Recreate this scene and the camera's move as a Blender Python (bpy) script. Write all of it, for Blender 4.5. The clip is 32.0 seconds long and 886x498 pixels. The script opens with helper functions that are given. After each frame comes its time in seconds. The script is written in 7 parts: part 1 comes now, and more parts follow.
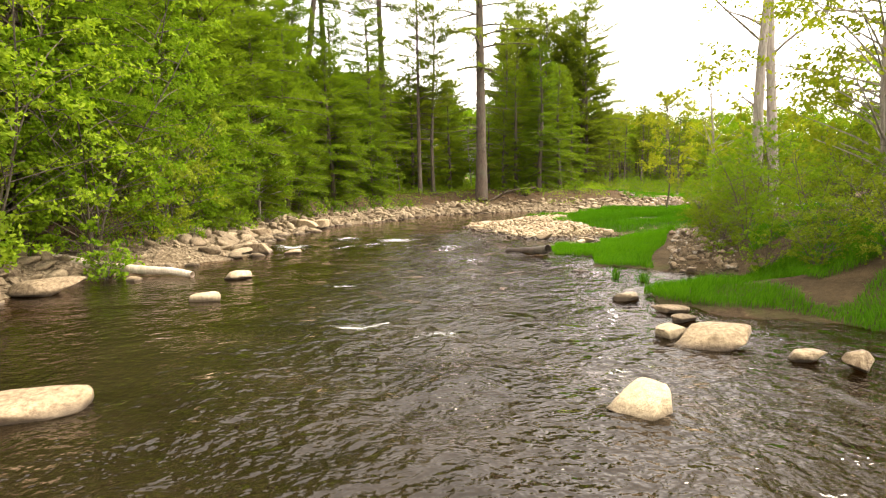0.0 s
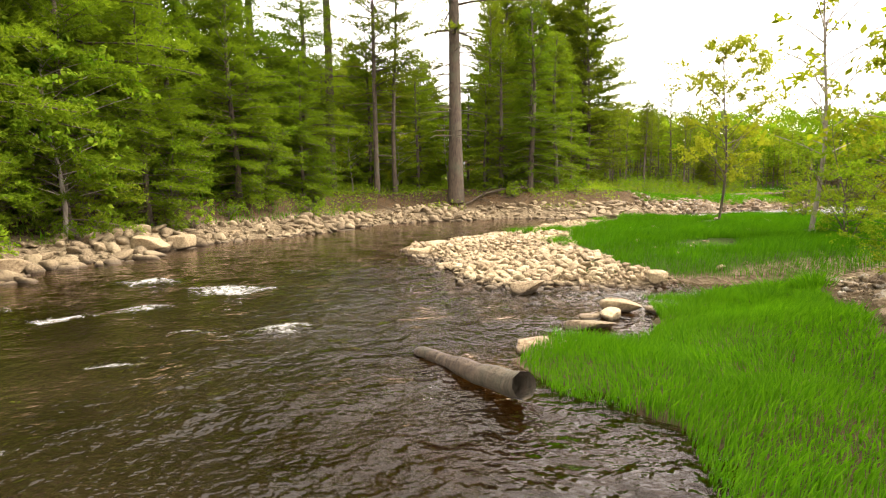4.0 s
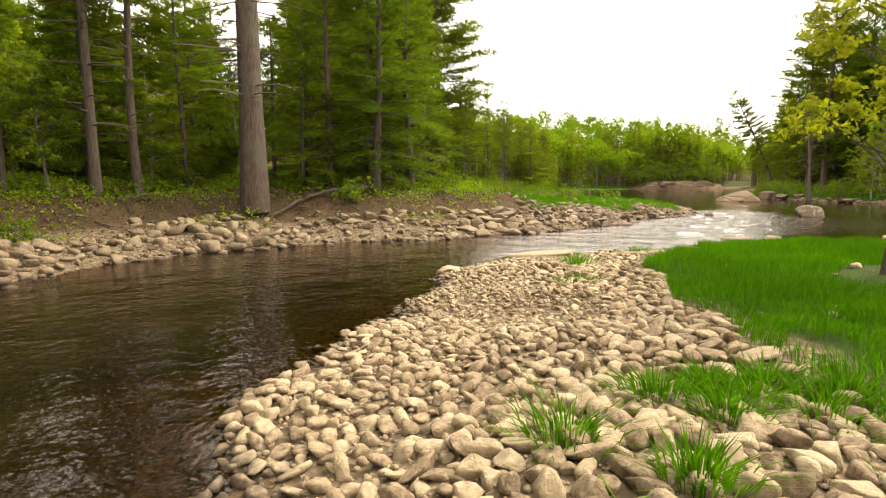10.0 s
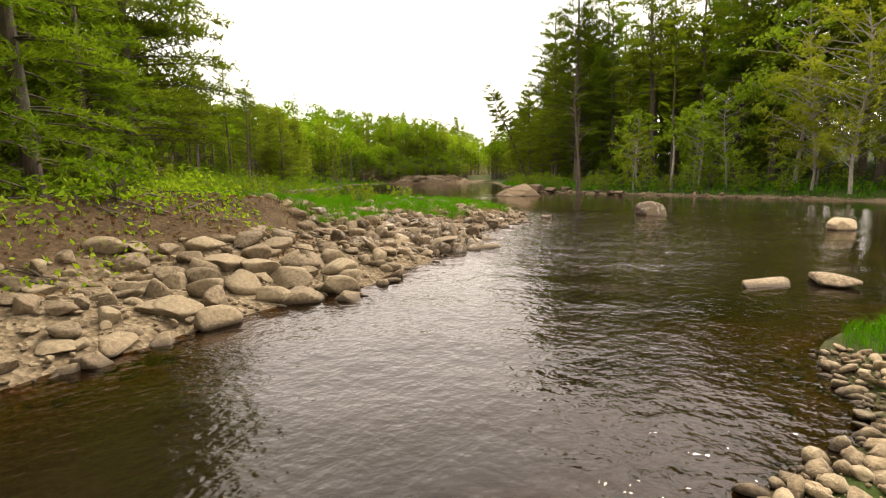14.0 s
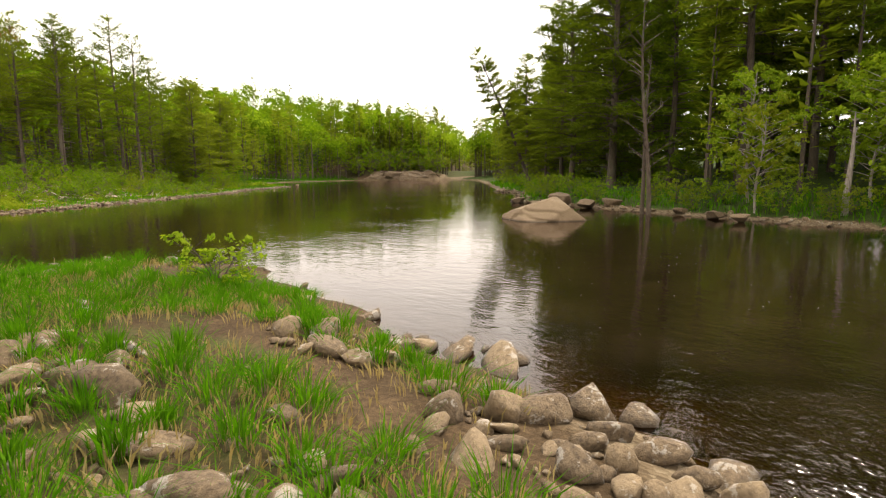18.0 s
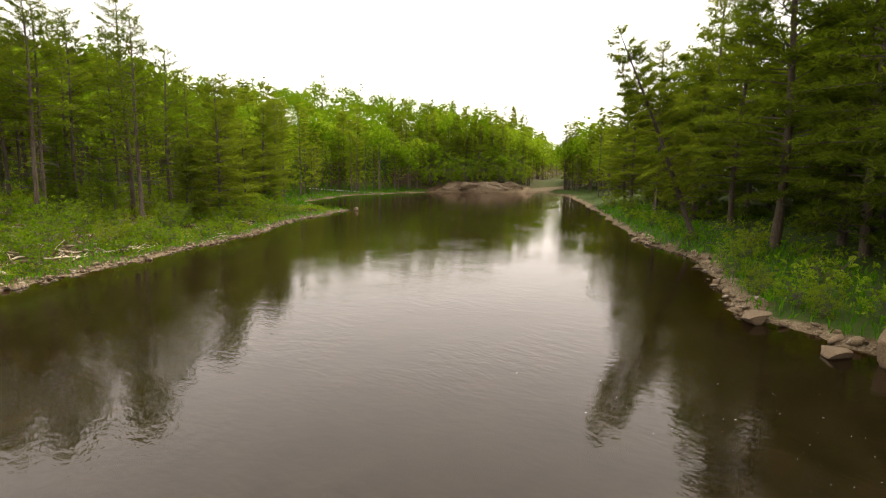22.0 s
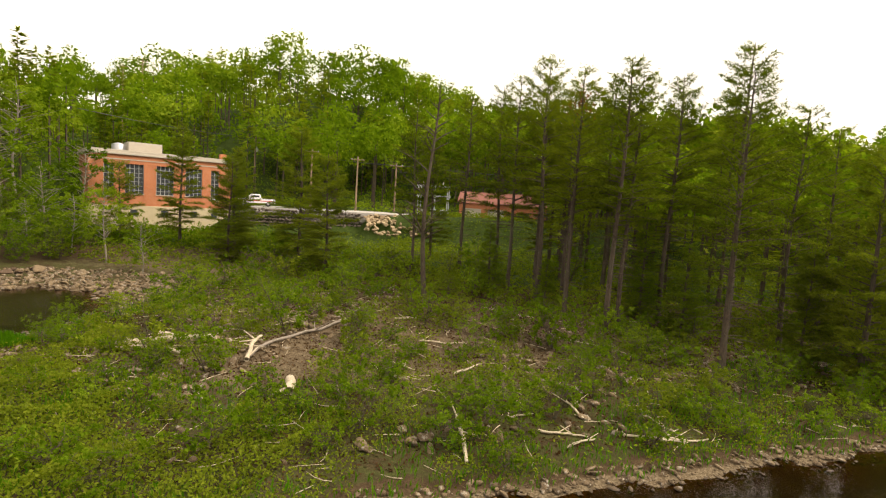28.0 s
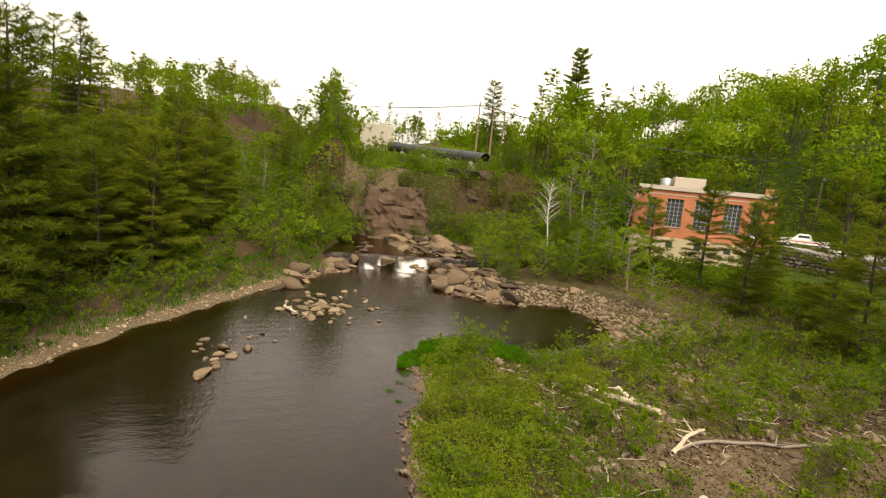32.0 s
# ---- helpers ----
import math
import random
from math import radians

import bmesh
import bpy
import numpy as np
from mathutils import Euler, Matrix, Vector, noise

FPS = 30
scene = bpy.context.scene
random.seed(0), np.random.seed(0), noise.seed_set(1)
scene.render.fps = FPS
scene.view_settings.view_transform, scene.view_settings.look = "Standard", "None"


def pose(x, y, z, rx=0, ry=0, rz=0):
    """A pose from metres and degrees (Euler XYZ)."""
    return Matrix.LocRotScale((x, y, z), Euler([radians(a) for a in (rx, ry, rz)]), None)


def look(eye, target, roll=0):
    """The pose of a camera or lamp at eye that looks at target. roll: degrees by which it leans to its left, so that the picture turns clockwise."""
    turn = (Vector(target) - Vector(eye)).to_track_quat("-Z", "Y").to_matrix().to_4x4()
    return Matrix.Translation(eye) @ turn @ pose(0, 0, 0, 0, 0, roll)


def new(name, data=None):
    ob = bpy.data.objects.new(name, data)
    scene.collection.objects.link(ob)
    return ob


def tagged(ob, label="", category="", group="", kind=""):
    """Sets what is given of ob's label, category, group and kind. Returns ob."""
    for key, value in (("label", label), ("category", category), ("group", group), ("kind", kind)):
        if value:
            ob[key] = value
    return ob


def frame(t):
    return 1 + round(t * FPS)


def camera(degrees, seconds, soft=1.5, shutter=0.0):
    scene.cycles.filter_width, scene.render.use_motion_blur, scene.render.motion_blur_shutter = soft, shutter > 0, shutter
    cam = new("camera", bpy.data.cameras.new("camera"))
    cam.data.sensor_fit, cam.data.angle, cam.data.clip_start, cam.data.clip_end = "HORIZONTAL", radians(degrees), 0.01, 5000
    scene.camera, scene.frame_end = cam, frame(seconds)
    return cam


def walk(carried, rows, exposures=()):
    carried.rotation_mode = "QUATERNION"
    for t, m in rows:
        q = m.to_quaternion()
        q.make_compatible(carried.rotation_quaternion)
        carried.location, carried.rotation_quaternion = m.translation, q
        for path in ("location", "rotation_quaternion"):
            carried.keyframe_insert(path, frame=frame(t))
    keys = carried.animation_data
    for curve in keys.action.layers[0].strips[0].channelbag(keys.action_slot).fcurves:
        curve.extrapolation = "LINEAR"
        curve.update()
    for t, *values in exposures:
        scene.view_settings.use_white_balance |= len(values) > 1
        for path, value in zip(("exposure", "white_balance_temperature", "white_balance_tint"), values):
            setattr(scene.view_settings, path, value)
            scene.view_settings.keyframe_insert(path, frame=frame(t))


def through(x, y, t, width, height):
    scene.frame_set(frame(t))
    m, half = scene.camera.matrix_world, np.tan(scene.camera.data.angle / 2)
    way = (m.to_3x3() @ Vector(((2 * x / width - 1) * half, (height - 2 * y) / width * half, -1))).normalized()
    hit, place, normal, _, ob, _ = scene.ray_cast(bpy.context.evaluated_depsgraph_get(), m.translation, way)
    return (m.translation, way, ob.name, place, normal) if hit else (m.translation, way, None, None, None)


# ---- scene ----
cam = camera(79.4, 32.0, 1.2)
PATH = [
    (0, (-0.231, 2.796, 1.518), (-0.24, 4.784, 1.3), -1.2),
    (0.5, (0.01, 3.458, 1.515), (0.003, 5.446, 1.297), -1.2),
    (1, (0.292, 4.268, 1.519), (0.284, 6.256, 1.299), -1.3),
    (1.5, (0.52, 5.269, 1.5), (0.515, 7.257, 1.282), -1.3),
    (2, (0.73, 6.364, 1.488), (0.73, 8.352, 1.27), -1.2),
    (2.5, (0.928, 7.585, 1.462), (0.933, 9.573, 1.246), -1.2),
    (3, (1.102, 8.819, 1.461), (1.114, 10.807, 1.244), -0.9),
    (3.5, (1.276, 10.152, 1.42), (1.288, 12.14, 1.206), -1.1),
    (5.5, (2.162, 13.221, 1.784), (2.154, 15.207, 1.546), 0.4),
    (6, (2.014, 13.81, 1.762), (2.028, 15.796, 1.524), 0.3),
    (6.5, (1.92, 14.675, 1.739), (1.959, 16.66, 1.502), 0.3),
    (7, (1.829, 15.735, 1.726), (1.908, 17.72, 1.489), 0.2),
    (7.5, (1.762, 16.883, 1.704), (1.896, 18.865, 1.47), 0.2),
    (8, (1.742, 18.077, 1.7), (1.944, 20.053, 1.464), 0.1),
    (8.5, (1.741, 19.29, 1.69), (2.026, 21.255, 1.453), -0.1),
    (9, (1.764, 20.475, 1.668), (2.153, 22.422, 1.43), -0.2),
    (9.5, (1.842, 21.602, 1.647), (2.388, 23.512, 1.409), -0.2),
    (10, (1.946, 22.71, 1.649), (2.65, 24.567, 1.41), -0.3),
    (10.5, (2.11, 23.797, 1.682), (2.969, 25.587, 1.44), -0.6),
    (11, (2.294, 24.861, 1.671), (3.3, 26.572, 1.426), -0.6),
    (11.5, (2.621, 25.947, 1.646), (3.752, 27.578, 1.399), -0.7),
    (12, (3.067, 27.107, 1.655), (4.307, 28.656, 1.404), -0.8),
    (12.5, (3.637, 28.291, 1.628), (4.958, 29.771, 1.376), -0.9),
    (13, (4.382, 29.492, 1.59), (5.758, 30.922, 1.336), -1.2),
    (13.5, (5.306, 30.773, 1.597), (6.72, 32.163, 1.337), -1.1),
    (15.5, (12.321, 38.072, 1.722), (13.834, 39.352, 1.447), -0.2),
    (16, (14.29, 39.615, 1.731), (15.807, 40.889, 1.452), -0.2),
    (16.5, (16.358, 41.238, 1.786), (17.874, 42.511, 1.504), -0.3),
    (17, (18.553, 42.919, 1.944), (20.064, 44.198, 1.66), -0.4),
    (17.5, (20.769, 44.638, 2.06), (22.273, 45.924, 1.774), -0.3),
    (18, (23.024, 46.393, 2.193), (24.521, 47.688, 1.906), -0.3),
    (18.5, (25.226, 48.153, 2.379), (26.713, 49.459, 2.091), -0.3),
    (19, (27.292, 49.926, 2.702), (28.768, 51.243, 2.409), -0.4),
    (19.5, (29.051, 51.763, 3.071), (30.519, 53.088, 2.773), -0.4),
    (20, (30.583, 53.631, 3.457), (32.046, 54.962, 3.159), -0.3),
    (20.5, (32.005, 55.505, 3.847), (33.462, 56.843, 3.55), -0.0),
    (21, (33.144, 57.413, 4.244), (34.598, 58.755, 3.95), 0.2),
    (21.5, (34.015, 59.159, 4.608), (35.442, 60.53, 4.316), 0.5),
    (22, (34.782, 60.921, 5.117), (36.103, 62.394, 4.824), 0.7),
    (22.5, (35.432, 62.637, 5.59), (36.622, 64.217, 5.295), 0.9),
    (23, (36.097, 64.404, 6.027), (37.173, 66.065, 5.736), 1.0),
    (23.5, (36.739, 66.094, 6.527), (37.7, 67.824, 6.236), 1.2),
    (24, (37.31, 67.344, 6.955), (38.153, 69.135, 6.665), 1.2),
    (24.5, (37.876, 68.826, 7.279), (38.595, 70.67, 6.997), 1.1),
    (26.5, (39.307, 73.83, 7.414), (39.293, 75.82, 7.213), 2.1),
    (27, (39.636, 74.61, 7.717), (39.394, 76.586, 7.528), 2.7),
    (27.5, (40.038, 75.252, 8.076), (39.566, 77.187, 7.891), 3.2),
    (28, (40.477, 75.751, 8.441), (39.773, 77.614, 8.258), 3.7),
    (28.5, (40.89, 76.144, 8.87), (39.967, 77.908, 8.681), 4.1),
    (29, (41.35, 76.517, 9.244), (40.211, 78.149, 9.049), 4.5),
    (29.5, (41.744, 76.927, 9.652), (40.405, 78.399, 9.446), 4.9),
    (30, (42.128, 77.379, 10.064), (40.608, 78.659, 9.842), 5.2),
    (30.5, (42.413, 77.857, 10.462), (40.744, 78.932, 10.223), 5.3),
    (31, (42.561, 78.372, 10.844), (40.778, 79.239, 10.585), 5.5),
    (31.5, (42.546, 78.926, 11.207), (40.674, 79.571, 10.928), 5.5),
    (32, (42.378, 79.544, 11.592), (40.452, 79.993, 11.293), 5.4),
]
EXPOSURES = [(0, 0.78, 6600, 10), (3, 0.74, 6600, 10), (6, 0.66, 6750, 10), (9, 0.38, 6900, 10), (11, 0.22, 6850, 10), (13, 0.15, 6800, 10), (16, -0.06, 6800, 10), (19, 0.06, 6700, 10), (22, -0.16, 6650, 10), (24, -0.6, 6800, 10), (27, -0.6, 7200, 10), (30, -0.62, 7200, 10), (32, -0.6, 7200, 10)]
walk(cam, [(t, look(eye, target, roll)) for t, eye, target, roll in PATH], EXPOSURES)

# ---- world, sun, exposure ----
world = bpy.data.worlds.new("overcast_sky")
scene.world = world
world.use_nodes = True
wt = world.node_tree
wt.nodes.clear()
sky = wt.nodes.new("ShaderNodeTexSky")
sky.sky_type = "NISHITA"
sky.sun_disc = False
sky.sun_elevation, sky.sun_rotation = radians(49), radians(81)
sky.air_density, sky.dust_density, sky.ozone_density = 1.0, 6.0, 1.0
veil = wt.nodes.new("ShaderNodeMixRGB")          # a bright, even cloud cover over the sky
veil.inputs[0].default_value = 0.86
wt.links.new(sky.outputs[0], veil.inputs[1])
# an overcast sky is brighter overhead than at the horizon
where = wt.nodes.new("ShaderNodeTexCoord")
apart = wt.nodes.new("ShaderNodeSeparateXYZ")
wt.links.new(where.outputs["Generated"], apart.inputs[0])
cloud = wt.nodes.new("ShaderNodeValToRGB")
cloud.color_ramp.elements[0].position, cloud.color_ramp.elements[0].color = 0.0, (0.88, 0.825, 0.775, 1)
cloud.color_ramp.elements[1].position, cloud.color_ramp.elements[1].color = 0.55, (1.0, 0.94, 0.875, 1)
wt.links.new(apart.outputs[2], cloud.inputs[0])
bright = wt.nodes.new("ShaderNodeMixRGB")
bright.blend_type = "MULTIPLY"
bright.inputs[0].default_value, bright.inputs[2].default_value = 1.0, (27, 27, 27, 1)
wt.links.new(cloud.outputs[0], bright.inputs[1])
wt.links.new(bright.outputs[0], veil.inputs[2])
wbg = wt.nodes.new("ShaderNodeBackground")
wbg.inputs[1].default_value = 0.115
wout = wt.nodes.new("ShaderNodeOutputWorld")
wt.links.new(veil.outputs[0], wbg.inputs[0])
wt.links.new(wbg.outputs[0], wout.inputs[0])

sun = new("sun", bpy.data.lights.new("sun", "SUN"))
sun.data.energy, sun.data.angle, sun.data.color = 6.0, radians(20), (1.0, 0.91, 0.78)
sun.matrix_world = look((75, 12, 88), (0, 0, 0))


# ---- materials ----
def material(name):
    m = bpy.data.materials.new(name)
    m.use_nodes = True
    nt = m.node_tree
    nt.nodes.clear()
    return m, nt, nt.nodes.new("ShaderNodeOutputMaterial")


def coords(nt):
    return nt.nodes.new("ShaderNodeNewGeometry").outputs["Position"]


def noise_node(nt, where, scale, detail=5.0, rough=0.6):
    n = nt.nodes.new("ShaderNodeTexNoise")
    n.inputs["Scale"].default_value, n.inputs["Detail"].default_value, n.inputs["Roughness"].default_value = scale, detail, rough
    if where is not None:
        nt.links.new(where, n.inputs["Vector"])
    return n.outputs["Fac"]


def ramp(nt, fac, *stops):
    r = nt.nodes.new("ShaderNodeValToRGB")
    while len(r.color_ramp.elements) < len(stops):
        r.color_ramp.elements.new(0.5)
    for e, (at, c) in zip(r.color_ramp.elements, stops):
        e.position, e.color = at, (*c, 1)
    nt.links.new(fac, r.inputs[0])
    return r.outputs[0]


def blend(nt, fac, a, b, how="MIX"):
    x = nt.nodes.new("ShaderNodeMixRGB")
    x.blend_type = how
    for sock, v in zip(x.inputs, (fac, a, b)):
        if isinstance(v, (int, float)):
            sock.default_value = v
        elif isinstance(v, tuple):
            sock.default_value = (*v, 1)
        else:
            nt.links.new(v, sock)
    return x.outputs[0]


def maths(nt, how, a, b=0.0, clamp=False):
    x = nt.nodes.new("ShaderNodeMath")
    x.operation, x.use_clamp = how, clamp
    for sock, v in zip(x.inputs, (a, b)):
        if isinstance(v, (int, float)):
            sock.default_value = v
        else:
            nt.links.new(v, sock)
    return x.outputs[0]


def bump(nt, height, strength, distance=0.05):
    b = nt.nodes.new("ShaderNodeBump")
    b.inputs["Strength"].default_value, b.inputs["Distance"].default_value = strength, distance
    nt.links.new(height, b.inputs["Height"])
    return b.outputs[0]


def surface(nt, out, colour, rough=0.8, normal=None, metal=0.0, spec=0.4):
    p = nt.nodes.new("ShaderNodeBsdfPrincipled")
    if isinstance(colour, tuple):
        p.inputs["Base Color"].default_value = (*colour, 1)
    else:
        nt.links.new(colour, p.inputs["Base Color"])
    if isinstance(rough, float):
        p.inputs["Roughness"].default_value = rough
    else:
        nt.links.new(rough, p.inputs["Roughness"])
    p.inputs["Metallic"].default_value, p.inputs["Specular IOR Level"].default_value = metal, spec
    if normal is not None:
        nt.links.new(normal, p.inputs["Normal"])
    if out is not None:
        nt.links.new(p.outputs[0], out.inputs[0])
    return p.outputs[0]


def random_of(nt):
    return nt.nodes.new("ShaderNodeObjectInfo").outputs["Random"]


def island_of(nt):
    return nt.nodes.new("ShaderNodeNewGeometry").outputs["Random Per Island"]


def plain(name, a, b, scale=4.0, rough=0.8, strength=0.3, metal=0.0, depth=0.02):
    """A surface that wavers between two colours at two scales, with fine relief."""
    m, nt, out = material(name)
    p = coords(nt)
    big, fine = noise_node(nt, p, scale), noise_node(nt, p, scale * 9)
    c = blend(nt, maths(nt, "ADD", maths(nt, "MULTIPLY", big, 0.6), maths(nt, "MULTIPLY", fine, 0.4)), a, b)
    surface(nt, out, c, rough, bump(nt, fine, strength, depth), metal)
    return m


def stone_material(name, lo, mid, hi, lichen=0.0):
    m, nt, out = material(name)
    p = coords(nt)
    k = maths(nt, "FRACT", maths(nt, "ADD", maths(nt, "MULTIPLY", island_of(nt), 5.3), maths(nt, "MULTIPLY", random_of(nt), 3.7)))
    base = ramp(nt, k, (0.15, lo), (0.5, mid), (0.85, hi))
    fine = noise_node(nt, p, 22.0, 6)
    c = blend(nt, 0.55, base, ramp(nt, fine, (0.3, tuple(v * 0.55 for v in lo)), (0.7, hi)))
    if lichen:
        c = blend(nt, ramp(nt, noise_node(nt, p, 5.0, 6, 0.7), (0.56, (0, 0, 0)), (0.6, (lichen,) * 3)), c, (0.62, 0.6, 0.55))
    # stones are dark where water has wetted them, a hand's height above the surface
    z = nt.nodes.new("ShaderNodeSeparateXYZ")
    nt.links.new(p, z.inputs[0])
    wet = nt.nodes.new("ShaderNodeMapRange")
    wet.inputs[1].default_value, wet.inputs[2].default_value, wet.inputs[3].default_value, wet.inputs[4].default_value = 0.03, 0.1, 1.0, 0.0
    nt.links.new(maths(nt, "ADD", z.outputs[2], maths(nt, "MULTIPLY", fine, 0.03)), wet.inputs[0])
    c = blend(nt, wet.outputs[0], c, (0.07, 0.05, 0.03))
    surface(nt, out, c, 0.88, bump(nt, blend(nt, 0.4, noise_node(nt, p, 9.0, 8, 0.72), noise_node(nt, p, 34.0, 5, 0.7)), 0.9, 0.06))
    return m


def leaf_material(name, dark, light, through):
    m, nt, out = material(name)
    k = maths(nt, "ADD", maths(nt, "MULTIPLY", island_of(nt), 0.6), maths(nt, "MULTIPLY", random_of(nt), 0.4))
    c = ramp(nt, k, (0.1, dark), (0.9, light))
    c = blend(nt, noise_node(nt, coords(nt), 0.6, 3), c, blend(nt, 1.0, c, (0.62, 0.6, 0.5), "MULTIPLY"))
    front = nt.nodes.new("ShaderNodeBsdfDiffuse")
    nt.links.new(c, front.inputs[0])
    back = nt.nodes.new("ShaderNodeBsdfTranslucent")
    nt.links.new(blend(nt, 1.0, c, through, "MULTIPLY"), back.inputs[0])
    mix = nt.nodes.new("ShaderNodeMixShader")
    mix.inputs[0].default_value = 0.5
    nt.links.new(front.outputs[0], mix.inputs[1])
    nt.links.new(back.outputs[0], mix.inputs[2])
    nt.links.new(mix.outputs[0], out.inputs[0])
    return m


def bark_material(name, a, b, scale=6.0):
    m, nt, out = material(name)
    mp = nt.nodes.new("ShaderNodeMapping")
    mp.inputs["Scale"].default_value = (1, 1, 0.18)
    nt.links.new(coords(nt), mp.inputs[0])
    n = noise_node(nt, mp.outputs[0], scale * 3, 6, 0.7)
    c = ramp(nt, n, (0.3, a), (0.7, b))
    c = blend(nt, ramp(nt, noise_node(nt, coords(nt), 1.3, 3), (0.5, (0, 0, 0)), (0.75, (0.5,) * 3)), c, (0.1, 0.11, 0.07))
    surface(nt, out, c, 0.92, bump(nt, n, 0.8, 0.04))
    return m


M_PINE = leaf_material("pine_needles", (0.085, 0.125, 0.015), (0.28, 0.325, 0.036), (1.0, 1.1, 0.4))
M_HEMLOCK = leaf_material("hemlock_needles", (0.085, 0.15, 0.014), (0.25, 0.33, 0.03), (1.0, 1.1, 0.45))
M_LEAF = leaf_material("spring_leaves", (0.11, 0.21, 0.014), (0.3, 0.4, 0.034), (1.1, 1.15, 0.4))
M_LEAF2 = leaf_material("yellow_green_leaves", (0.176, 0.240, 0.018), (0.352, 0.376, 0.042), (1.1, 1.1, 0.35))
M_LEAF3 = leaf_material("deep_green_leaves", (0.07, 0.14, 0.008), (0.2, 0.3, 0.018), (1.0, 1.1, 0.4))
M_SHRUB = leaf_material("willow_leaves", (0.1, 0.16, 0.013), (0.27, 0.33, 0.034), (1.1, 1.1, 0.4))
M_GRASS = leaf_material("fresh_grass", (0.035, 0.135, 0.005), (0.12, 0.27, 0.014), (1.0, 1.1, 0.35))
M_DRYGRASS = leaf_material("straw_grass", (0.28, 0.22, 0.1), (0.45, 0.38, 0.2), (1, 0.9, 0.6))
M_RUST = leaf_material("dead_needles", (0.3, 0.12, 0.04), (0.45, 0.2, 0.06), (1, 0.6, 0.3))
M_BARK = bark_material("pine_bark", (0.03, 0.021, 0.015), (0.12, 0.086, 0.06))
M_BARKG = bark_material("grey_bark", (0.14, 0.11, 0.09), (0.36, 0.31, 0.26))
M_TWIG = bark_material("brown_twig_bark", (0.04, 0.03, 0.02), (0.12, 0.09, 0.06))
M_BIRCH = bark_material("birch_bark", (0.35, 0.32, 0.28), (0.7, 0.67, 0.6))
M_DRIFT = bark_material("bleached_wood", (0.36, 0.29, 0.2), (0.68, 0.58, 0.44))
M_STONE = stone_material("pale_river_stone", (0.14, 0.086, 0.046), (0.31, 0.222, 0.122), (0.5, 0.395, 0.245))
M_STONE2 = stone_material("brown_river_stone", (0.06, 0.038, 0.02), (0.135, 0.09, 0.05), (0.25, 0.18, 0.105), 0.3)
M_STONE3 = stone_material("tan_shore_stone", (0.095, 0.064, 0.036), (0.18, 0.128, 0.074), (0.3, 0.23, 0.14))
M_BOULDER = stone_material("granite_boulder", (0.085, 0.056, 0.032), (0.15, 0.102, 0.058), (0.25, 0.178, 0.105))
M_CLIFF = stone_material("dark_ledge_rock", (0.028, 0.017, 0.012), (0.058, 0.036, 0.024), (0.125, 0.08, 0.05))


def ground_material():
    m, nt, out = material("river_ground")
    p = coords(nt)
    a = nt.nodes.new("ShaderNodeVertexColor")
    a.layer_name = "cover"
    sep = nt.nodes.new("ShaderNodeSeparateColor")
    nt.links.new(a.outputs[0], sep.inputs[0])
    big, mid, fine = noise_node(nt, p, 0.35, 4), noise_node(nt, p, 2.2, 5, 0.65), noise_node(nt, p, 17.0, 6, 0.7)
    litter = ramp(nt, blend(nt, 0.35, fine, mid), (0.28, (0.02, 0.013, 0.007)), (0.5, (0.06, 0.04, 0.022)), (0.75, (0.15, 0.1, 0.055)))
    green = ramp(nt, blend(nt, 0.5, mid, fine), (0.3, (0.018, 0.03, 0.006)), (0.55, (0.04, 0.062, 0.012)), (0.75, (0.085, 0.085, 0.028)))
    vor = nt.nodes.new("ShaderNodeTexVoronoi")
    vor.inputs["Scale"].default_value = 16.0
    nt.links.new(p, vor.inputs["Vector"])
    peb = nt.nodes.new("ShaderNodeRGBToBW")
    nt.links.new(vor.outputs["Color"], peb.inputs[0])
    gravel = ramp(nt, peb.outputs[0], (0.2, (0.12, 0.085, 0.048)), (0.5, (0.23, 0.17, 0.1)), (0.8, (0.36, 0.285, 0.185)))
    gravel = blend(nt, maths(nt, "MULTIPLY", vor.outputs["Distance"], 5.0, True), gravel, blend(nt, 0.6, gravel, (0.06, 0.045, 0.03)))
    k = lambda s: maths(nt, "MULTIPLY", maths(nt, "SUBTRACT", maths(nt, "ADD", s, maths(nt, "MULTIPLY", mid, 0.8)), 0.72), 3.0, True)
    c = blend(nt, k(sep.outputs[0]), litter, green)
    c = blend(nt, k(sep.outputs[1]), c, gravel)
    c = blend(nt, sep.outputs[2], c, ramp(nt, blend(nt, 0.4, mid, fine), (0.3, (0.02, 0.014, 0.008)), (0.72, (0.1, 0.066, 0.035))))
    h = blend(nt, sep.outputs[1], fine, vor.outputs["Distance"])
    surface(nt, out, c, 0.95, bump(nt, h, 0.7, 0.06), 0.0, 0.08)
    return m


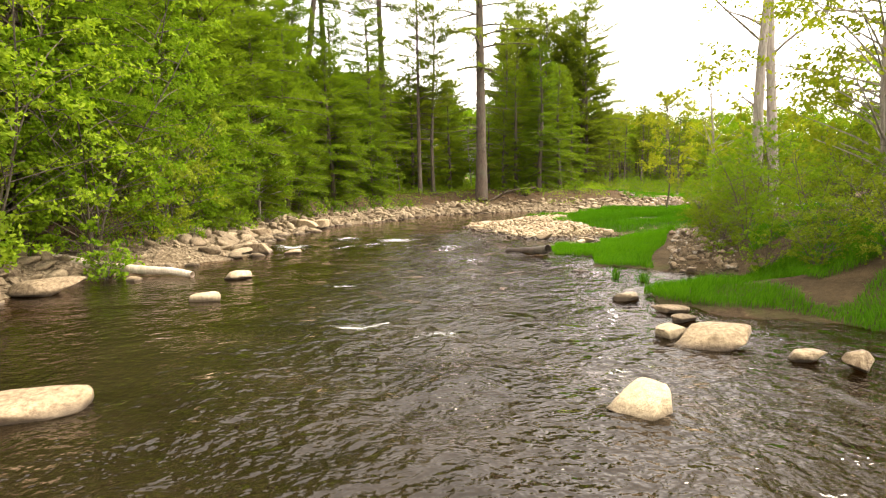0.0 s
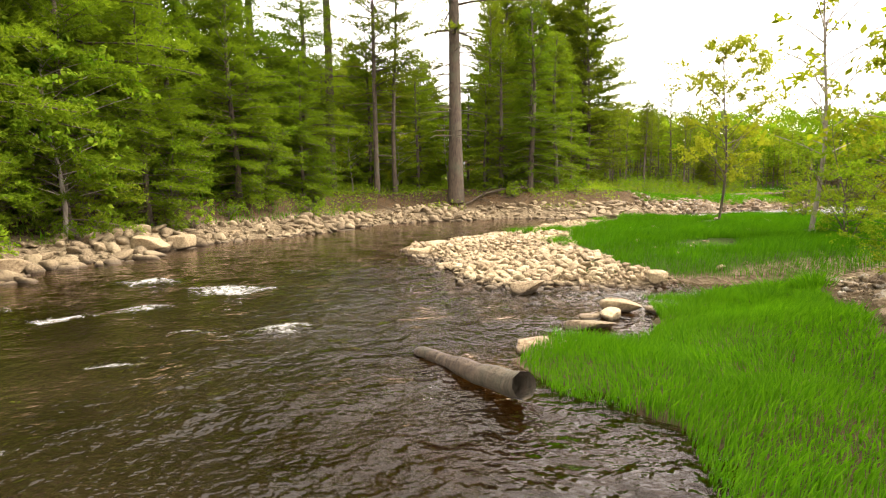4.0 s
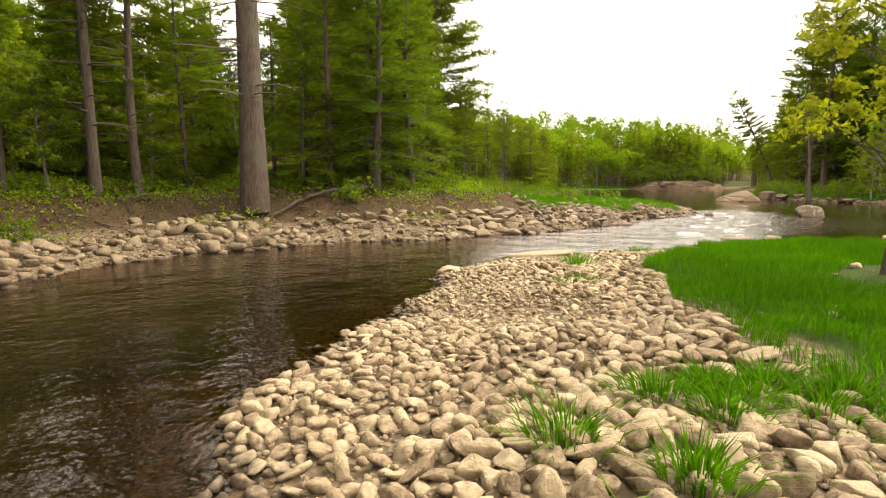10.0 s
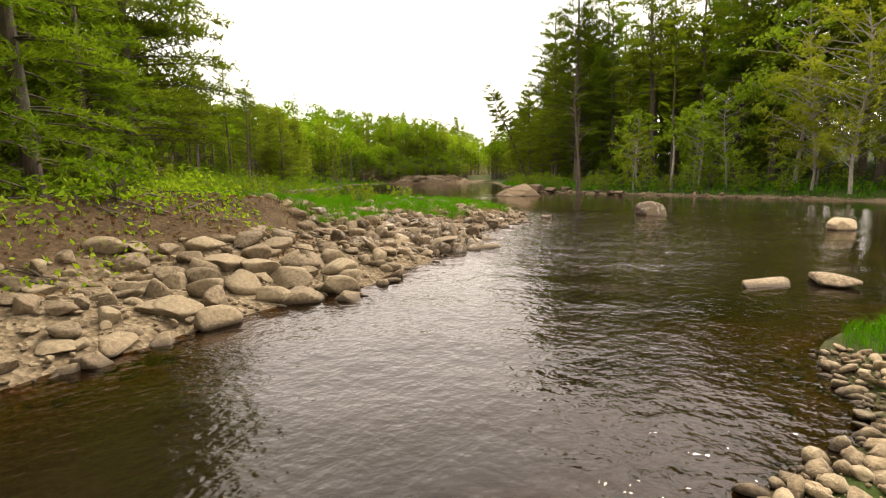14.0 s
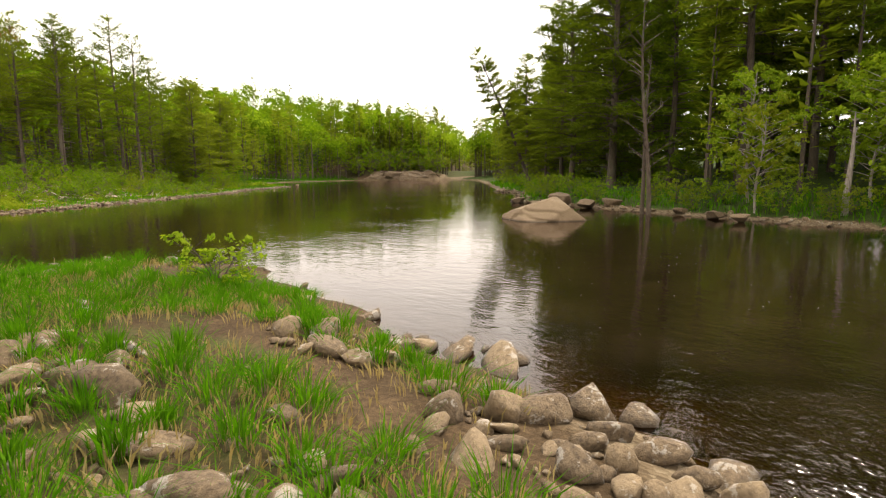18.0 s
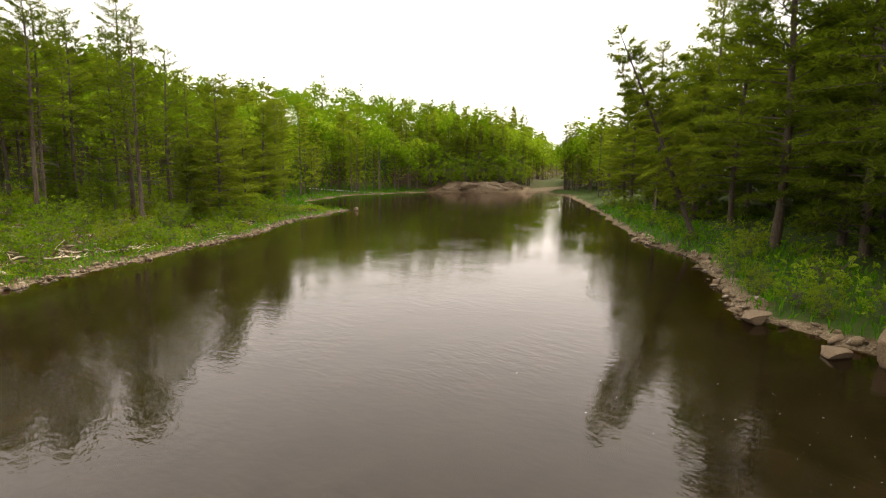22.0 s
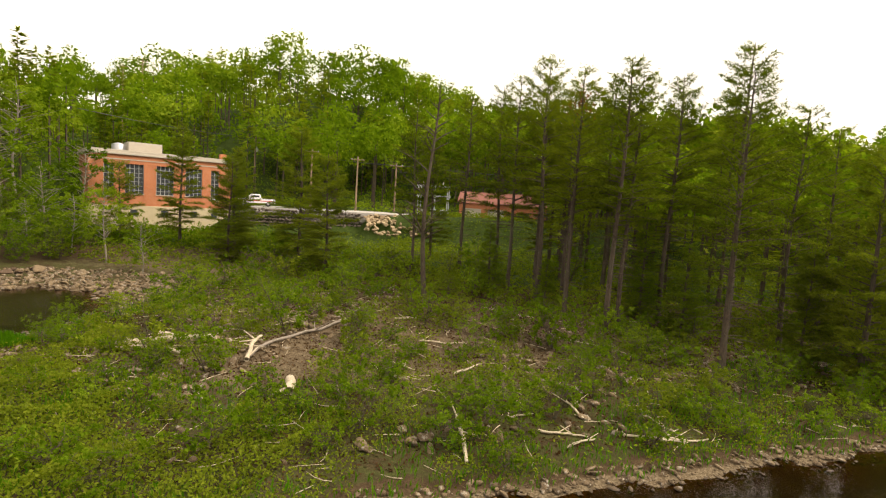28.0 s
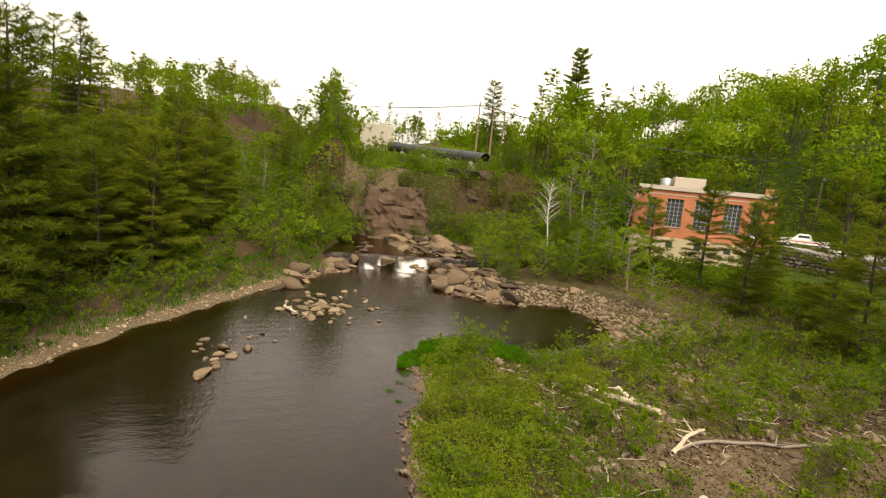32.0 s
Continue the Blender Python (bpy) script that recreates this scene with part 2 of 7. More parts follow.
def water_material():
    m, nt, out = material("river_water")
    p = coords(nt)
    a = nt.nodes.new("ShaderNodeVertexColor")
    a.layer_name = "flow"
    sep = nt.nodes.new("ShaderNodeSeparateColor")
    nt.links.new(a.outputs[0], sep.inputs[0])
    riffle, foam, deep = sep.outputs[0], sep.outputs[1], sep.outputs[2]
    mp = nt.nodes.new("ShaderNodeMapping")
    mp.inputs["Scale"].default_value, mp.inputs["Rotation"].default_value = (1.0, 0.45, 1.0), (0, 0, 0.5)
    nt.links.new(p, mp.inputs[0])
    calm = blend(nt, 0.4, noise_node(nt, mp.outputs[0], 3.2, 2, 0.45), noise_node(nt, mp.outputs[0], 9.0, 2, 0.5))
    gusts = ramp(nt, noise_node(nt, p, 0.16, 2), (0.4, (0.3, 0.3, 0.3)), (0.6, (1, 1, 1)))
    calm = maths(nt, "MULTIPLY", calm, gusts)
    run_map = nt.nodes.new("ShaderNodeMapping")
    run_map.inputs["Scale"].default_value, run_map.inputs["Rotation"].default_value = (0.9, 1.0, 1.0), (0, 0, -0.2)
    nt.links.new(p, run_map.inputs[0])
    wild = blend(nt, 0.25, noise_node(nt, run_map.outputs[0], 4.2, 3, 0.55), noise_node(nt, run_map.outputs[0], 12.0, 2, 0.5))
    n1, n2 = bump(nt, calm, 0.27, 0.06), bump(nt, wild, 1.0, 0.095)
    vm = nt.nodes.new("ShaderNodeMix")
    vm.data_type = "VECTOR"
    nt.links.new(riffle, vm.inputs[0])
    nt.links.new(n1, vm.inputs[4])
    nt.links.new(n2, vm.inputs[5])
    normal = vm.outputs[1]
    fr = nt.nodes.new("ShaderNodeFresnel")
    fr.inputs[0].default_value = 1.333
    nt.links.new(normal, fr.inputs["Normal"])
    gl = nt.nodes.new("ShaderNodeBsdfGlossy")
    gl.inputs["Color"].default_value = (1, 0.95, 0.925, 1)
    gl.inputs["Roughness"].default_value = 0.02
    nt.links.new(normal, gl.inputs["Normal"])
    clear = nt.nodes.new("ShaderNodeBsdfTransparent")
    clear.inputs[0].default_value = (0.4, 0.29, 0.14, 1)
    murk = nt.nodes.new("ShaderNodeBsdfDiffuse")
    nt.links.new(ramp(nt, noise_node(nt, p, 0.8, 4), (0.3, (0.007, 0.0048, 0.002)), (0.7, (0.017, 0.0115, 0.0055))), murk.inputs[0])
    body = nt.nodes.new("ShaderNodeMixShader")
    nt.links.new(deep, body.inputs[0])
    nt.links.new(clear.outputs[0], body.inputs[1])
    nt.links.new(murk.outputs[0], body.inputs[2])
    wet = nt.nodes.new("ShaderNodeMixShader")
    nt.links.new(fr.outputs[0], wet.inputs[0])
    nt.links.new(body.outputs[0], wet.inputs[1])
    nt.links.new(gl.outputs[0], wet.inputs[2])
    white = nt.nodes.new("ShaderNodeBsdfDiffuse")
    white.inputs[0].default_value = (0.72, 0.71, 0.68, 1)
    mp2 = nt.nodes.new("ShaderNodeMapping")
    mp2.inputs["Scale"].default_value = (1.0, 1.0, 1.0)
    nt.links.new(p, mp2.inputs[0])
    froth = maths(nt, "MULTIPLY", maths(nt, "SUBTRACT", maths(nt, "ADD", foam, noise_node(nt, mp2.outputs[0], 10.0, 7, 0.82)), 1.07), 2.4, True)
    top = nt.nodes.new("ShaderNodeMixShader")
    nt.links.new(froth, top.inputs[0])
    nt.links.new(wet.outputs[0], top.inputs[1])
    nt.links.new(white.outputs[0], top.inputs[2])
    nt.links.new(top.outputs[0], out.inputs[0])
    return m


M_GROUND, M_WATER = ground_material(), water_material()


# ---- mesh helpers ----
def mesh_of(name, verts, faces, mat, smooth=False):
    """A mesh from arrays: verts (n, 3), faces (m, 3) or (m, 4)."""
    verts, faces = np.asarray(verts, np.float32), np.asarray(faces, np.int32)
    me = bpy.data.meshes.new(name)
    m, k = faces.shape
    me.vertices.add(len(verts))
    me.vertices.foreach_set("co", verts.ravel())
    me.loops.add(m * k)
    me.loops.foreach_set("vertex_index", faces.ravel())
    me.polygons.add(m)
    me.polygons.foreach_set("loop_start", np.arange(0, m * k, k, dtype=np.int32))
    me.polygons.foreach_set("loop_total", np.full(m, k, np.int32))
    me.polygons.foreach_set("use_smooth", np.full(m, smooth))
    me.materials.append(mat)
    me.update(calc_edges=True)
    return me


def part(name, bm, mat, parent, label=""):
    """Links a bmesh, or a mesh, as one object under a thing or a part."""
    if isinstance(bm, bmesh.types.BMesh):
        me = bpy.data.meshes.new(name)
        bm.to_mesh(me)
        bm.free()
        me.materials.append(mat)
    else:
        me = bm
    ob = new(name, me)
    if parent is not None:
        ob.parent = parent
    return tagged(ob, label)


def thing(name, label, category, m=None, group="", kind=""):
    ob = new(name)
    ob.empty_display_size = 0.2
    if m is not None:
        ob.matrix_world = m
    return tagged(ob, label, category, group, kind)


def box(bm, x0, x1, y0, y1, z0, z1, bevel=0.0):
    r = bmesh.ops.create_cube(bm, size=1.0, matrix=Matrix.Translation(((x0 + x1) / 2, (y0 + y1) / 2, (z0 + z1) / 2)) @ Matrix.Diagonal((x1 - x0, y1 - y0, z1 - z0, 1)))
    if bevel:
        bmesh.ops.bevel(bm, geom=list({e for v in r["verts"] for e in v.link_edges}), offset=bevel, segments=1, affect="EDGES")
    return bm


class Heap:
    """Gathers triangles or quads for one mesh."""

    def __init__(self):
        self.v, self.f, self.n = [], [], 0

    def add(self, v, f):
        self.v.append(np.asarray(v, float))
        self.f.append(np.asarray(f) + self.n)
        self.n += len(v)

    def mesh(self, name, mat, smooth=False):
        return mesh_of(name, np.concatenate(self.v), np.concatenate(self.f), mat, smooth)


def tube(points, radii, sides=6):
    """Quads round a line of points."""
    p, r = np.asarray(points, float), np.asarray(radii, float)
    d = np.gradient(p, axis=0)
    d /= np.linalg.norm(d, axis=1)[:, None] + 1e-9
    a = np.cross(d, np.where(np.abs(d[:, 2:3]) > 0.9, (1.0, 0, 0), (0, 0, 1.0)))
    a /= np.linalg.norm(a, axis=1)[:, None] + 1e-9
    b = np.cross(d, a)
    t = np.linspace(0, 2 * np.pi, sides, endpoint=False)
    v = p[:, None] + r[:, None, None] * (np.cos(t)[None, :, None] * a[:, None] + np.sin(t)[None, :, None] * b[:, None])
    i = np.arange(len(p) - 1)[:, None] * sides
    j, k = np.arange(sides)[None], (np.arange(sides)[None] + 1) % sides
    f = np.stack([i + j, i + k, i + sides + k, i + sides + j], -1).reshape(-1, 4)
    return v.reshape(-1, 3), f


def unit(rng, n):
    v = rng.normal(size=(n, 3))
    return v / np.linalg.norm(v, axis=1)[:, None]


def leaf_quads(rng, at, size, flat=0.4, out=None):
    """A pointed leaf at each place, facing up and, where given, outwards."""
    n = len(at)
    nrm = unit(rng, n) + np.array([0, 0, flat])
    if out is not None:
        nrm = nrm + out
    nrm /= np.linalg.norm(nrm, axis=1)[:, None]
    a = np.cross(nrm, unit(rng, n))
    a /= np.linalg.norm(a, axis=1)[:, None] + 1e-9
    b = np.cross(nrm, a)
    s = (size * rng.uniform(0.6, 1.35, n))[:, None]
    v = np.stack([at - a * s, at - a * s * 0.15 + b * s * 0.52, at + a * s, at - a * s * 0.15 - b * s * 0.52], 1).reshape(-1, 3)
    return v, np.arange(4 * n).reshape(-1, 4)


def tufts(rng, at, ahead, size, blades=6, spread=0.9, width=0.13, level=1.0):
    """Needle tufts: long thin triangles fanned round a direction at each place."""
    n = len(at)
    d = np.repeat(ahead, blades, 0) + unit(rng, n * blades) * spread * np.array([1, 1, level])
    d /= np.linalg.norm(d, axis=1)[:, None]
    side = np.cross(d, unit(rng, n * blades) * 0.5 + np.array([0, 0, 1.0]))
    side /= np.linalg.norm(side, axis=1)[:, None] + 1e-9
    s = (size * rng.uniform(0.6, 1.2, n * blades))[:, None]
    root = np.repeat(at, blades, 0)
    v = np.stack([root - side * s * width, root + side * s * width, root + d * s], 1).reshape(-1, 3)
    return v, np.arange(3 * n * blades).reshape(-1, 3)


# ---- the lie of the land ----
LEFT = [(-8, -60), (-7.8, 2), (-7.5, 8), (-7.0, 11.2), (-6.7, 13.0), (-5.3, 14.8), (-4.9, 16.2), (-6.0, 19), (-6.4, 21.5), (-6.0, 24), (-5.5, 26.9), (-4, 29), (-2.3, 32.3), (-0.8, 35.8),
        (0.8, 37), (3.7, 37.8), (7.2, 37.9), (11.6, 38.8), (16.7, 40.7), (18.3, 42.3), (20.4, 42.8), (23.7, 43.9), (25.6, 45.4), (27, 47.3), (27.9, 50.5), (28.6, 55),
        (29.4, 57.5), (27, 60.5), (22, 61.5), (18, 63.5), (15, 65.4), (11.6, 67.1), (7, 69), (0.4, 72.8), (-4.6, 75.7), (-13.4, 82), (-22, 84), (-36, 86.5), (-900, 87), (-900, -60)]
NORTH = [(-900, 87), (-36, 86.5), (-22, 91), (-12, 92), (-4.8, 91), (-1.8, 96.4), (-1.5, 101.7), (2.7, 103), (8.5, 101), (10.6, 92.5), (8.5, 90.5), (9.5, 87.5), (12, 85.5),
         (16.3, 84.8), (21.5, 83.1), (25.4, 82.9), (29, 84), (32.7, 86), (35, 88), (41.5, 93.3), (50.5, 100.5), (58.3, 109), (66, 115), (71, 118.5), (69, 123), (74, 136),
         (90, 150), (104, 153.5), (118, 156), (127, 148), (134, 140.5), (150, 150), (900, 600), (900, 1500), (-900, 1500)]
RIGHT = [(900, 600), (150, 149), (137, 139.5), (128.7, 126.7), (96.4, 99.8), (70.9, 79.5), (67, 74), (55.7, 67.9), (54, 64.3), (52.3, 59), (50, 53.3), (48.3, 49), (47, 44),
         (44, 37), (40, 30), (36, 18), (32, 0), (32, -60), (900, -60)]
EAST = [(28, -60), (5, -60), (4.8, -5), (4.5, 5), (4.0, 7.4), (3.7, 9.0), (3.05, 9.5), (2.85, 10.3), (3.9, 10.7), (4.3, 11.6), (3.5, 12.6), (3.1, 13.2), (3.0, 14.4), (2.2, 14.8), (2.1, 15.6), (2.6, 16.1), (3.4, 16.4), (3.8, 17.1), (4.2, 17.9), (4.4, 18.3), (3.8, 18.6), (3.0, 18.8),
        (2.4, 19.4), (1.95, 20.5), (1.45, 21.9), (0.9, 23.2), (0.7, 24.0), (0.8, 24.9), (1.25, 25.8), (1.85, 26.9), (2.6, 27.7), (3.85, 29.5), (4.3, 30.0), (4.8, 31.2), (5.7, 32.1), (7.9, 33.2), (10.7, 32.6), (12.9, 33.2), (14.7, 32.5),
        (17, 30), (20, 25), (25, 15), (28, 0)]


def inside_distance(x, y, ring):
    """How far a place lies inside a shore line (negative: outside)."""
    r = np.array(ring, float)
    px, py = np.asarray(x, np.float32), np.asarray(y, np.float32)
    d2, odd = np.full(px.shape, 1e18, np.float32), np.zeros(px.shape, bool)
    for (ax, ay), (bx, by) in zip(r.tolist(), np.roll(r, -1, 0).tolist()):
        ex, ey = bx - ax, by - ay
        qx, qy = px - np.float32(ax), py - np.float32(ay)
        k = 1 / (ex * ex + ey * ey + 1e-9)
        t = qx * np.float32(ex * k)
        t += qy * np.float32(ey * k)
        np.clip(t, 0, 1, out=t)
        if ay != by:
            odd ^= ((ay > py) != (by > py)) & (qx < np.float32(ex / ey) * qy)
        qx -= t * np.float32(ex)
        qy -= t * np.float32(ey)
        qx *= qx
        qy *= qy
        qx += qy
        np.minimum(d2, qx, out=d2)
    return np.where(odd, 1.0, -1.0) * np.sqrt(d2, dtype=float)


def step(a, b, v):
    t = np.clip((v - a) / (b - a), 0, 1)
    return t * t * (3 - 2 * t)


def ripple(x, y, k, seed):
    """Smooth unevenness, about -1 to 1."""
    g = np.random.default_rng(seed)
    out = 0
    for i in range(7):
        a, p, q = g.uniform(0, 6.3), g.uniform(0, 6.3), k * g.uniform(0.5, 1.8)
        out = out + np.sin((x * np.cos(a) + y * np.sin(a)) * q + p)
    return out / 3.2


def lay(x, y):
    """Height of the ground, and the four distances from the shores."""
    x, y = np.asarray(x, float), np.asarray(y, float)
    wob = 0.25 * ripple(x, y, 1.6, 1)
    dl, dn, dr, de = (inside_distance(x, y, r) + wob for r in (LEFT, NORTH, RIGHT, EAST))
    bed = -0.12 - 0.5 * step(0, 5, np.minimum(np.minimum(-dl, -dn), np.minimum(-dr, -de))) - 0.9 * step(3, 14, np.minimum(np.minimum(-dl, -dn), np.minimum(-dr, -de)))
    # left bank: stones, a cut bank, then woodland that climbs to the west
    east = step(8, 20, x)
    hl = 0.22 * np.clip(dl, 0, 2.2) + (0.95 * (1 - east) + 0.05 * east) * step(2.0, 4.2, dl) + 0.25 * step(4, 14, dl)
    hl = hl + np.clip(-9 - x, 0, 60) * 0.2 * step(2, 8, dl) + 0.1 * np.clip(-30 - x, 0, 200)
    hn = 0.07 * np.clip(dn, 0, 16) + 1.0 * step(11, 24, dn)
    hn = hn + 3.7 * step(133.5, 137.5, y - 0.75 * np.clip(x + 13.6, -30, 14)) * step(-60, -40, x) * (1 - step(40, 70, x))
    hill = np.clip((y - 148 - 22 * step(-45, -15, x) - 0.1 * np.clip(x, -60, 100)) * (0.28 + 0.3 * step(0, -40, x)), 0, 13 + 13 * step(10, -40, x)) + np.clip(y - 240, 0, 400) * 0.05
    hn = hn + hill * step(10, 30, dn)
    # the gorge: ledges by the falls, a wall of rock, a shelf with the pipe on it
    wall = 8.6 * step(-34.5, -37.5, x + 0.8 * np.sin(y * 0.7) - 0.1 * (y - 92)) + 0.1 * np.clip(-42 - x, 0, 60)
    gor = step(114, 106, y) * step(-14, -20, x)
    hn = hn * (1 - 0.75 * gor) + gor * (1.4 * step(-15, -22, x) + wall)
    hn = hn + 9.0 * step(-14, -40, x + 0.4 * (y - 108)) * step(104, 114, y) * step(128, 118, y + 0.2 * x)
    back = step(58, 72, y)
    hl = hl * (1 - back) + back * (np.minimum(hl, 1.3 + 0.14 * np.clip(-x - 4, 0, 60)) + wall * step(72, 82, y))
    cliff = 1.5 * step(0.3, 1.3, dn) * step(116, 119, x) * step(140, 137, x) + 1.2 * step(2, 10, dn) * step(110, 125, x)
    hn = hn + cliff + np.clip(x - 75, 0, 80) * 0.03 * step(5, 30, dn)
    hr = 0.18 * np.clip(dr, 0, 3) + 0.5 * step(3, 9, dr) + 0.1 * np.clip(dr - 9, 0, 60) + 0.12 * np.clip(dr - 60, 0, 150)
    he = 0.13 * np.clip(de, 0, 2.2) + 0.12 * step(2, 4, de) + 0.5 * step(3.0, 7.0, x - 0.45 * (y - 12)) * step(20, 15, y) * step(0, 2, de)
    he = he - 0.42 * np.exp(-((x - 6.2) / 2.4) ** 2 - ((y - 18.7) / 0.6) ** 2)
    h = np.where(dl > 0, hl, np.where(dn > 0, hn, np.where(dr > 0, hr, np.where(de > 0, he, bed))))
    bed = bed + 1.3 * step(-16.5, -18.5, x) * step(70, 76, y)
    h = np.where(np.maximum(np.maximum(dl, dn), np.maximum(dr, de)) > 0, h, bed)
    edge = step(-0.4, 0.0, np.maximum(np.maximum(dl, dn), np.maximum(dr, de)))
    h = np.where(h < -0.05, bed * (1 - edge) - 0.05 * edge, h)
    up = step(0.3, 3, h)
    h = h + 0.05 * ripple(x, y, 2.3, 2) + 0.22 * up * ripple(x, y, 0.5, 3) + 0.9 * step(3, 9, h) * ripple(x, y, 0.12, 4)
    return h, dl, dn, dr, de


def height(x, y):
    return lay(np.atleast_1d(x), np.atleast_1d(y))[0]


def ticks(*spans):
    """Grid lines: (from, to, step) span by span."""
    return np.unique(np.concatenate([np.arange(a, b + s * 0.5, s) for a, b, s in spans]).round(3))


def grid(xs, ys):
    gx, gy = np.meshgrid(xs, ys)
    n, m = len(xs), len(ys)
    i = (np.arange(m - 1)[:, None] * n + np.arange(n - 1)[None]).ravel()
    return gx.ravel(), gy.ravel(), np.stack([i, i + 1, i + n + 1, i + n], -1)


def point_colour(me, name, rgb):
    col = np.concatenate([rgb, np.ones((len(rgb), 1))], 1).astype(np.float32)
    me.color_attributes.new(name, "FLOAT_COLOR", "POINT").data.foreach_set("color", col.ravel())


def build_ground():
    xs = ticks((-900, -120, 60), (-120, -50, 3.5), (-50, -12, 1.0), (-12, 32, 0.4), (32, 60, 0.8), (60, 150, 2.5), (150, 900, 50))
    ys = ticks((-60, -5, 5), (-5, 62, 0.4), (62, 115, 0.8), (115, 170, 1.6), (170, 300, 10), (300, 1500, 100))
    x, y, f = grid(xs, ys)
    h, dl, dn, dr, de = lay(x, y)
    me = mesh_of("ground", np.stack([x, y, h], 1), f, M_GROUND, True)
    gravel = np.maximum(step(3.2, 1.6, dl) * (dl > -4) * step(22, 14, x), 0)
    gravel = np.maximum(gravel, 0.75 * step(1.5, 0.5, dl) * (dl > -4))
    gravel = np.maximum(gravel, step(0.9, 0.3, dn) * (dn > -4)) * (1 - step(47, 50, y) * step(62, 60, y) * step(20, 23, x) * (dl > 0))
    gravel = np.maximum(gravel, 0.55 * (dn > 0) * step(4, 10, dn) * step(30, 12, dn) * step(70, 40, x) * step(-20, 0, x))
    gravel = np.maximum(gravel, step(1.2, 0.4, dr) * (dr > -4))
    gravel = np.maximum(gravel, step(-4, 0, de) * step(13, 17, y))
    bar = (de > 0) * np.maximum(step(0, 0.4, x - 2.3 - 1.1 * np.clip(y - 15.8, 0, 9)) * step(18.6, 18.0, y), step(-0.3, 0.3, x - 3.9 - 0.42 * (y - 20.5)) * step(19.2, 19.8, y))
    grass = np.maximum(bar, np.maximum((dl > 2.2) * 0.4 * step(9, 15, x), np.maximum((dn > 1.2) * 0.45 * step(18, 8, dn), (dr > 0.8) * 0.9)))
    grass = np.maximum(grass, (dn > 18) * 0.85 * step(112, 120, y))
    mud = np.maximum(step(0.0, -0.25, h), (de > 0) * step(0.1, -0.02, h))
    mud = np.maximum(mud, 0.95 * (de > 0) * step(18.6, 17.6, y))
    mud = np.maximum(mud, 0.95 * (de > 1) * np.exp(-((x - 4.2 - 0.45 * (y - 12)) / 0.7) ** 2) * step(19, 17, y))
    gravel = gravel * (1 - np.clip(bar, 0, 1))
    point_colour(me, "cover", np.stack([np.clip(grass, 0, 1), np.clip(gravel, 0, 1), np.clip(mud, 0, 1)], 1))
    tagged(new("ground", me), "river valley ground of stones, soil and grass", "ground", kind="structure")


def build_water():
    xs = ticks((-36, -8, 0.8), (-8, 30, 0.2), (30, 56, 0.5), (56, 152, 2))
    ys = ticks((-60, 0, 3), (0, 48, 0.2), (48, 66, 0.4), (66, 108, 0.6), (108, 160, 2))
    x, y, f = grid(xs, ys)
    h, dl, dn, dr, de = lay(x, y)
    # the riffle: rough in the channel beside the bar and at the pool's outlet, smooth on the pool
    run = step(24, 20, y) * step(10, 7, x) * (0.4 + 0.6 * step(-3.6, -1.0, x + 0.15 * (9 - y))) + 0.3 * step(19, 23, y) * step(44, 38, y) * step(20, 16, x)
    out = step(13, 16, x) * step(33, 27, x) * step(33, 36, y) * step(50, 44, y)
    fall = np.maximum(step(6, -4, x) * step(70, 76, y) * step(93, 90, y), 0.45 * step(26, 18, x) * step(60, 66, y))
    riffle = np.clip(np.maximum(np.maximum(run, out * 0.65), fall * 0.5), 0.03, 1)
    z = (riffle - 0.03) * 0.026 * (ripple(x, y, 3.5, 11) + 0.7 * ripple(x, y, 7.5, 12))
    foam = 0.39 * run * step(20, 18, x) * step(-0.2, -0.5, h)
    for cx, cy, rx, ry, amount in FOAM:
        foam = np.maximum(foam, amount * np.exp(-((x - cx) / (1.35 * rx)) ** 2 - ((y - cy) / (1.5 * ry)) ** 2))
    z = z + 0.12 * step(0.3, 0.7, foam) * ripple(x, y, 5, 13) * 0.5
    z = z + 1.15 * step(-16.0, -17.6, x + 0.5 * np.sin(y * 1.7))          # the step of the falls
    keep = (h < np.where(x < -15, 1.3, 0.12))[f].any(1)
    used = np.unique(f[keep])
    new_of = np.zeros(len(x), int)
    new_of[used] = np.arange(len(used))
    me = mesh_of("water", np.stack([x, y, z], 1)[used], new_of[f[keep]], M_WATER, True)
    deep = step(0.03, 0.42, -h) * 0.93
    point_colour(me, "flow", np.stack([riffle, foam, deep], 1)[used])
    tagged(new("water", me), "brown river water, rippled in the run and calm in the pool", "water", kind="structure")


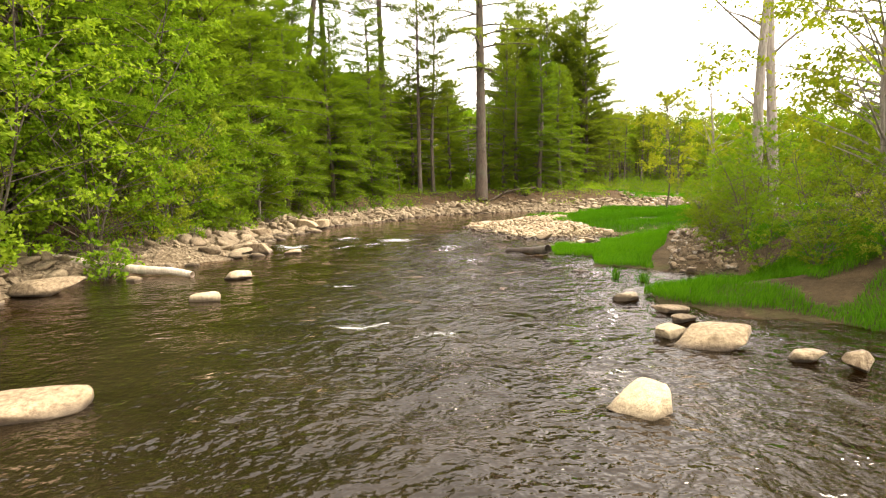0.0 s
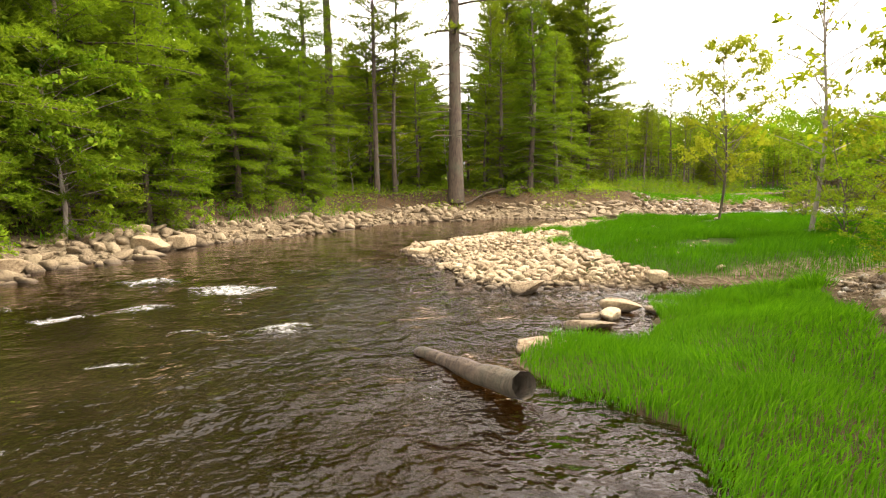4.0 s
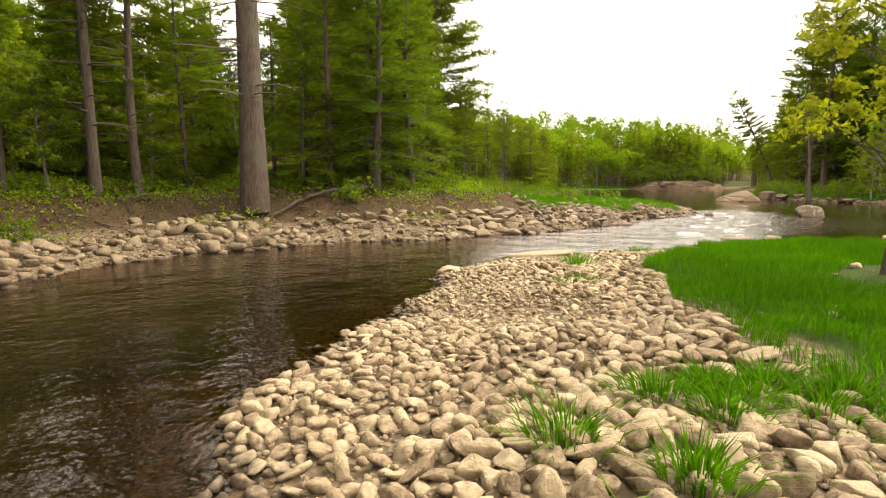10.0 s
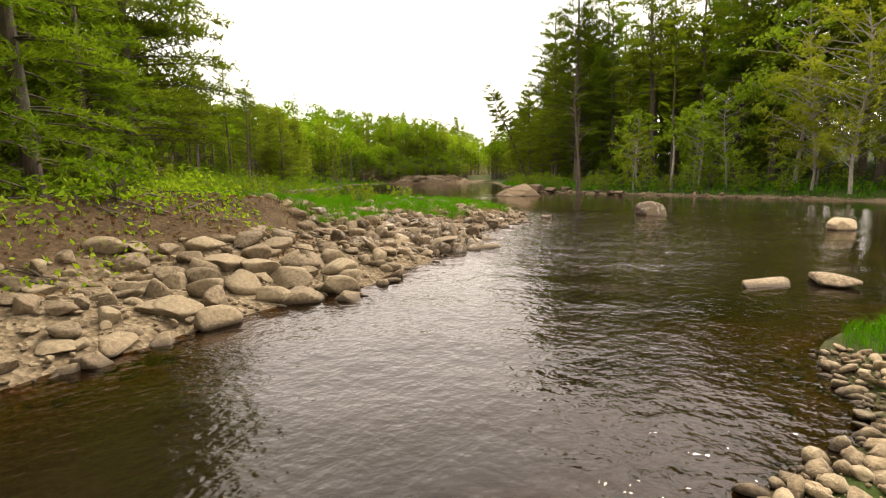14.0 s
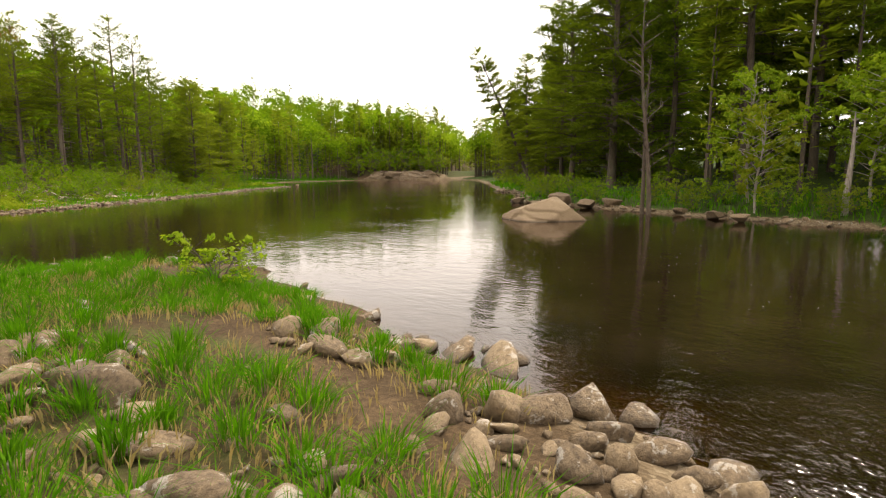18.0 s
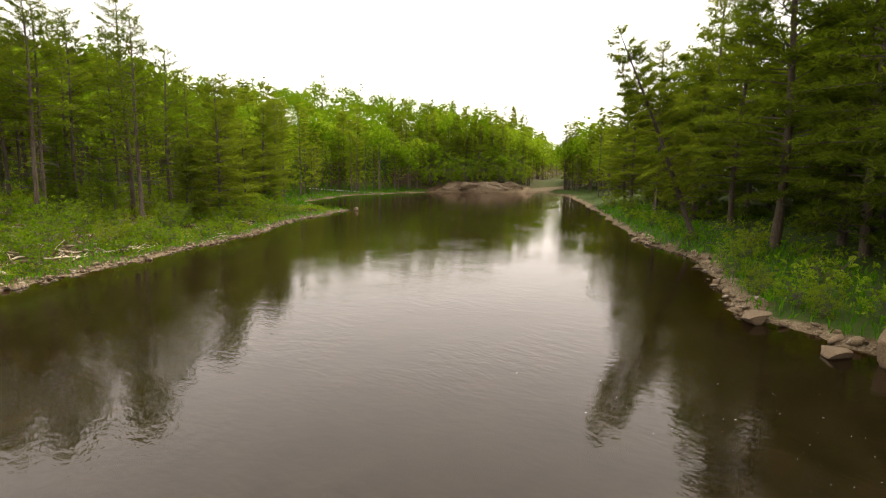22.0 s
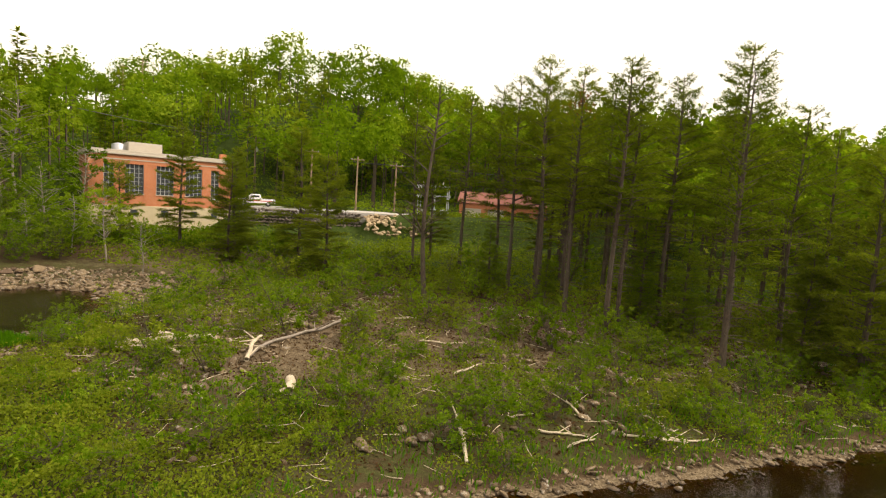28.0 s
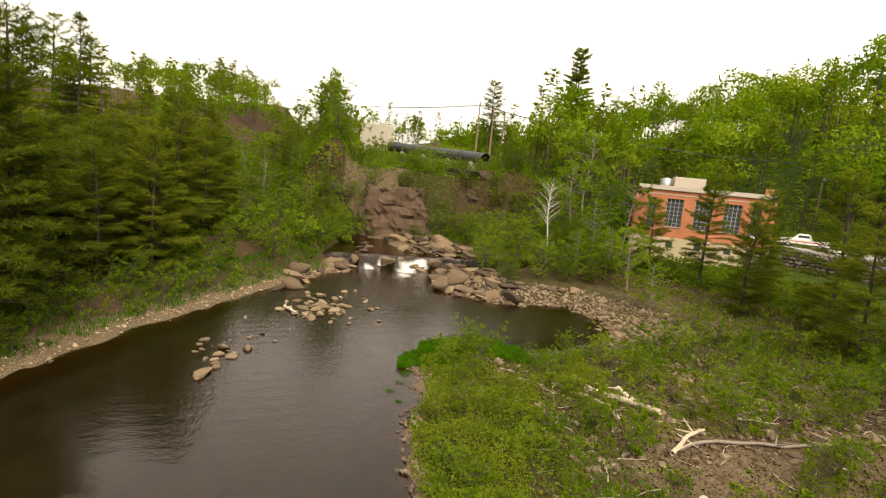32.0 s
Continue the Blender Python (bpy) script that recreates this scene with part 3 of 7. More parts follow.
# white water: x, y, half widths, amount
FOAM = [(-1.2, 8.8, 0.42, 0.24, 0.84), (-0.3, 8.3, 0.5, 0.25, 0.66), (-1.9, 11.4, 0.25, 0.15, 0.75), (-2.4, 7.7, 0.5, 0.15, 0.55), (-4.6, 18.0, 0.7, 0.3, 0.76), (-3.1, 17.6, 0.5, 0.3, 0.76), (-2.4, 18.1, 0.6, 0.3, 0.68),
        (-1.4, 15.8, 0.4, 0.15, 0.68), (-1.2, 16.8, 0.5, 0.2, 0.63), (1.0, 16.2, 0.4, 0.12, 0.5), (-1.2, 14.2, 0.5, 0.2, 0.58), (-1.7, 19.4, 1.0, 0.4, 0.70), (-3.5, 20.3, 0.8, 0.4, 0.68), (-1.2, 21.2, 0.8, 0.3, 0.58),
        (-0.3, 16.9, 0.6, 0.3, 0.68), (0.8, 18.2, 0.6, 0.3, 0.42), (0.1, 29.6, 1.2, 0.15, 0.45), (3.4, 32.6, 0.6, 0.15, 0.48), (5.4, 33.4, 0.6, 0.2, 0.45), (18.7, 40.1, 2.5, 0.8, 0.42), (22.6, 42, 2, 0.8, 0.42),
        (-16.4, 90.0, 0.9, 1.5, 1.2), (-14.8, 89.0, 1.6, 1.3, 0.9), (-12.6, 88.4, 1.8, 1.0, 0.8), (-17.0, 86.6, 0.6, 0.7, 1.1), (-15.6, 84.9, 0.7, 0.6, 1.1), (-11.5, 87.5, 2.5, 1.2, 0.6), (-7, 86, 3, 1.5, 0.5), (-2, 83, 3.5, 1.2, 0.42), (4, 76.5, 3, 0.8, 0.4)]
build_ground()
build_water()


# ---- trees and shrubs ----
def trunk_line(rng, h, lean=0.0, wobble=0.012, n=9):
    t = np.linspace(0, 1, n)
    a, p = rng.uniform(0, 6.3), rng.uniform(0, 6.3)
    off = h * (lean * t ** 1.5 + wobble * np.sin(t * 5 + p))
    return np.stack([off * np.cos(a), off * np.sin(a), t * h], 1)


def on_line(line, t):
    k = t * (len(line) - 1)
    i = np.minimum(k.astype(int), len(line) - 2)
    return line[i] + (line[i + 1] - line[i]) * (k - i)[:, None]


def conifer(seed, h, girth, bare, reach, whorl, mat, bark, tuft=0.42, lift=0.25, per=4, dense=1.0, stubs=14, lean=0.0):
    """A needle tree: trunk, whorled limbs and plates of needle tufts. Returns trunk, limb and crown meshes."""
    rng = np.random.default_rng(seed)
    wood, limbs, crown = Heap(), Heap(), Heap()
    line = trunk_line(rng, h, lean)
    t = np.linspace(0, 1, 9)
    wood.add(*tube(line, girth * (0.5 + 0.12 * np.exp(-t * 30)) * (1 - t) ** 0.75 + 0.02, 8))
    z = bare * h
    while z < h * 0.985:
        f = (z / h - bare) / (1 - bare)
        for a in rng.uniform(0, 6.3) + np.arange(per) * 6.283 / per + rng.normal(0, 0.35, per):
            if rng.random() < 0.12:
                continue
            ln = reach * (0.35 + 0.65 * min(1, f * 4 + 0.3)) * (1 - f) ** 0.62 * rng.uniform(0.5, 1.15) + 0.25
            k = np.linspace(0, 1, 5)
            rise = lift * rng.uniform(0.3, 1.4) + 0.5 * f
            root = on_line(line, np.array([min(0.99, (z + whorl * rng.uniform(-0.5, 0.5)) / h)]))[0]
            out = np.stack([np.cos(a) * k * ln, np.sin(a) * k * ln, ln * (rise * k - 0.22 * k * k * (1 - f))], 1) + root
            limbs.add(*tube(out, 0.1 * girth * (1 - 0.8 * k) * (1.2 - f) + 0.008, 3))
            # twigs leave the limb to both sides and carry level plates of needles
            m = max(4, int(ln * 6.5 * dense))
            s = np.repeat((0.2 + 0.8 * (np.arange(m) + rng.random(m)) / m), 2)
            hand = np.tile((-1.0, 1.0), m)
            fwd, side = np.array([np.cos(a), np.sin(a), 0.12]), np.array([-np.sin(a), np.cos(a), 0])
            way = fwd * rng.uniform(0.45, 0.9, 2 * m)[:, None] + side * (hand * rng.uniform(0.5, 0.95, 2 * m))[:, None]
            twig = (0.34 * ln * (1.08 - s) + 0.16) * rng.uniform(0.6, 1.25, 2 * m)
            base = on_line(out, np.clip(s, 0, 1))
            u = np.repeat(np.array([0.15, 0.55, 1.0]), 2 * m)
            way3, twig3 = np.tile(way, (3, 1)), np.tile(twig, 3)
            at = np.tile(base, (3, 1)) + way3 * (twig3 * u)[:, None] + np.array([0, 0, 1]) * (rng.normal(0.03, 0.075, 6 * m) - (0.25 - lift) * 0.5 * twig3 * u)[:, None]
            crown.add(*tufts(rng, at, way3, tuft * 0.66, 5, 0.75, 0.08, 0.85))
        z += whorl * rng.uniform(0.7, 1.3)
    for _ in range(stubs):
        zz, a = rng.uniform(0.12, max(bare, 0.2)) * h, rng.uniform(0, 6.3)
        ln = rng.uniform(0.5, 0.55 * reach + 0.5)
        k = np.linspace(0, 1, 4)
        root = on_line(line, np.array([zz / h]))[0]
        limbs.add(*tube(np.stack([np.cos(a + 0.4 * k) * k * ln, np.sin(a + 0.4 * k) * k * ln, -0.15 * ln * k * k + 0.1 * k], 1) + root, 0.025 * (1 - 0.8 * k) + 0.004, 3))
    return wood.mesh("trunk", bark, True), limbs.mesh("branchwork", bark), crown.mesh("crown", mat)


def broadleaf(seed, h, girth, bare, spread, leaves, size, mat, bark, stems=1, clumps=46, open_up=0.5):
    """A leafy tree or shrub: forking limbs that carry clumps of leaves."""
    rng = np.random.default_rng(seed)
    wood, limbs, crown = Heap(), Heap(), Heap()
    ends = []
    for s in range(stems):
        a0 = rng.uniform(0, 6.3)
        tilt = 0.0 if stems == 1 else rng.uniform(0.15, 0.55)
        hh = h * (1 if s == 0 else rng.uniform(0.6, 0.95))
        k = np.linspace(0, 1, 7)
        line = np.stack([np.cos(a0) * tilt * hh * k ** 1.2 + 0.02 * hh * np.sin(k * 6 + s), np.sin(a0) * tilt * hh * k ** 1.2 + 0.02 * hh * np.cos(k * 5), hh * 0.93 * k], 1)
        wood.add(*tube(line, girth * 0.5 * (1 - k * 0.88) + 0.004, 7 if stems == 1 else 4))
        m = clumps // stems
        for i in range(m):
            f = bare + (1 - bare) * (i + rng.random()) / m
            a = i * 2.4 + rng.normal(0, 0.4)
            ln = spread * (0.25 + 1.1 * np.sin(np.pi * min(0.97, (f - bare) / (1 - bare) * 0.85 + 0.12)) ** 0.8) * rng.uniform(0.5, 1.15)
            root = on_line(line, np.array([max(0.05, f * 0.92)]))[0]
            up = rng.uniform(0.15, 0.75) * open_up * 2
            q = np.linspace(0, 1, 4)
            br = root + np.stack([np.cos(a) * ln * q, np.sin(a) * ln * q, ln * up * q ** 0.8], 1)
            limbs.add(*tube(br, girth * 0.13 * (1 - 0.8 * q) + 0.004, 3))
            ends.append((br[-1], br[2], ln))
    per = max(6, leaves // len(ends))
    for tip, mid, ln in ends:
        # leaves sit along twigs that fan out from the end of the limb
        m = max(3, per // 13)
        q = rng.uniform(0.15, 1.0, m)[:, None]
        root = mid * (1 - q) + tip * q
        way = (tip - mid) / (np.linalg.norm(tip - mid) + 1e-9) * 0.7 + unit(rng, m) * np.array([1, 1, 0.6])
        way /= np.linalg.norm(way, axis=1)[:, None]
        long = (0.13 * spread + 0.26 * ln) * rng.uniform(0.5, 1.3, m)
        pick = rng.integers(0, m, per)
        u = rng.uniform(0.1, 1.0, per)
        at = root[pick] + way[pick] * (long[pick] * u)[:, None] + unit(rng, per) * size * 1.1 - np.array([0, 0, 1]) * (0.18 * long[pick] * u * u)[:, None]
        out = at - (mid * 0.6 + tip * 0.4) + np.array([0, 0, -0.1 * spread])
        out = out / (np.linalg.norm(out, axis=1)[:, None] + 1e-9)
        crown.add(*leaf_quads(rng, at, size, 0.7, out * 0.8))
    return wood.mesh("trunk", bark, True), limbs.mesh("branchwork", bark), crown.mesh("crown", mat)


def bare_tree(seed, h, girth, bark, limbs_n=26, lean=0.0):
    rng = np.random.default_rng(seed)
    wood, limbs = Heap(), Heap()
    line = trunk_line(rng, h, lean, 0.02)
    t = np.linspace(0, 1, 9)
    wood.add(*tube(line, girth * 0.5 * (1 - t) ** 0.8 + 0.015, 8))
    for _ in range(limbs_n):
        f, a = rng.uniform(0.25, 0.97), rng.uniform(0, 6.3)
        ln = h * rng.uniform(0.08, 0.24) * (1.15 - f)
        k = np.linspace(0, 1, 6)
        root = on_line(line, np.array([f]))[0]
        ln = ln * rng.uniform(0.5, 1.5)
        arm = root + np.stack([np.cos(a + 0.5 * k * k) * ln * k, np.sin(a + 0.5 * k * k) * ln * k, ln * (0.9 * k - 0.3 * k * k)], 1)
        limbs.add(*tube(arm, 0.13 * girth * (1 - 0.85 * k) + 0.005, 4))
        for _ in range(3):
            q, b = rng.uniform(0.35, 0.9), a + rng.normal(0, 0.9)
            r2 = on_line(arm, np.array([q]))[0]
            l2 = ln * rng.uniform(0.2, 0.5)
            limbs.add(*tube(r2 + np.stack([np.cos(b) * l2 * k, np.sin(b) * l2 * k, l2 * 0.7 * k], 1), 0.012 * (1 - 0.8 * k) + 0.003, 3))
    return wood.mesh("trunk", bark, True), limbs.mesh("branchwork", bark), None


def plant(name, label, category, meshes, x, y, turn=0.0, size=1.0, sink=0.08, group="", tip=(0, 0)):
    ob = thing(name, label, category, pose(x, y, float(height(x, y)[0]) - sink, tip[0], tip[1], turn) @ Matrix.Scale(size, 4), group)
    for nm, me in zip(("trunk", "branchwork", "crown"), meshes):
        if me is not None:
            tagged(part(nm, me, None, ob), kind="" if nm == "trunk" else "stuff")
    return ob


def thicket(name, label, stands):
    """Many small shrubs too close to tell apart, joined by material."""
    ob = thing(name, label, "shrubs")
    heaps = {}
    for meshes, x, y, turn, size in stands:
        m = np.array(pose(x, y, float(height(x, y)[0]) - 0.08, 0, 0, turn) @ Matrix.Scale(size, 4))
        for me in meshes[1:]:
            co, k = np.empty(len(me.vertices) * 3, np.float32), me.polygons[0].loop_total
            vi = np.empty(len(me.loops), np.int32)
            me.vertices.foreach_get("co", co)
            me.loops.foreach_get("vertex_index", vi)
            heaps.setdefault(me.materials[0].name, (Heap(), me.materials[0]))[0].add(co.reshape(-1, 3) @ m[:3, :3].T + m[:3, 3], vi.reshape(-1, k))
    for heap, mat in heaps.values():
        tagged(part("foliage", heap.mesh("foliage", mat), None, ob), kind="stuff")


def scatter(rng, n, x0, x1, y0, y1, ok, gap=0.0):
    """Places in a rectangle that satisfy a rule, no two nearer than gap."""
    out = []
    tries = rng.uniform((x0, y0), (x1, y1), (n * 30, 2))
    good = ok(tries[:, 0], tries[:, 1])
    for p in tries[good]:
        if gap == 0 or all((p[0] - q[0]) ** 2 + (p[1] - q[1]) ** 2 > gap * gap for q in out):
            out.append(p)
            if len(out) == n:
                break
    return out


PINES = [conifer(20 + i, h, g, b, r, 0.5, M_PINE, M_BARK, 0.4, 0.3, 4, 0.95, 22) for i, (h, g, b, r) in enumerate([(14, 0.27, 0.3, 2.9), (14.6, 0.24, 0.36, 2.4), (13, 0.26, 0.2, 3.2), (15, 0.28, 0.42, 2.6)])]
FULL = [conifer(30 + i, h, g, b, r, 0.5, M_PINE, M_BARK, 0.42, 0.18, 5, 1.25, 6) for i, (h, g, b, r) in enumerate([(13, 0.3, 0.08, 3.6), (11, 0.26, 0.05, 3.2), (16, 0.36, 0.15, 3.8)])]
HEMLOCKS = [conifer(40 + i, h, g, b, r, 0.36, M_HEMLOCK, M_BARK, 0.3, -0.02, 5, 1.7, 4) for i, (h, g, b, r) in enumerate([(11, 0.3, 0.03, 3.0), (14, 0.36, 0.06, 3.3), (8.5, 0.22, 0.02, 2.4)])]
LIGHT = [conifer(130 + i, h, g, b, r, 0.72, M_PINE, M_BARK, 0.66, 0.2, 5, 0.62, 8) for i, (h, g, b, r) in enumerate([(15, 0.3, 0.25, 3.2), (17, 0.34, 0.4, 3.0), (13, 0.3, 0.1, 3.4)])]
LIGHTH = [conifer(140 + i, h, g, b, r, 0.6, M_HEMLOCK, M_BARK, 0.55, 0.0, 5, 0.8, 4) for i, (h, g, b, r) in enumerate([(12, 0.3, 0.04, 3.0), (15, 0.36, 0.08, 3.4)])]
MAPLES = [broadleaf(50 + i, h, g, b, s, 3200, z, m, M_BARKG, 1, 46) for i, (h, g, b, s, z, m) in enumerate(
    [(9, 0.2, 0.2, 2.2, 0.13, M_LEAF), (11, 0.24, 0.25, 2.6, 0.14, M_LEAF3), (8, 0.18, 0.15, 2.3, 0.12, M_LEAF2), (13, 0.28, 0.3, 3.0, 0.15, M_LEAF)])]
SHRUBS = [broadleaf(60 + i, h, 0.035, 0.08, s, n, z, m, M_TWIG, st, 42) for i, (h, s, n, z, m, st) in enumerate(
    [(2.4, 0.75, 1000, 0.065, M_SHRUB, 6), (1.6, 0.6, 850, 0.06, M_LEAF, 5), (3.2, 0.9, 1200, 0.07, M_LEAF3, 5), (1.2, 0.55, 700, 0.055, M_LEAF3, 5)])]
NEAR = [broadleaf(90 + i, h, 0.05, 0.04, s, n, z, m, M_TWIG, st, 84, 0.6) for i, (h, s, n, z, m, st) in enumerate(
    [(4.6, 1.25, 9500, 0.044, M_LEAF3, 5), (3.6, 1.1, 8500, 0.04, M_SHRUB, 6), (5.4, 1.3, 9500, 0.045, M_LEAF, 4)])]
rng = np.random.default_rng(5)

# left bank, by the river
BIG = conifer(71, 27, 0.72, 0.34, 5.0, 0.9, M_PINE, M_BARK, 0.45, 0.15, 3, 0.8, 60)
plant("white_pine", "tall old white pine with bare lower limbs on the river bank", "tree", BIG, 2.4, 40.7)
TALL = conifer(72, 26, 0.5, 0.5, 4.2, 0.8, M_PINE, M_BARK, 0.45, 0.15, 4, 0.9, 26)
for x, y, s, t in ((-4.6, 41.6, 1, 0), (-8.2, 39.5, 0.95, 130), (-13, 33, 1.05, 220), (-15, 24, 1, 70)):
    plant("white_pine", "tall straight white pine in the riverside wood", "tree", TALL, x, y, t, s, group="tall pines on the west bank")
plant("white_pine", "white pine with a leaning trunk", "tree", TALL, -9.6, 35.5, 20, 0.9, tip=(0, 9))
for x, y, s, t in ((-1.9, 40.7, 1.05, 0), (-0.9, 41.9, 0.95, 90), (4.6, 44.5, 0.8, 40)):
    plant("pine", "slim pine with a dark trunk on the river bank", "tree", PINES[1], x, y, t, s, group="slim pines on the west bank")
plant("white_pine", "young white pine with long level branches", "tree", FULL[0], 12.6, 51.7, 30, 1.0)
CEDAR = conifer(73, 10.5, 0.3, 0.08, 2.1, 0.4, M_HEMLOCK, M_BARK, 0.3, -0.1, 5, 1.3, 8)
for x, y, s, t in ((6.9, 42.6, 1.0, 0), (5.2, 43.4, 0.85, 80), (8.6, 44.2, 0.9, 200)):
    plant("cedar", "dense dark cedar beside the pines", "tree", CEDAR, x, y, t, s, group="cedars")
for i, (x, y, s) in enumerate([(0.2, 43.4, 0.6), (-2.6, 43.2, 0.65), (4.2, 42.8, 0.5), (-6.2, 40.6, 0.6), (3.4, 46.2, 0.6), (7.6, 47.2, 0.6), (-6, 47, 0.7), (10.2, 46.8, 0.5), (0.2, 48.5, 0.75), (5.2, 49.5, 0.7)]):
    plant("hemlock", "bushy dark hemlock behind the tall pine", "tree", LIGHTH[i % 2], x, y, 47 * i, s, group="hemlocks behind the pines")
for i, (x, y, s) in enumerate([(-9.5, 9.5, 1), (-9.0, 14, 0.9), (-9.6, 18.6, 1.1), (-9.0, 22.8, 1), (-9.2, 27, 1.15), (-8.2, 30.8, 1), (-6.6, 34.6, 0.95), (-5.0, 37.8, 0.85), (-12.5, 12, 1.2), (-13, 17.5, 1.25), (-12.8, 23, 1.3),
                               (-12.2, 29.5, 1.2), (-10.5, 33.5, 1.2), (-14, 7, 1.2), (-9.5, 4, 1.1), (-16, 30, 1.3), (-17, 14, 1.3), (-8.5, 44, 1.0)]):
    plant("hemlock", "green hemlock with drooping feathery branches at the water's edge", "tree", HEMLOCKS[i % 3], x, y, 47 * i, s, group="hemlocks on the west bank")
for i, (x, y, s) in enumerate([(-8.8, 4.5, 1.0), (-8.4, 7.2, 1.1), (-8.0, 9.4, 1.0), (-7.7, 11.6, 1.0), (-7.4, 13.6, 1.05), (-7.2, 15.4, 0.95), (-7.7, 17.4, 1.0), (-8.3, 20.0, 0.9), (-8.6, 23, 0.85), (-8.2, 26, 0.8), (-7.4, 29, 0.8), (-5.8, 32.6, 0.7),
                               (-9.8, 8.4, 1.4), (-9.4, 11.5, 1.4), (-9.0, 15.4, 1.35), (-9.8, 18.6, 1.3), (-10.5, 13.2, 1.7), (-10.2, 6, 1.5), (-11, 22, 1.5), (-10.4, 28, 1.3), (-4.2, 36.0, 0.6), (-11.6, 17, 1.8), (-12, 10, 1.9)]):
    plant("shrub", "dense green leafy shrub overhanging the stony shore", "shrub", NEAR[(0, 1, 0, 2)[i % 4]], x, y, 61 * i, s, group="shrubs on the west bank")
for i, (x, y, s) in enumerate([(-6.6, 12.6, 0.6), (-6.9, 16.8, 0.55), (-7.3, 21.4, 0.6), (-7.4, 24.6, 0.5), (-6.4, 28.4, 0.6), (-6.0, 30.4, 0.55), (-4.0, 33.8, 0.6), (-2.6, 36.6, 0.5), (5.6, 41.0, 0.6), (9.5, 42.6, 0.7)]):
    plant("shrub", "small fresh green shrub at the foot of the bank", "shrub", SHRUBS[(1, 3)[i % 2]], x, y, 61 * i, s * 1.2, group="small shrubs on the west bank")
for i, p in enumerate(scatter(rng, 46, 10, 28, 43, 61, lambda x, y: (lambda d: (d > 6.2) & (y - 0.2 * x > 42))(inside_distance(x, y, LEFT)), 1.2)):
    plant("shrub", "low willow shrub on the grassy point", "shrub", SHRUBS[(0, 2, 1)[i % 3]], p[0], p[1], 40 * i, rng.uniform(0.5, 0.85) * (0.55 if p[0] < 20 else 0.8), group="willow shrubs on the point")
for i, (x, y, s) in enumerate([(-8.4, 20.6, 0.8), (-8.0, 25.0, 0.75), (-7.6, 28.0, 0.8), (-6.4, 32.2, 0.75), (-4.6, 35.4, 0.7), (-10.6, 25, 1.1), (-10.2, 30.6, 1.05), (-8.4, 33.6, 1.0), (-6.6, 37.4, 0.9), (-10.8, 20.5, 1.1)]):
    plant("hemlock", "young hemlock with fresh light green tips", "tree", HEMLOCKS[(2, 0)[i % 2]], x, y, 97 * i, s, group="young hemlocks on the west bank")
for i, p in enumerate(scatter(rng, 36, -46, 10, 2, 50, lambda x, y: (lambda d: (d > 6) & ((x < -12) | (y > 46) & (x < -9)))(inside_distance(x, y, LEFT)), 3.6)):
    plant("woodland_tree", "evergreen tree of the dense riverside wood", "tree", (LIGHT + LIGHTH)[rng.integers(0, 5)], p[0], p[1], rng.uniform(0, 360), rng.uniform(0.9, 1.25), group="trees of the west wood")
for i, p in enumerate(scatter(rng, 12, 6.5, 14, 53, 62.5, lambda x, y: inside_distance(x, y, LEFT) > 3.0, 2.6)):
    plant("white_pine", "tall full white pine in the wall of trees behind the shore", "tree", (FULL + LIGHT)[(0, 2, 3, 2)[i % 4]], p[0], p[1], rng.uniform(0, 360), (1.3, 1.1, 1.15, 1.15)[i % 4], group="full pines behind the sandy shore")
for i, p in enumerate(scatter(rng, 34, -30, 1, 56, 68, lambda x, y: (lambda d: (d > 3.0) & (x < 1))(inside_distance(x, y, LEFT)), 2.7)):
    plant("white_pine", "full white pine in the wall of trees behind the shore", "tree", FULL[i % 2], p[0], p[1], rng.uniform(0, 360), rng.uniform(0.75, 0.95) + 0.12 * (i % 2), group="full pines behind the sandy shore")
for i, p in enumerate(scatter(rng, 22, -56, -17, 62, 82, lambda x, y: (y < 70) | (x < -24), 4.0)):
    plant("hillside_tree", "smaller tree on the slope beside the gorge", "tree", (LIGHTH + MAPLES)[rng.integers(0, 5)], p[0], p[1], 50 * i, rng.uniform(0.45, 0.75), group="trees on the gorge slope")
plant("white_pine", "broad white pine standing behind the sandy shore", "tree", FULL[2], -8.2, 67.2, 0, 0.98)
for i, (x, y, s) in enumerate([(-3, 68.6, 0.5), (-9, 71.5, 0.5), (-13, 74, 0.6), (1.5, 66.5, 0.45), (-16.5, 78, 0.6), (-20, 79.5, 0.7), (-24, 80, 0.8), (-12.5, 70.5, 0.7), (-19, 75, 0.8), (5.5, 65, 0.45), (9, 64, 0.4), (-27, 81, 0.9), (-30, 82.5, 0.8)]):
    plant("shrub", "bushy green shrub behind the sandy shore", "shrub", NEAR[(0, 1, 2)[i % 3]], x, y, 61 * i, s, group="shrubs by the sandy shore")

for i, (x, y, s, v) in enumerate([(-7.8, 24.4, 0.6, 0), (-8.8, 31.5, 0.62, 2), (-6.8, 39.0, 0.6, 0), (-10.2, 37.0, 0.75, 2), (-3.6, 42.4, 0.5, 0), (-11.5, 41.5, 0.8, 0), (-1.2, 46.5, 0.6, 2), (-9.4, 20.8, 0.7, 0), (-5.6, 44.6, 0.65, 2), (2.0, 49.0, 0.7, 0), (-13.5, 27, 0.9, 2), (6.5, 51, 0.6, 2), (-7.6, 50, 0.8, 0)]):
    plant("young_maple", "young broadleaf tree with light leaves between the evergreens", "tree", MAPLES[v], x, y, 70 * i, s, group="young maples in the west wood")

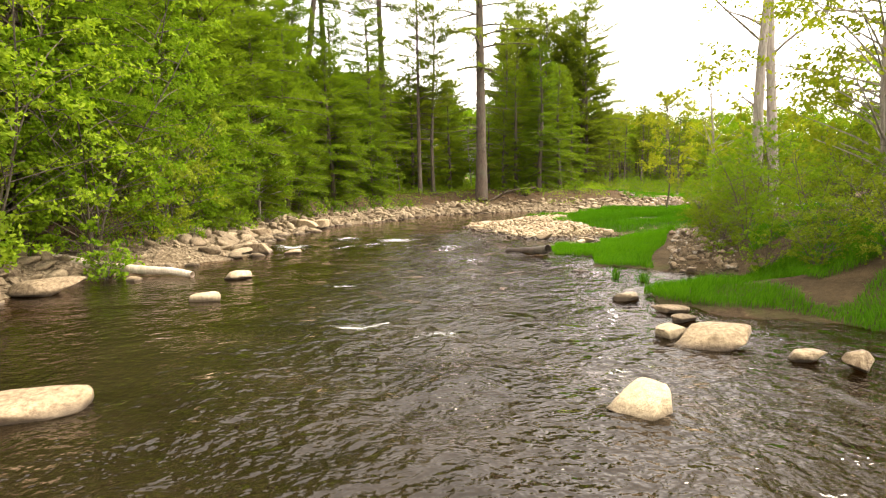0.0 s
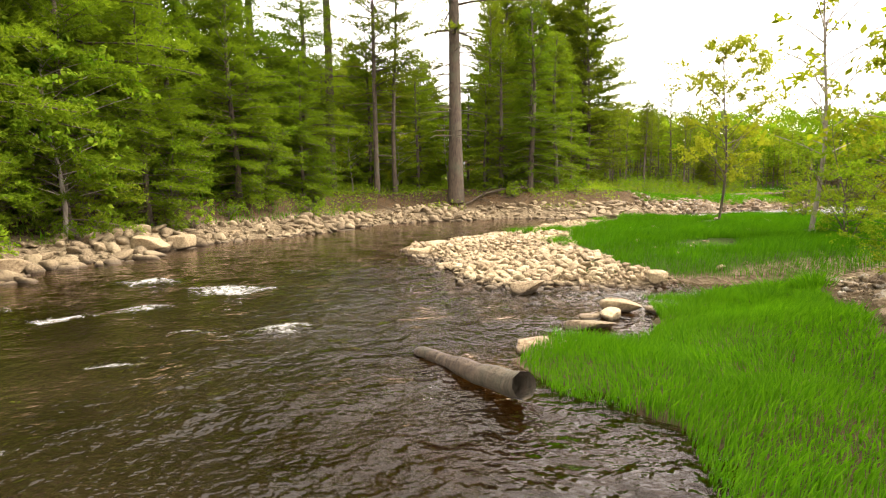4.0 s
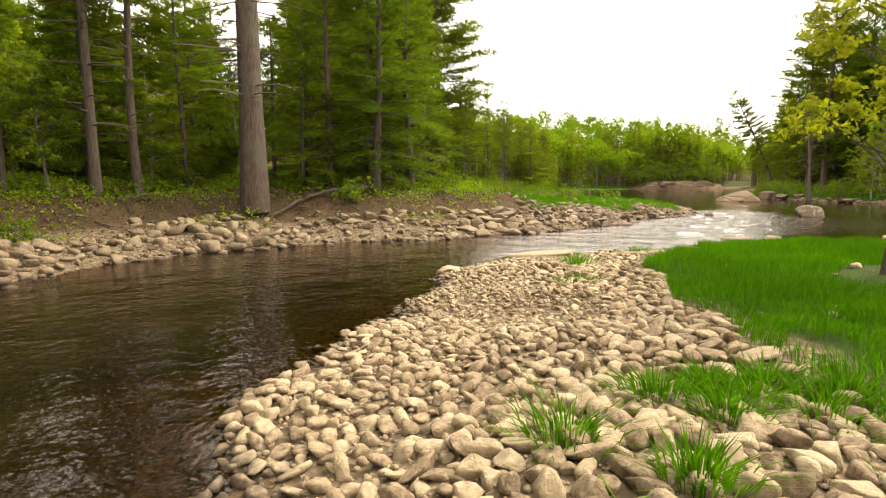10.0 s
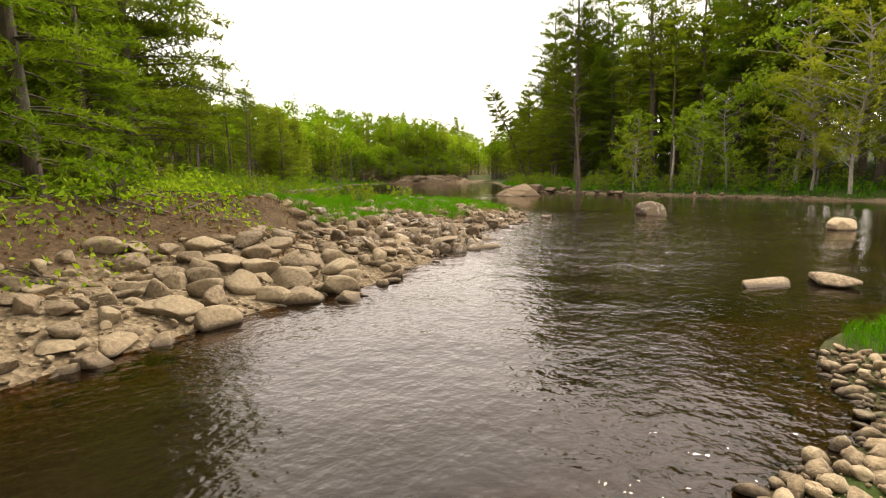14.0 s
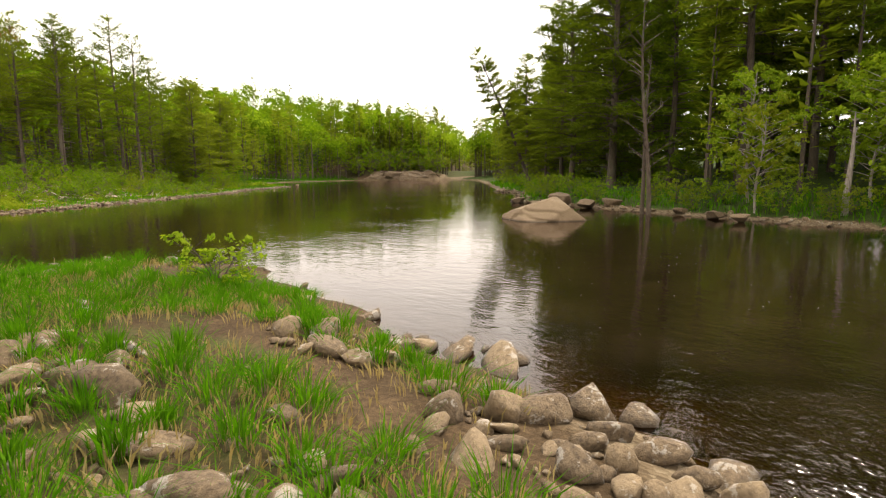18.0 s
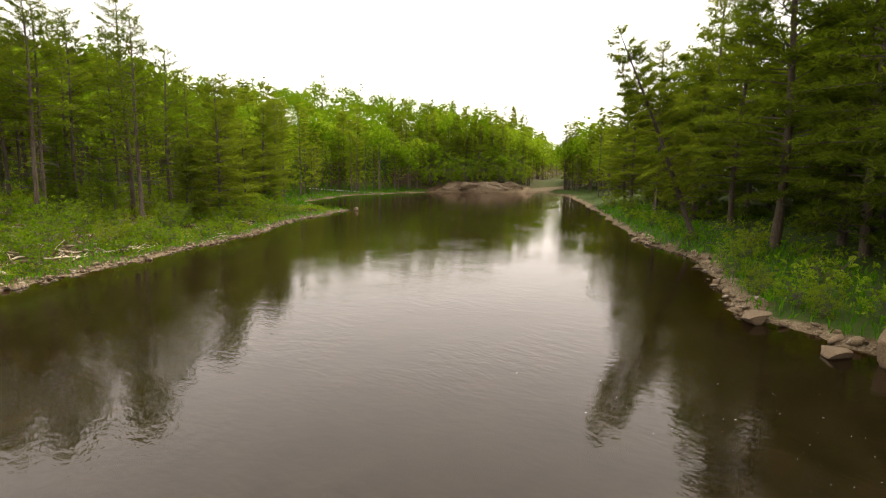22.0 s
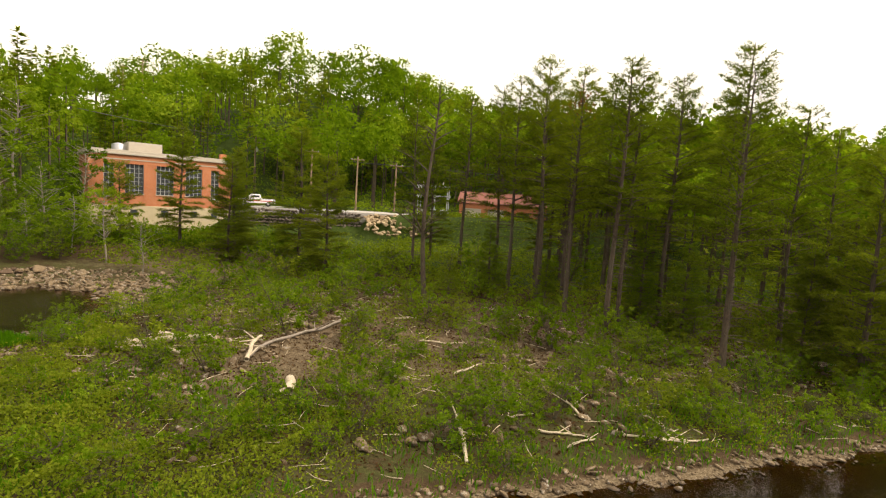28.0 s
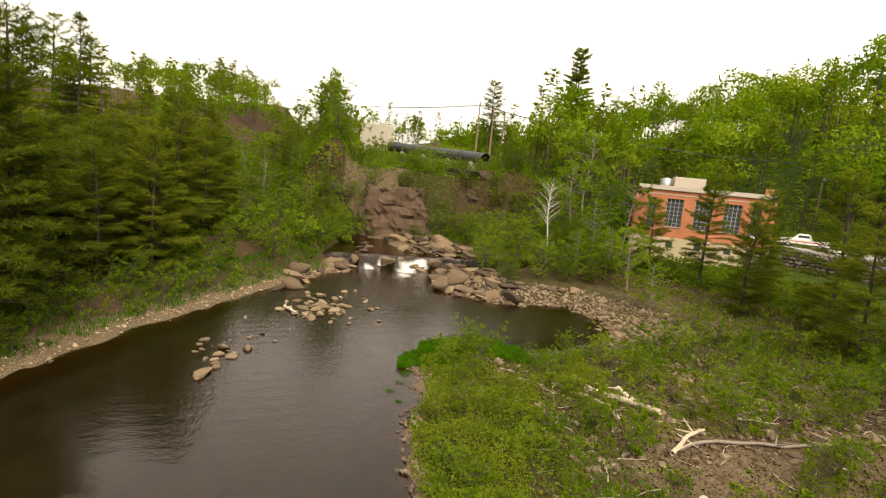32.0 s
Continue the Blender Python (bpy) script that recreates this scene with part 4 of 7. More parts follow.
# right bank, where the walk begins
OVERHANG = broadleaf(78, 8.6, 0.18, 0.15, 2.4, 11000, 0.06, M_LEAF2, M_BARKG, 1, 70)
SAPLING = broadleaf(75, 5.7, 0.075, 0.22, 1.15, 8000, 0.045, M_LEAF2, M_TWIG, 1, 52, 0.7)
plant("maple_sapling", "young maple with sparse yellow-green spring leaves", "tree", SAPLING, 9.85, 27.05)
plant("young_tree", "thin young tree with few small leaves", "tree", broadleaf(76, 6.4, 0.1, 0.3, 1.1, 420, 0.09, M_LEAF2, M_BARKG, 1, 36, 0.9), 9.6, 22.7)
plant("maple", "maple hanging bright spring leaves over the bank", "tree", OVERHANG, 7.6, 12.4, 200, 0.8)
plant("maple", "yellow-green maple leaning over the bank", "tree", OVERHANG, 8.2, 10.0, 30, 0.85)
for i, (x, y, s) in enumerate([(5.0, 12.9, 0.3), (5.5, 14.2, 0.33), (4.9, 11.3, 0.28), (4.9, 10.1, 0.32), (6.1, 16.0, 0.34), (5.7, 13.2, 0.4), (6.3, 14.8, 0.42), (6.9, 16.5, 0.42), (5.6, 11.2, 0.36), (5.3, 9.3, 0.4), (5.3, 7.2, 0.42), (7.5, 18.0, 0.4), (6.6, 10.2, 0.5), (7.4, 12.6, 0.6), (7.2, 15.0, 0.5), (8.2, 17.2, 0.5), (8.6, 10.4, 0.75), (9.4, 21.5, 0.5), (11.5, 24.2, 0.55), (13.0, 28.0, 0.45), (6.6, 7.4, 0.5), (7.8, 5.2, 0.7), (10.2, 14.0, 0.8), (12.2, 18.2, 0.8),
                               (13.5, 23.0, 0.7), (9.6, 7.6, 0.85), (14, 15.5, 0.9), (16, 26, 0.6), (10.6, 17.5, 0.7), (12.0, 12.0, 0.95), (15.5, 21, 0.8), (11.5, 21.5, 0.6), (7.5, 2, 0.8), (6.4, -1, 0.7)]):
    plant("shrub", "yellow-green riverside shrub with thin grey stems", "shrub", NEAR[(1, 1, 2)[i % 3]], x, y, 83 * i, s * 0.95, group="shrubs on the east bank")
for i, (x, y, s, v) in enumerate([(10.8, 21.6, 0.75, 2), (12.5, 17.5, 0.8, 0), (8.4, 8.6, 1.15, 2), (9.6, 12.2, 0.8, 0), (15.5, 20, 0.75, 0)]):
    plant("young_tree", "young tree with bright green spring leaves", "tree", MAPLES[v], x, y, 90 * i, s * 0.7, group="young trees on the east bank")
for x, y, t in ((9.7, 19.6, 0), (10.3, 20.3, 120)):
    plant("dead_tree", "pale dead trunk that has lost its bark", "tree", bare_tree(77 + t, 14, 0.34, M_BARKG, 8), x, y, t)

# right bank of the pool
for x, y, s, t in ((45.8, 36.2, 1.3, 40), (47.6, 34.2, 1.2, 160), (47.4, 38.6, 0.95, 250)):
    plant("maple", "tall yellow-green maple in front of the dark wood", "tree", OVERHANG, x, y, t, s, group="yellow-green maples on the east shore")
plant("dead_tree", "dead forked tree standing at the pool's edge", "tree", bare_tree(88, 11, 0.22, M_BARK, 26, 0.05), 49.8, 56.2)
plant("dead_tree", "thin dead stem beside the forked dead tree", "tree", bare_tree(86, 8, 0.2, M_BARK, 30, 0.06), 50.3, 56.6)
plant("snag", "pale broken stump of a dead tree", "tree", bare_tree(81, 4.2, 0.26, M_BARKG, 4), 50.2, 48.2)
LEANER = conifer(82, 15.5, 0.34, 0.22, 2.7, 0.55, M_PINE, M_BARK, 0.5, 0.1, 4, 1.5, 20)
plant("leaning_pine", "thin white pine leaning out over the pool", "tree", LEANER, 73.2, 77.0, 0, 1.0, tip=(-16, -17))
for i, (x, y, s, v) in enumerate([(51.5, 46.5, 0.9, 0), (50.8, 51.5, 0.75, 2), (53.5, 52.5, 0.9, 0), (50.5, 44.5, 1.0, 0), (48.6, 38.5, 1.0, 2), (52, 40, 1.2, 3), (53.5, 47.5, 0.8, 0), (46.5, 33, 1.0, 2)]):
    plant("maple", "bright spring-green broadleaf tree by the pool", "tree", MAPLES[v], x, y, 70 * i, s * 0.9, group="broadleaf trees on the east shore")
ok = lambda x, y: (inside_distance(x, y, RIGHT) > np.where(y < 58, 7.5, 4.5)) & (x - 0.9 * y < 40)
for i, p in enumerate(scatter(rng, 80, 50, 112, 24, 108, ok, 3.1)):
    d = inside_distance(np.array([p[0]]), np.array([p[1]]), RIGHT)[0]
    v = FULL[rng.integers(0, 3)] if d < 8 else (LIGHT + LIGHTH)[rng.integers(0, 5)]
    plant("white_pine", "white pine of the dark wood on the east shore", "tree", v, p[0], p[1], rng.uniform(0, 360), rng.uniform(1.1, 1.5), group="pines on the east shore")
for i, p in enumerate(scatter(rng, 34, 46, 100, 30, 102, lambda x, y: (lambda d: (d > 1.6) & (d < 5))(inside_distance(x, y, RIGHT)), 1.8)):
    plant("shrub", "low green shrub along the east shore", "shrub", SHRUBS[(1, 3, 0)[i % 3]], p[0], p[1], 50 * i, rng.uniform(0.7, 1.1), group="shrubs on the east shore")

for i, (x, y, s) in enumerate([(48.6, 46.0, 0.45), (49.6, 48.6, 0.4), (50.6, 50.6, 0.45), (51.6, 54.6, 0.4), (48.2, 43.0, 0.5), (53.2, 57.2, 0.4), (54.0, 60.6, 0.35), (56.2, 65.4, 0.4), (47.0, 40.0, 0.5), (58.6, 68.2, 0.4), (62.5, 70.5, 0.4)]):
    plant("shrub", "bright leafy bush at the foot of the east wood", "shrub", NEAR[(2, 1)[i % 2]], x, y, 67 * i, s, group="bright bushes on the east shore")

# north land: the pine grove, shrubs on the flat
plant("snag", "tall dead pine with broken bare limbs", "tree", bare_tree(85, 14.5, 0.36, M_BARK, 40), 27.0, 108.3)
for i, (x, y, s, v) in enumerate([(36, 110.6, 1, 1), (38.8, 108.9, 1.0, 3), (39.4, 110.6, 1.0, 1), (44.7, 106.0, 1.0, 0), (45.8, 114.6, 1.15, 3), (33.5, 113, 1.05, 3), (31, 115, 1, 1), (32.6, 117.5, 1, 3), (35.2, 115.5, 1.0, 1), (41.8, 114, 1.0, 3),
                                  (48.5, 112.5, 0.95, 0), (29, 118, 1, 1), (37.5, 119, 1, 3), (42, 119.5, 1, 1), (25.5, 120, 0.95, 3), (51.5, 117, 0.9, 0), (46, 121, 1.0, 1), (22, 117, 0.9, 1), (34, 123, 1, 3), (39, 125, 1, 1)]):
    plant("white_pine", "slim white pine of the grove on the stony flat", "tree", PINES[v], x, y, 57 * i, s * 1.08, group="pines of the grove")
g = np.random.default_rng(17)
at = np.array([36, 110.6, 14.9]) + g.normal(0, 1, (70, 3)) * np.array([0.45, 0.45, 0.5])
tagged(new("dead_bough", mesh_of("dead_bough", *tufts(g, at, g.normal(0, 0.6, (70, 3)), 0.3, 5, 0.8, 0.09), M_RUST)), "rust-red dead bough in the crown of a grove pine", "branch", kind="stuff")
for i, (x, y, s, v) in enumerate([(51.3, 108.4, 0.95, 0), (55.5, 113.5, 0.85, 1), (48.8, 108.8, 0.6, 1), (60, 119, 0.9, 0), (63.5, 124, 0.8, 2), (57, 122, 0.9, 2), (14.5, 115.5, 0.95, 1), (9.5, 118.5, 1.0, 0), (2.5, 117, 0.95, 1), (-0.5, 121, 0.85, 0),
                                  (-6.5, 119.5, 0.8, 2), (-12.5, 117, 0.8, 1), (20, 126, 0.8, 2)]):
    plant("white_pine", "white pine with full green branches to the ground", "tree", FULL[v], x, y, 77 * i, s, group="full pines on the north land")
for i, (x, y, s) in enumerate([(43, 111, 0.55), (40.5, 112.8, 0.5), (34.5, 111.5, 0.4), (30.2, 112.5, 0.45)]):
    plant("spruce", "small dark evergreen under the pines", "tree", HEMLOCKS[i % 3], x, y, 90 * i, s, group="small evergreens in the grove")
flat = list(enumerate(scatter(rng, 210, 9, 66, 84, 117, lambda x, y: (lambda d: (d > 1.2) & (d < 17))(inside_distance(x, y, NORTH)), 1.35)))
thicket("thicket", "leafy thicket between the stones of the flat", [(SHRUBS[i % 4], p[0], p[1], 50 * i, 0.6 + 0.1 * (i % 6)) for i, p in flat[70:160]])
for i, p in flat[:70]:
    plant("shrub", "leafy green shrub among stones and driftwood", "shrub", SHRUBS[rng.integers(0, 4)], p[0], p[1], 50 * i, rng.uniform(0.6, 1.15), group="shrubs on the north flat")
for i, p in enumerate(scatter(rng, 40, -22, 60, 104, 128, lambda x, y: inside_distance(x, y, NORTH) > 7, 2.4)):
    plant("shrub", "tall leafy green shrub at the edge of the trees", "shrub", SHRUBS[(0, 2, 1)[i % 3]], p[0], p[1], 50 * i, rng.uniform(0.9, 1.5), group="tall shrubs on the north land")

for i, (x, y, s) in enumerate([(13, 87, 0.35), (17.5, 89.5, 0.3), (22, 92, 0.32), (28, 97.5, 0.4), (32.5, 92.5, 0.3), (34, 104, 0.5), (22.5, 106, 0.6), (17, 105, 0.6), (12, 103, 0.6), (28.5, 109, 0.5), (37, 96, 0.3), (44, 102, 0.4), (47.5, 106, 0.4), (39, 99, 0.35), (40.2, 107, 0.4), (18.5, 93, 0.35)]):
    plant("sapling", "bright yellow-green young bush on the stony flat", "shrub", NEAR[(2, 1)[i % 2]], x, y, 83 * i, s, group="saplings on the north flat")
for i, (x, y, s) in enumerate([(11.6, 88.6, 0.5), (14, 92.5, 0.4), (16, 98, 0.45), (21.5, 97.4, 0.35), (27, 99.5, 0.4), (31, 95.5, 0.35), (33, 101, 0.45), (24, 103.5, 0.5), (38, 101, 0.4), (42.5, 99.5, 0.35), (46, 103.5, 0.45), (36.5, 98, 0.35), (13, 97.5, 0.4), (9.6, 96.5, 0.4),
                               (19, 101.5, 0.45), (30.5, 105, 0.5), (41, 104.5, 0.45), (50, 104.5, 0.45), (55, 109.5, 0.5), (26, 89, 0.3)]):
    plant("sapling", "young leafy sapling with bright green spring leaves", "shrub", NEAR[(2, 0, 2, 1)[i % 4]], x, y, 71 * i, s, group="saplings on the north flat")


# ---- far woods ----
def far_woods():
    g = np.random.default_rng(9)
    pine, leaf, leaf2, wood = Heap(), Heap(), Heap(), Heap()

    def one(x, y, z, h, kind):
        if kind == 0:
            n = 120
            f = g.uniform(0.12, 1, n) ** 0.85
            lean = 1 + 0.35 * np.sin(f * 23 + x)
            a, r = g.uniform(0, 6.3, n), (1 - f) ** 0.75 * h * 0.2 * lean * g.uniform(0.5, 1.1, n) + 0.1
            d = np.stack([np.cos(a), np.sin(a), np.full(n, 0.1)], 1)
            at = np.stack([x + np.cos(a) * r * 0.45, y + np.sin(a) * r * 0.45, z + f * h], 1)
            pine.add(*tufts(g, at, d, 0.075 * h + 0.12, 3, 0.55, 0.15, 0.45))
            wood.add(*tube([(x, y, z), (x, y, z + h * 0.95)], [h * 0.012, 0.03], 3))
        else:
            # a crown of lobes, each lit on its upper side
            m, n = 14, 26
            u = unit(g, m)
            u[:, 2] = np.abs(u[:, 2]) * 1.1 - 0.35
            lobe = np.array([x, y, z + h * 0.62]) + u * np.array([0.24, 0.24, 0.36]) * h * g.uniform(0.55, 1.0, m)[:, None]
            o = unit(g, m * n)
            o[:, 2] = np.abs(o[:, 2]) * 1.1 - 0.3
            at = np.repeat(lobe, n, 0) + o * (h * 0.125 * np.repeat(g.uniform(0.7, 1.25, m), n) * g.uniform(0.75, 1.08, m * n))[:, None]
            (leaf if kind == 1 else leaf2).add(*leaf_quads(g, at, h * 0.021 + 0.05, 0.3, o * 1.4))
            wood.add(*tube([(x, y, z), (x, y, z + h * 0.7)], [h * 0.013, 0.05], 3))
    fields = [(700, -150, 170, 148, 270, 0.18), (520, 66, 200, 126, 190, 0.68), (110, 27, 70, 121, 175, 0.5), (190, -34, 62, 153, 205, 0.12), (130, -200, -100, 50, 170, 0.5), (250, -190, 190, 215, 330, 0.4), (260, 190, 330, 120, 260, 0.6), (170, 138, 230, 118, 215, 0.6), (200, 84, 150, 84, 150, 0.7), (160, 110, 240, 60, 160, 0.75), (170, -140, -42, 40, 112, 0.6), (170, -130, -30, 108, 160, 0.5), (80, -110, -20, -20, 60, 0.7), (90, 55, 150, -30, 90, 0.7)]
    for n, x0, x1, y0, y1, share in fields:
        xy = np.stack([g.uniform(x0, x1, n), g.uniform(y0, y1, n)], 1)
        h, dl, dn, dr, de = lay(xy[:, 0], xy[:, 1])
        far = np.maximum(np.maximum(dl, dn), dr)
        road = (xy[:, 1] > 124) & (xy[:, 1] < np.where(xy[:, 0] > -4, 173, 153)) & (xy[:, 0] > -32) & (xy[:, 0] < 27)
        for (x, y), z, d, r in zip(xy, h, far, road):
            if d > 4 and not r and not (-26 < x < -8 and 116 < y < 146) and not (-100 < x < -38 and 84 < y < 112):
                one(x, y, z, g.uniform(7, 11.5) if x < -38 and y < 112 else g.uniform(8, 18) if x > 66 and y > 120 else g.uniform(12, 20) if y > 150 else g.uniform(9, 16), 0 if g.random() < share else (1 if g.random() < 0.68 else 2))
    for heap, mat, nm, label in ((pine, M_PINE, "far_pines", "dark pines of the far wooded hills"), (leaf, M_LEAF3, "far_broadleaf_wood", "spring-green broadleaf wood on the hillside"),
                                 (leaf2, M_LEAF, "far_light_wood", "light green young leaves on the hillside"), (wood, M_BARK, "far_trunks", "trunks of the far woods")):
        tagged(new(nm, heap.mesh(nm, mat)), label, "woods", kind="stuff")


far_woods()


# ---- stones ----
def stone_shape(seed, fine):
    """An angular, worn stone about 1 m across: (verts, faces)."""
    bm = bmesh.new()
    bmesh.ops.create_icosphere(bm, subdivisions=fine, radius=0.5)
    bm.verts.ensure_lookup_table()
    v = np.array([q.co for q in bm.verts])
    f = np.array([[q.index for q in p.verts] for p in bm.faces])
    bm.free()
    g = np.random.default_rng(seed)
    v = np.sign(v) * np.abs(v / 0.5) ** 0.8 * 0.5
    for n in unit(g, 11):
        d = v @ n
        cut = g.uniform(0.22, 0.4)
        v = v - n * np.clip(d - cut, 0, None)[:, None] * (0.8 if fine < 2 else 0.95)
    if fine > 2:            # worn edges and pitted faces
        v = np.array([Vector(q) * (1 + 0.06 * noise.fractal(Vector(q) * 2.6 + Vector((seed, 0, 0)), 1.0, 2.0, 4)) for q in v])
    v = v * g.uniform(0.8, 1.2, 3) * np.array([1.22, 1.0, 0.74]) + g.normal(0, 0.012 if fine < 3 else 0.002, v.shape)
    return v, f


FINE, COARSE = [stone_shape(i, 2) for i in range(10)], [stone_shape(i + 40, 1) for i in range(8)]
SMOOTH = [stone_shape(i, 3) for i in range(10)]
STONE_MESH = {}


def stone_part(parent, g, x, y, z, size, mat, flat=1.0):
    """One stone as an object of its own; alike stones share a mesh."""
    k = int(g.integers(0, 10))
    if (k, mat.name) not in STONE_MESH:
        STONE_MESH[k, mat.name] = mesh_of("stone", *SMOOTH[k], mat, True)
    ob = part("stone", STONE_MESH[k, mat.name], None, parent)
    ob.matrix_world = pose(x, y, z, g.normal(0, 9), g.normal(0, 9), g.uniform(0, 360)) @ Matrix.Diagonal((size, size * g.uniform(0.75, 1.1), flat * size * g.uniform(0.75, 1.1), 1))
    return ob


def place_stones(heap, g, xy, z, size, fine_over, sink=0.2):
    for (x, y), zz, s in zip(xy, z, size):
        v, f = FINE[g.integers(0, 10)] if s > fine_over else COARSE[g.integers(0, 8)]
        a = g.uniform(0, 6.3)
        c, d = np.cos(a), np.sin(a)
        w = v * np.array([s, s * g.uniform(0.75, 1.1), s * g.uniform(0.7, 1.1)])
        w = np.stack([w[:, 0] * c - w[:, 1] * d, w[:, 0] * d + w[:, 1] * c, w[:, 2] + w[:, 0] * g.normal(0, 0.25)], 1)
        heap.add(w + np.array([x, y, zz + s * (0.3 - sink)]), f)


def packed(xy, size, gap):
    """Drops the stones that would lie inside a larger one."""
    cells, keep = {}, []
    for i in np.argsort(-size):
        x, y, s = xy[i, 0], xy[i, 1], size[i]
        cx, cy = int(x // 0.4), int(y // 0.4)
        near = [q for a in (-1, 0, 1) for b in (-1, 0, 1) for q in cells.get((cx + a, cy + b), ())]
        if all((x - q[0]) ** 2 + (y - q[1]) ** 2 > (gap * (s + q[2])) ** 2 for q in near):
            cells.setdefault((cx, cy), []).append((x, y, s))
            keep.append(i)
    return np.array(keep)


def stony(name, label, rule, n, x0, x1, y0, y1, small, large, mat, seed, singles=0, focus=(0, 0), fine_over=0.17, power=3.0, zmin=-9.0, gap=0.0, grow=None):
    """A stretch of loose stones: those nearest the focus are parts, the rest is one part."""
    g = np.random.default_rng(seed)
    top = thing(name, label, "stones")
    xy = g.uniform((x0, y0), (x1, y1), (n, 2))
    h, dl, dn, dr, de = lay(xy[:, 0], xy[:, 1])
    ok = rule(xy[:, 0], xy[:, 1], h, dl, dn, dr, de)
    xy, h = xy[ok], np.maximum(h[ok], zmin)
    size = small + (large - small) * g.random(len(xy)) ** power
    if gap:
        size = size * (1 + 0.3 * ripple(xy[:, 0], xy[:, 1], 0.9, seed)) * (1 if grow is None else np.interp(xy[:, 1], *grow))
        keep = packed(xy, size, gap)
        xy, h, size = xy[keep], h[keep], size[keep]
    near = np.hypot(xy[:, 0] - focus[0], xy[:, 1] - focus[1]) - 6 * size
    order = np.argsort(near)
    for i in order[:singles]:
        stone_part(top, g, *xy[i], h[i] + size[i] * 0.12, size[i], mat)
    rest = order[singles:]
    if not len(rest):
        return
    heap = Heap()
    place_stones(heap, g, xy[rest], h[rest], size[rest], fine_over)
    tagged(part("loose_stone_cover", heap.mesh("loose_stone_cover", mat, True), None, top), kind="stuff")


def is_bar_grass(x, y):
    """Where the bar and the bank are grown over with grass."""
    edge = x - np.interp(y, (18.8, 20, 21.2, 23, 24.2, 25, 25.7, 26.3, 28, 28.8, 30.3, 31.7, 32.3), (4.9, 4.7, 4.45, 4.4, 4.9, 5.4, 5.5, 6.2, 6.9, 7.4, 9.1, 11.2, 12.4)) - 0.2 * ripple(x, y, 2.6, 21)
    return (edge > 0) & (y > 18.8) & (x > 3.4) | (y < 18.3) & (x > 2.3 + 1.1 * np.clip(y - 15.8, 0, 9))


def on_bar(x, y, h, dl, dn, dr, de):
    return (de > np.where(np.random.default_rng(2).random(len(x)) < 0.1, -0.7, -0.05)) & (y > 16.2) & (~is_bar_grass(x, y) | (np.random.default_rng(3).random(len(x)) < 0.004)) & (h > -0.35) & ((x < 9) | (de < 6))


stony("gravel_bar", "gravel bar of pale rounded river stones", on_bar, 230000, -1.2, 17, 16, 35, 0.03, 0.27, M_STONE, 31, 290, (3.2, 24.0), 0.075, 3.0, -9.0, 0.31, ((18, 21, 24, 27, 30), (0.6, 0.75, 0.85, 0.72, 0.55)))
stony("stony_shore", "shore of tumbled pale stones below the west bank", lambda x, y, h, dl, dn, dr, de: (dl > -0.4) & (dl < 1.9 + 0.8 * (x > -1)) & (x < 14.5), 40000, -9, 15, 8, 46, 0.06, 0.48, M_STONE3, 32, 240, (8, 39), 0.12, 3.8, -9.0, 0.34)
stony("stony_point", "stony point with brown lichened stones", lambda x, y, h, dl, dn, dr, de: (dl > -0.5) & (dl < 5.5) & (np.random.default_rng(8).random(len(x)) < np.where(y > 48, 0.35 * (y < 53) * (ripple(x, y, 1.6, 29) > -0.1) + 0.02, np.where(y < 44.2 + 0.25 * np.clip(x - 21, 0, 9), 1, np.where(dl < 0.9, 0.8, np.where(ripple(x, y, 1.2, 29) > 0.1, 0.9, 0.3))))), 26000, 13, 31, 40, 60, 0.06, 0.46, M_STONE2, 33, 270, (18.0, 42.8), 0.1, 3.2, -9.0, 0.34)
stony("channel_stones", "stones and mud in the small side channel", lambda x, y, h, dl, dn, dr, de: (de > -0.3) & (np.abs(x - 4.25 - 0.45 * (y - 12)) < 0.62) & (y > 11.6), 4200, 3, 8, 11.5, 18.5, 0.05, 0.2, M_STONE2, 45, 60, (4.2, 12.6), 0.14, 3.5)
stony("pool_shore_stones", "narrow stony edge of the pool", lambda x, y, h, dl, dn, dr, de: (dn > -0.3) & (dn < 1.1), 70000, 8, 76, 82, 124, 0.08, 0.34, M_STONE2, 34, 0, (0, 0), 0.25)
stony("scree", "scattered brown stones on the flat behind the pool", lambda x, y, h, dl, dn, dr, de: (dn > 3) & (dn < 19) & (ripple(x, y, 0.5, 41) > -0.1), 6500, 8, 52, 86, 112, 0.12, 0.5, M_STONE2, 35, 150, (28, 98), 0.3)
stony("cobble_beach", "brown cobble beach beside the still backwater", lambda x, y, h, dl, dn, dr, de: (dn > -0.6) & (dn < 7) & (x < 9), 7000, -14, 12, 92, 112, 0.12, 0.6, M_STONE2, 36, 60, (4, 102), 0.3)
stony("riffle_stones", "low bars of stones in the shallow river", lambda x, y, h, dl, dn, dr, de: (0.9 * np.exp(-((x - 1.3) / 4.4) ** 2 - ((y - 80.4) / 3.2) ** 2) + 0.6 * np.exp(-((x - 10.4) / 3.2) ** 2 - ((y - 74.4) / 2.2) ** 2)) > np.random.default_rng(4).random(len(x)) ** 0.5,
      9000, -8, 18, 70, 88, 0.14, 0.85, M_STONE3, 37, 60, (2, 80), 0.2, 4.0, -0.1, 0.36)
stony("far_shore_stones", "stones along the foot of the east shore", lambda x, y, h, dl, dn, dr, de: (dr > -0.4) & (dr < 0.9), 9000, 44, 76, 36, 84, 0.12, 0.55, M_STONE2, 38, 0, (0, 0), 0.3)
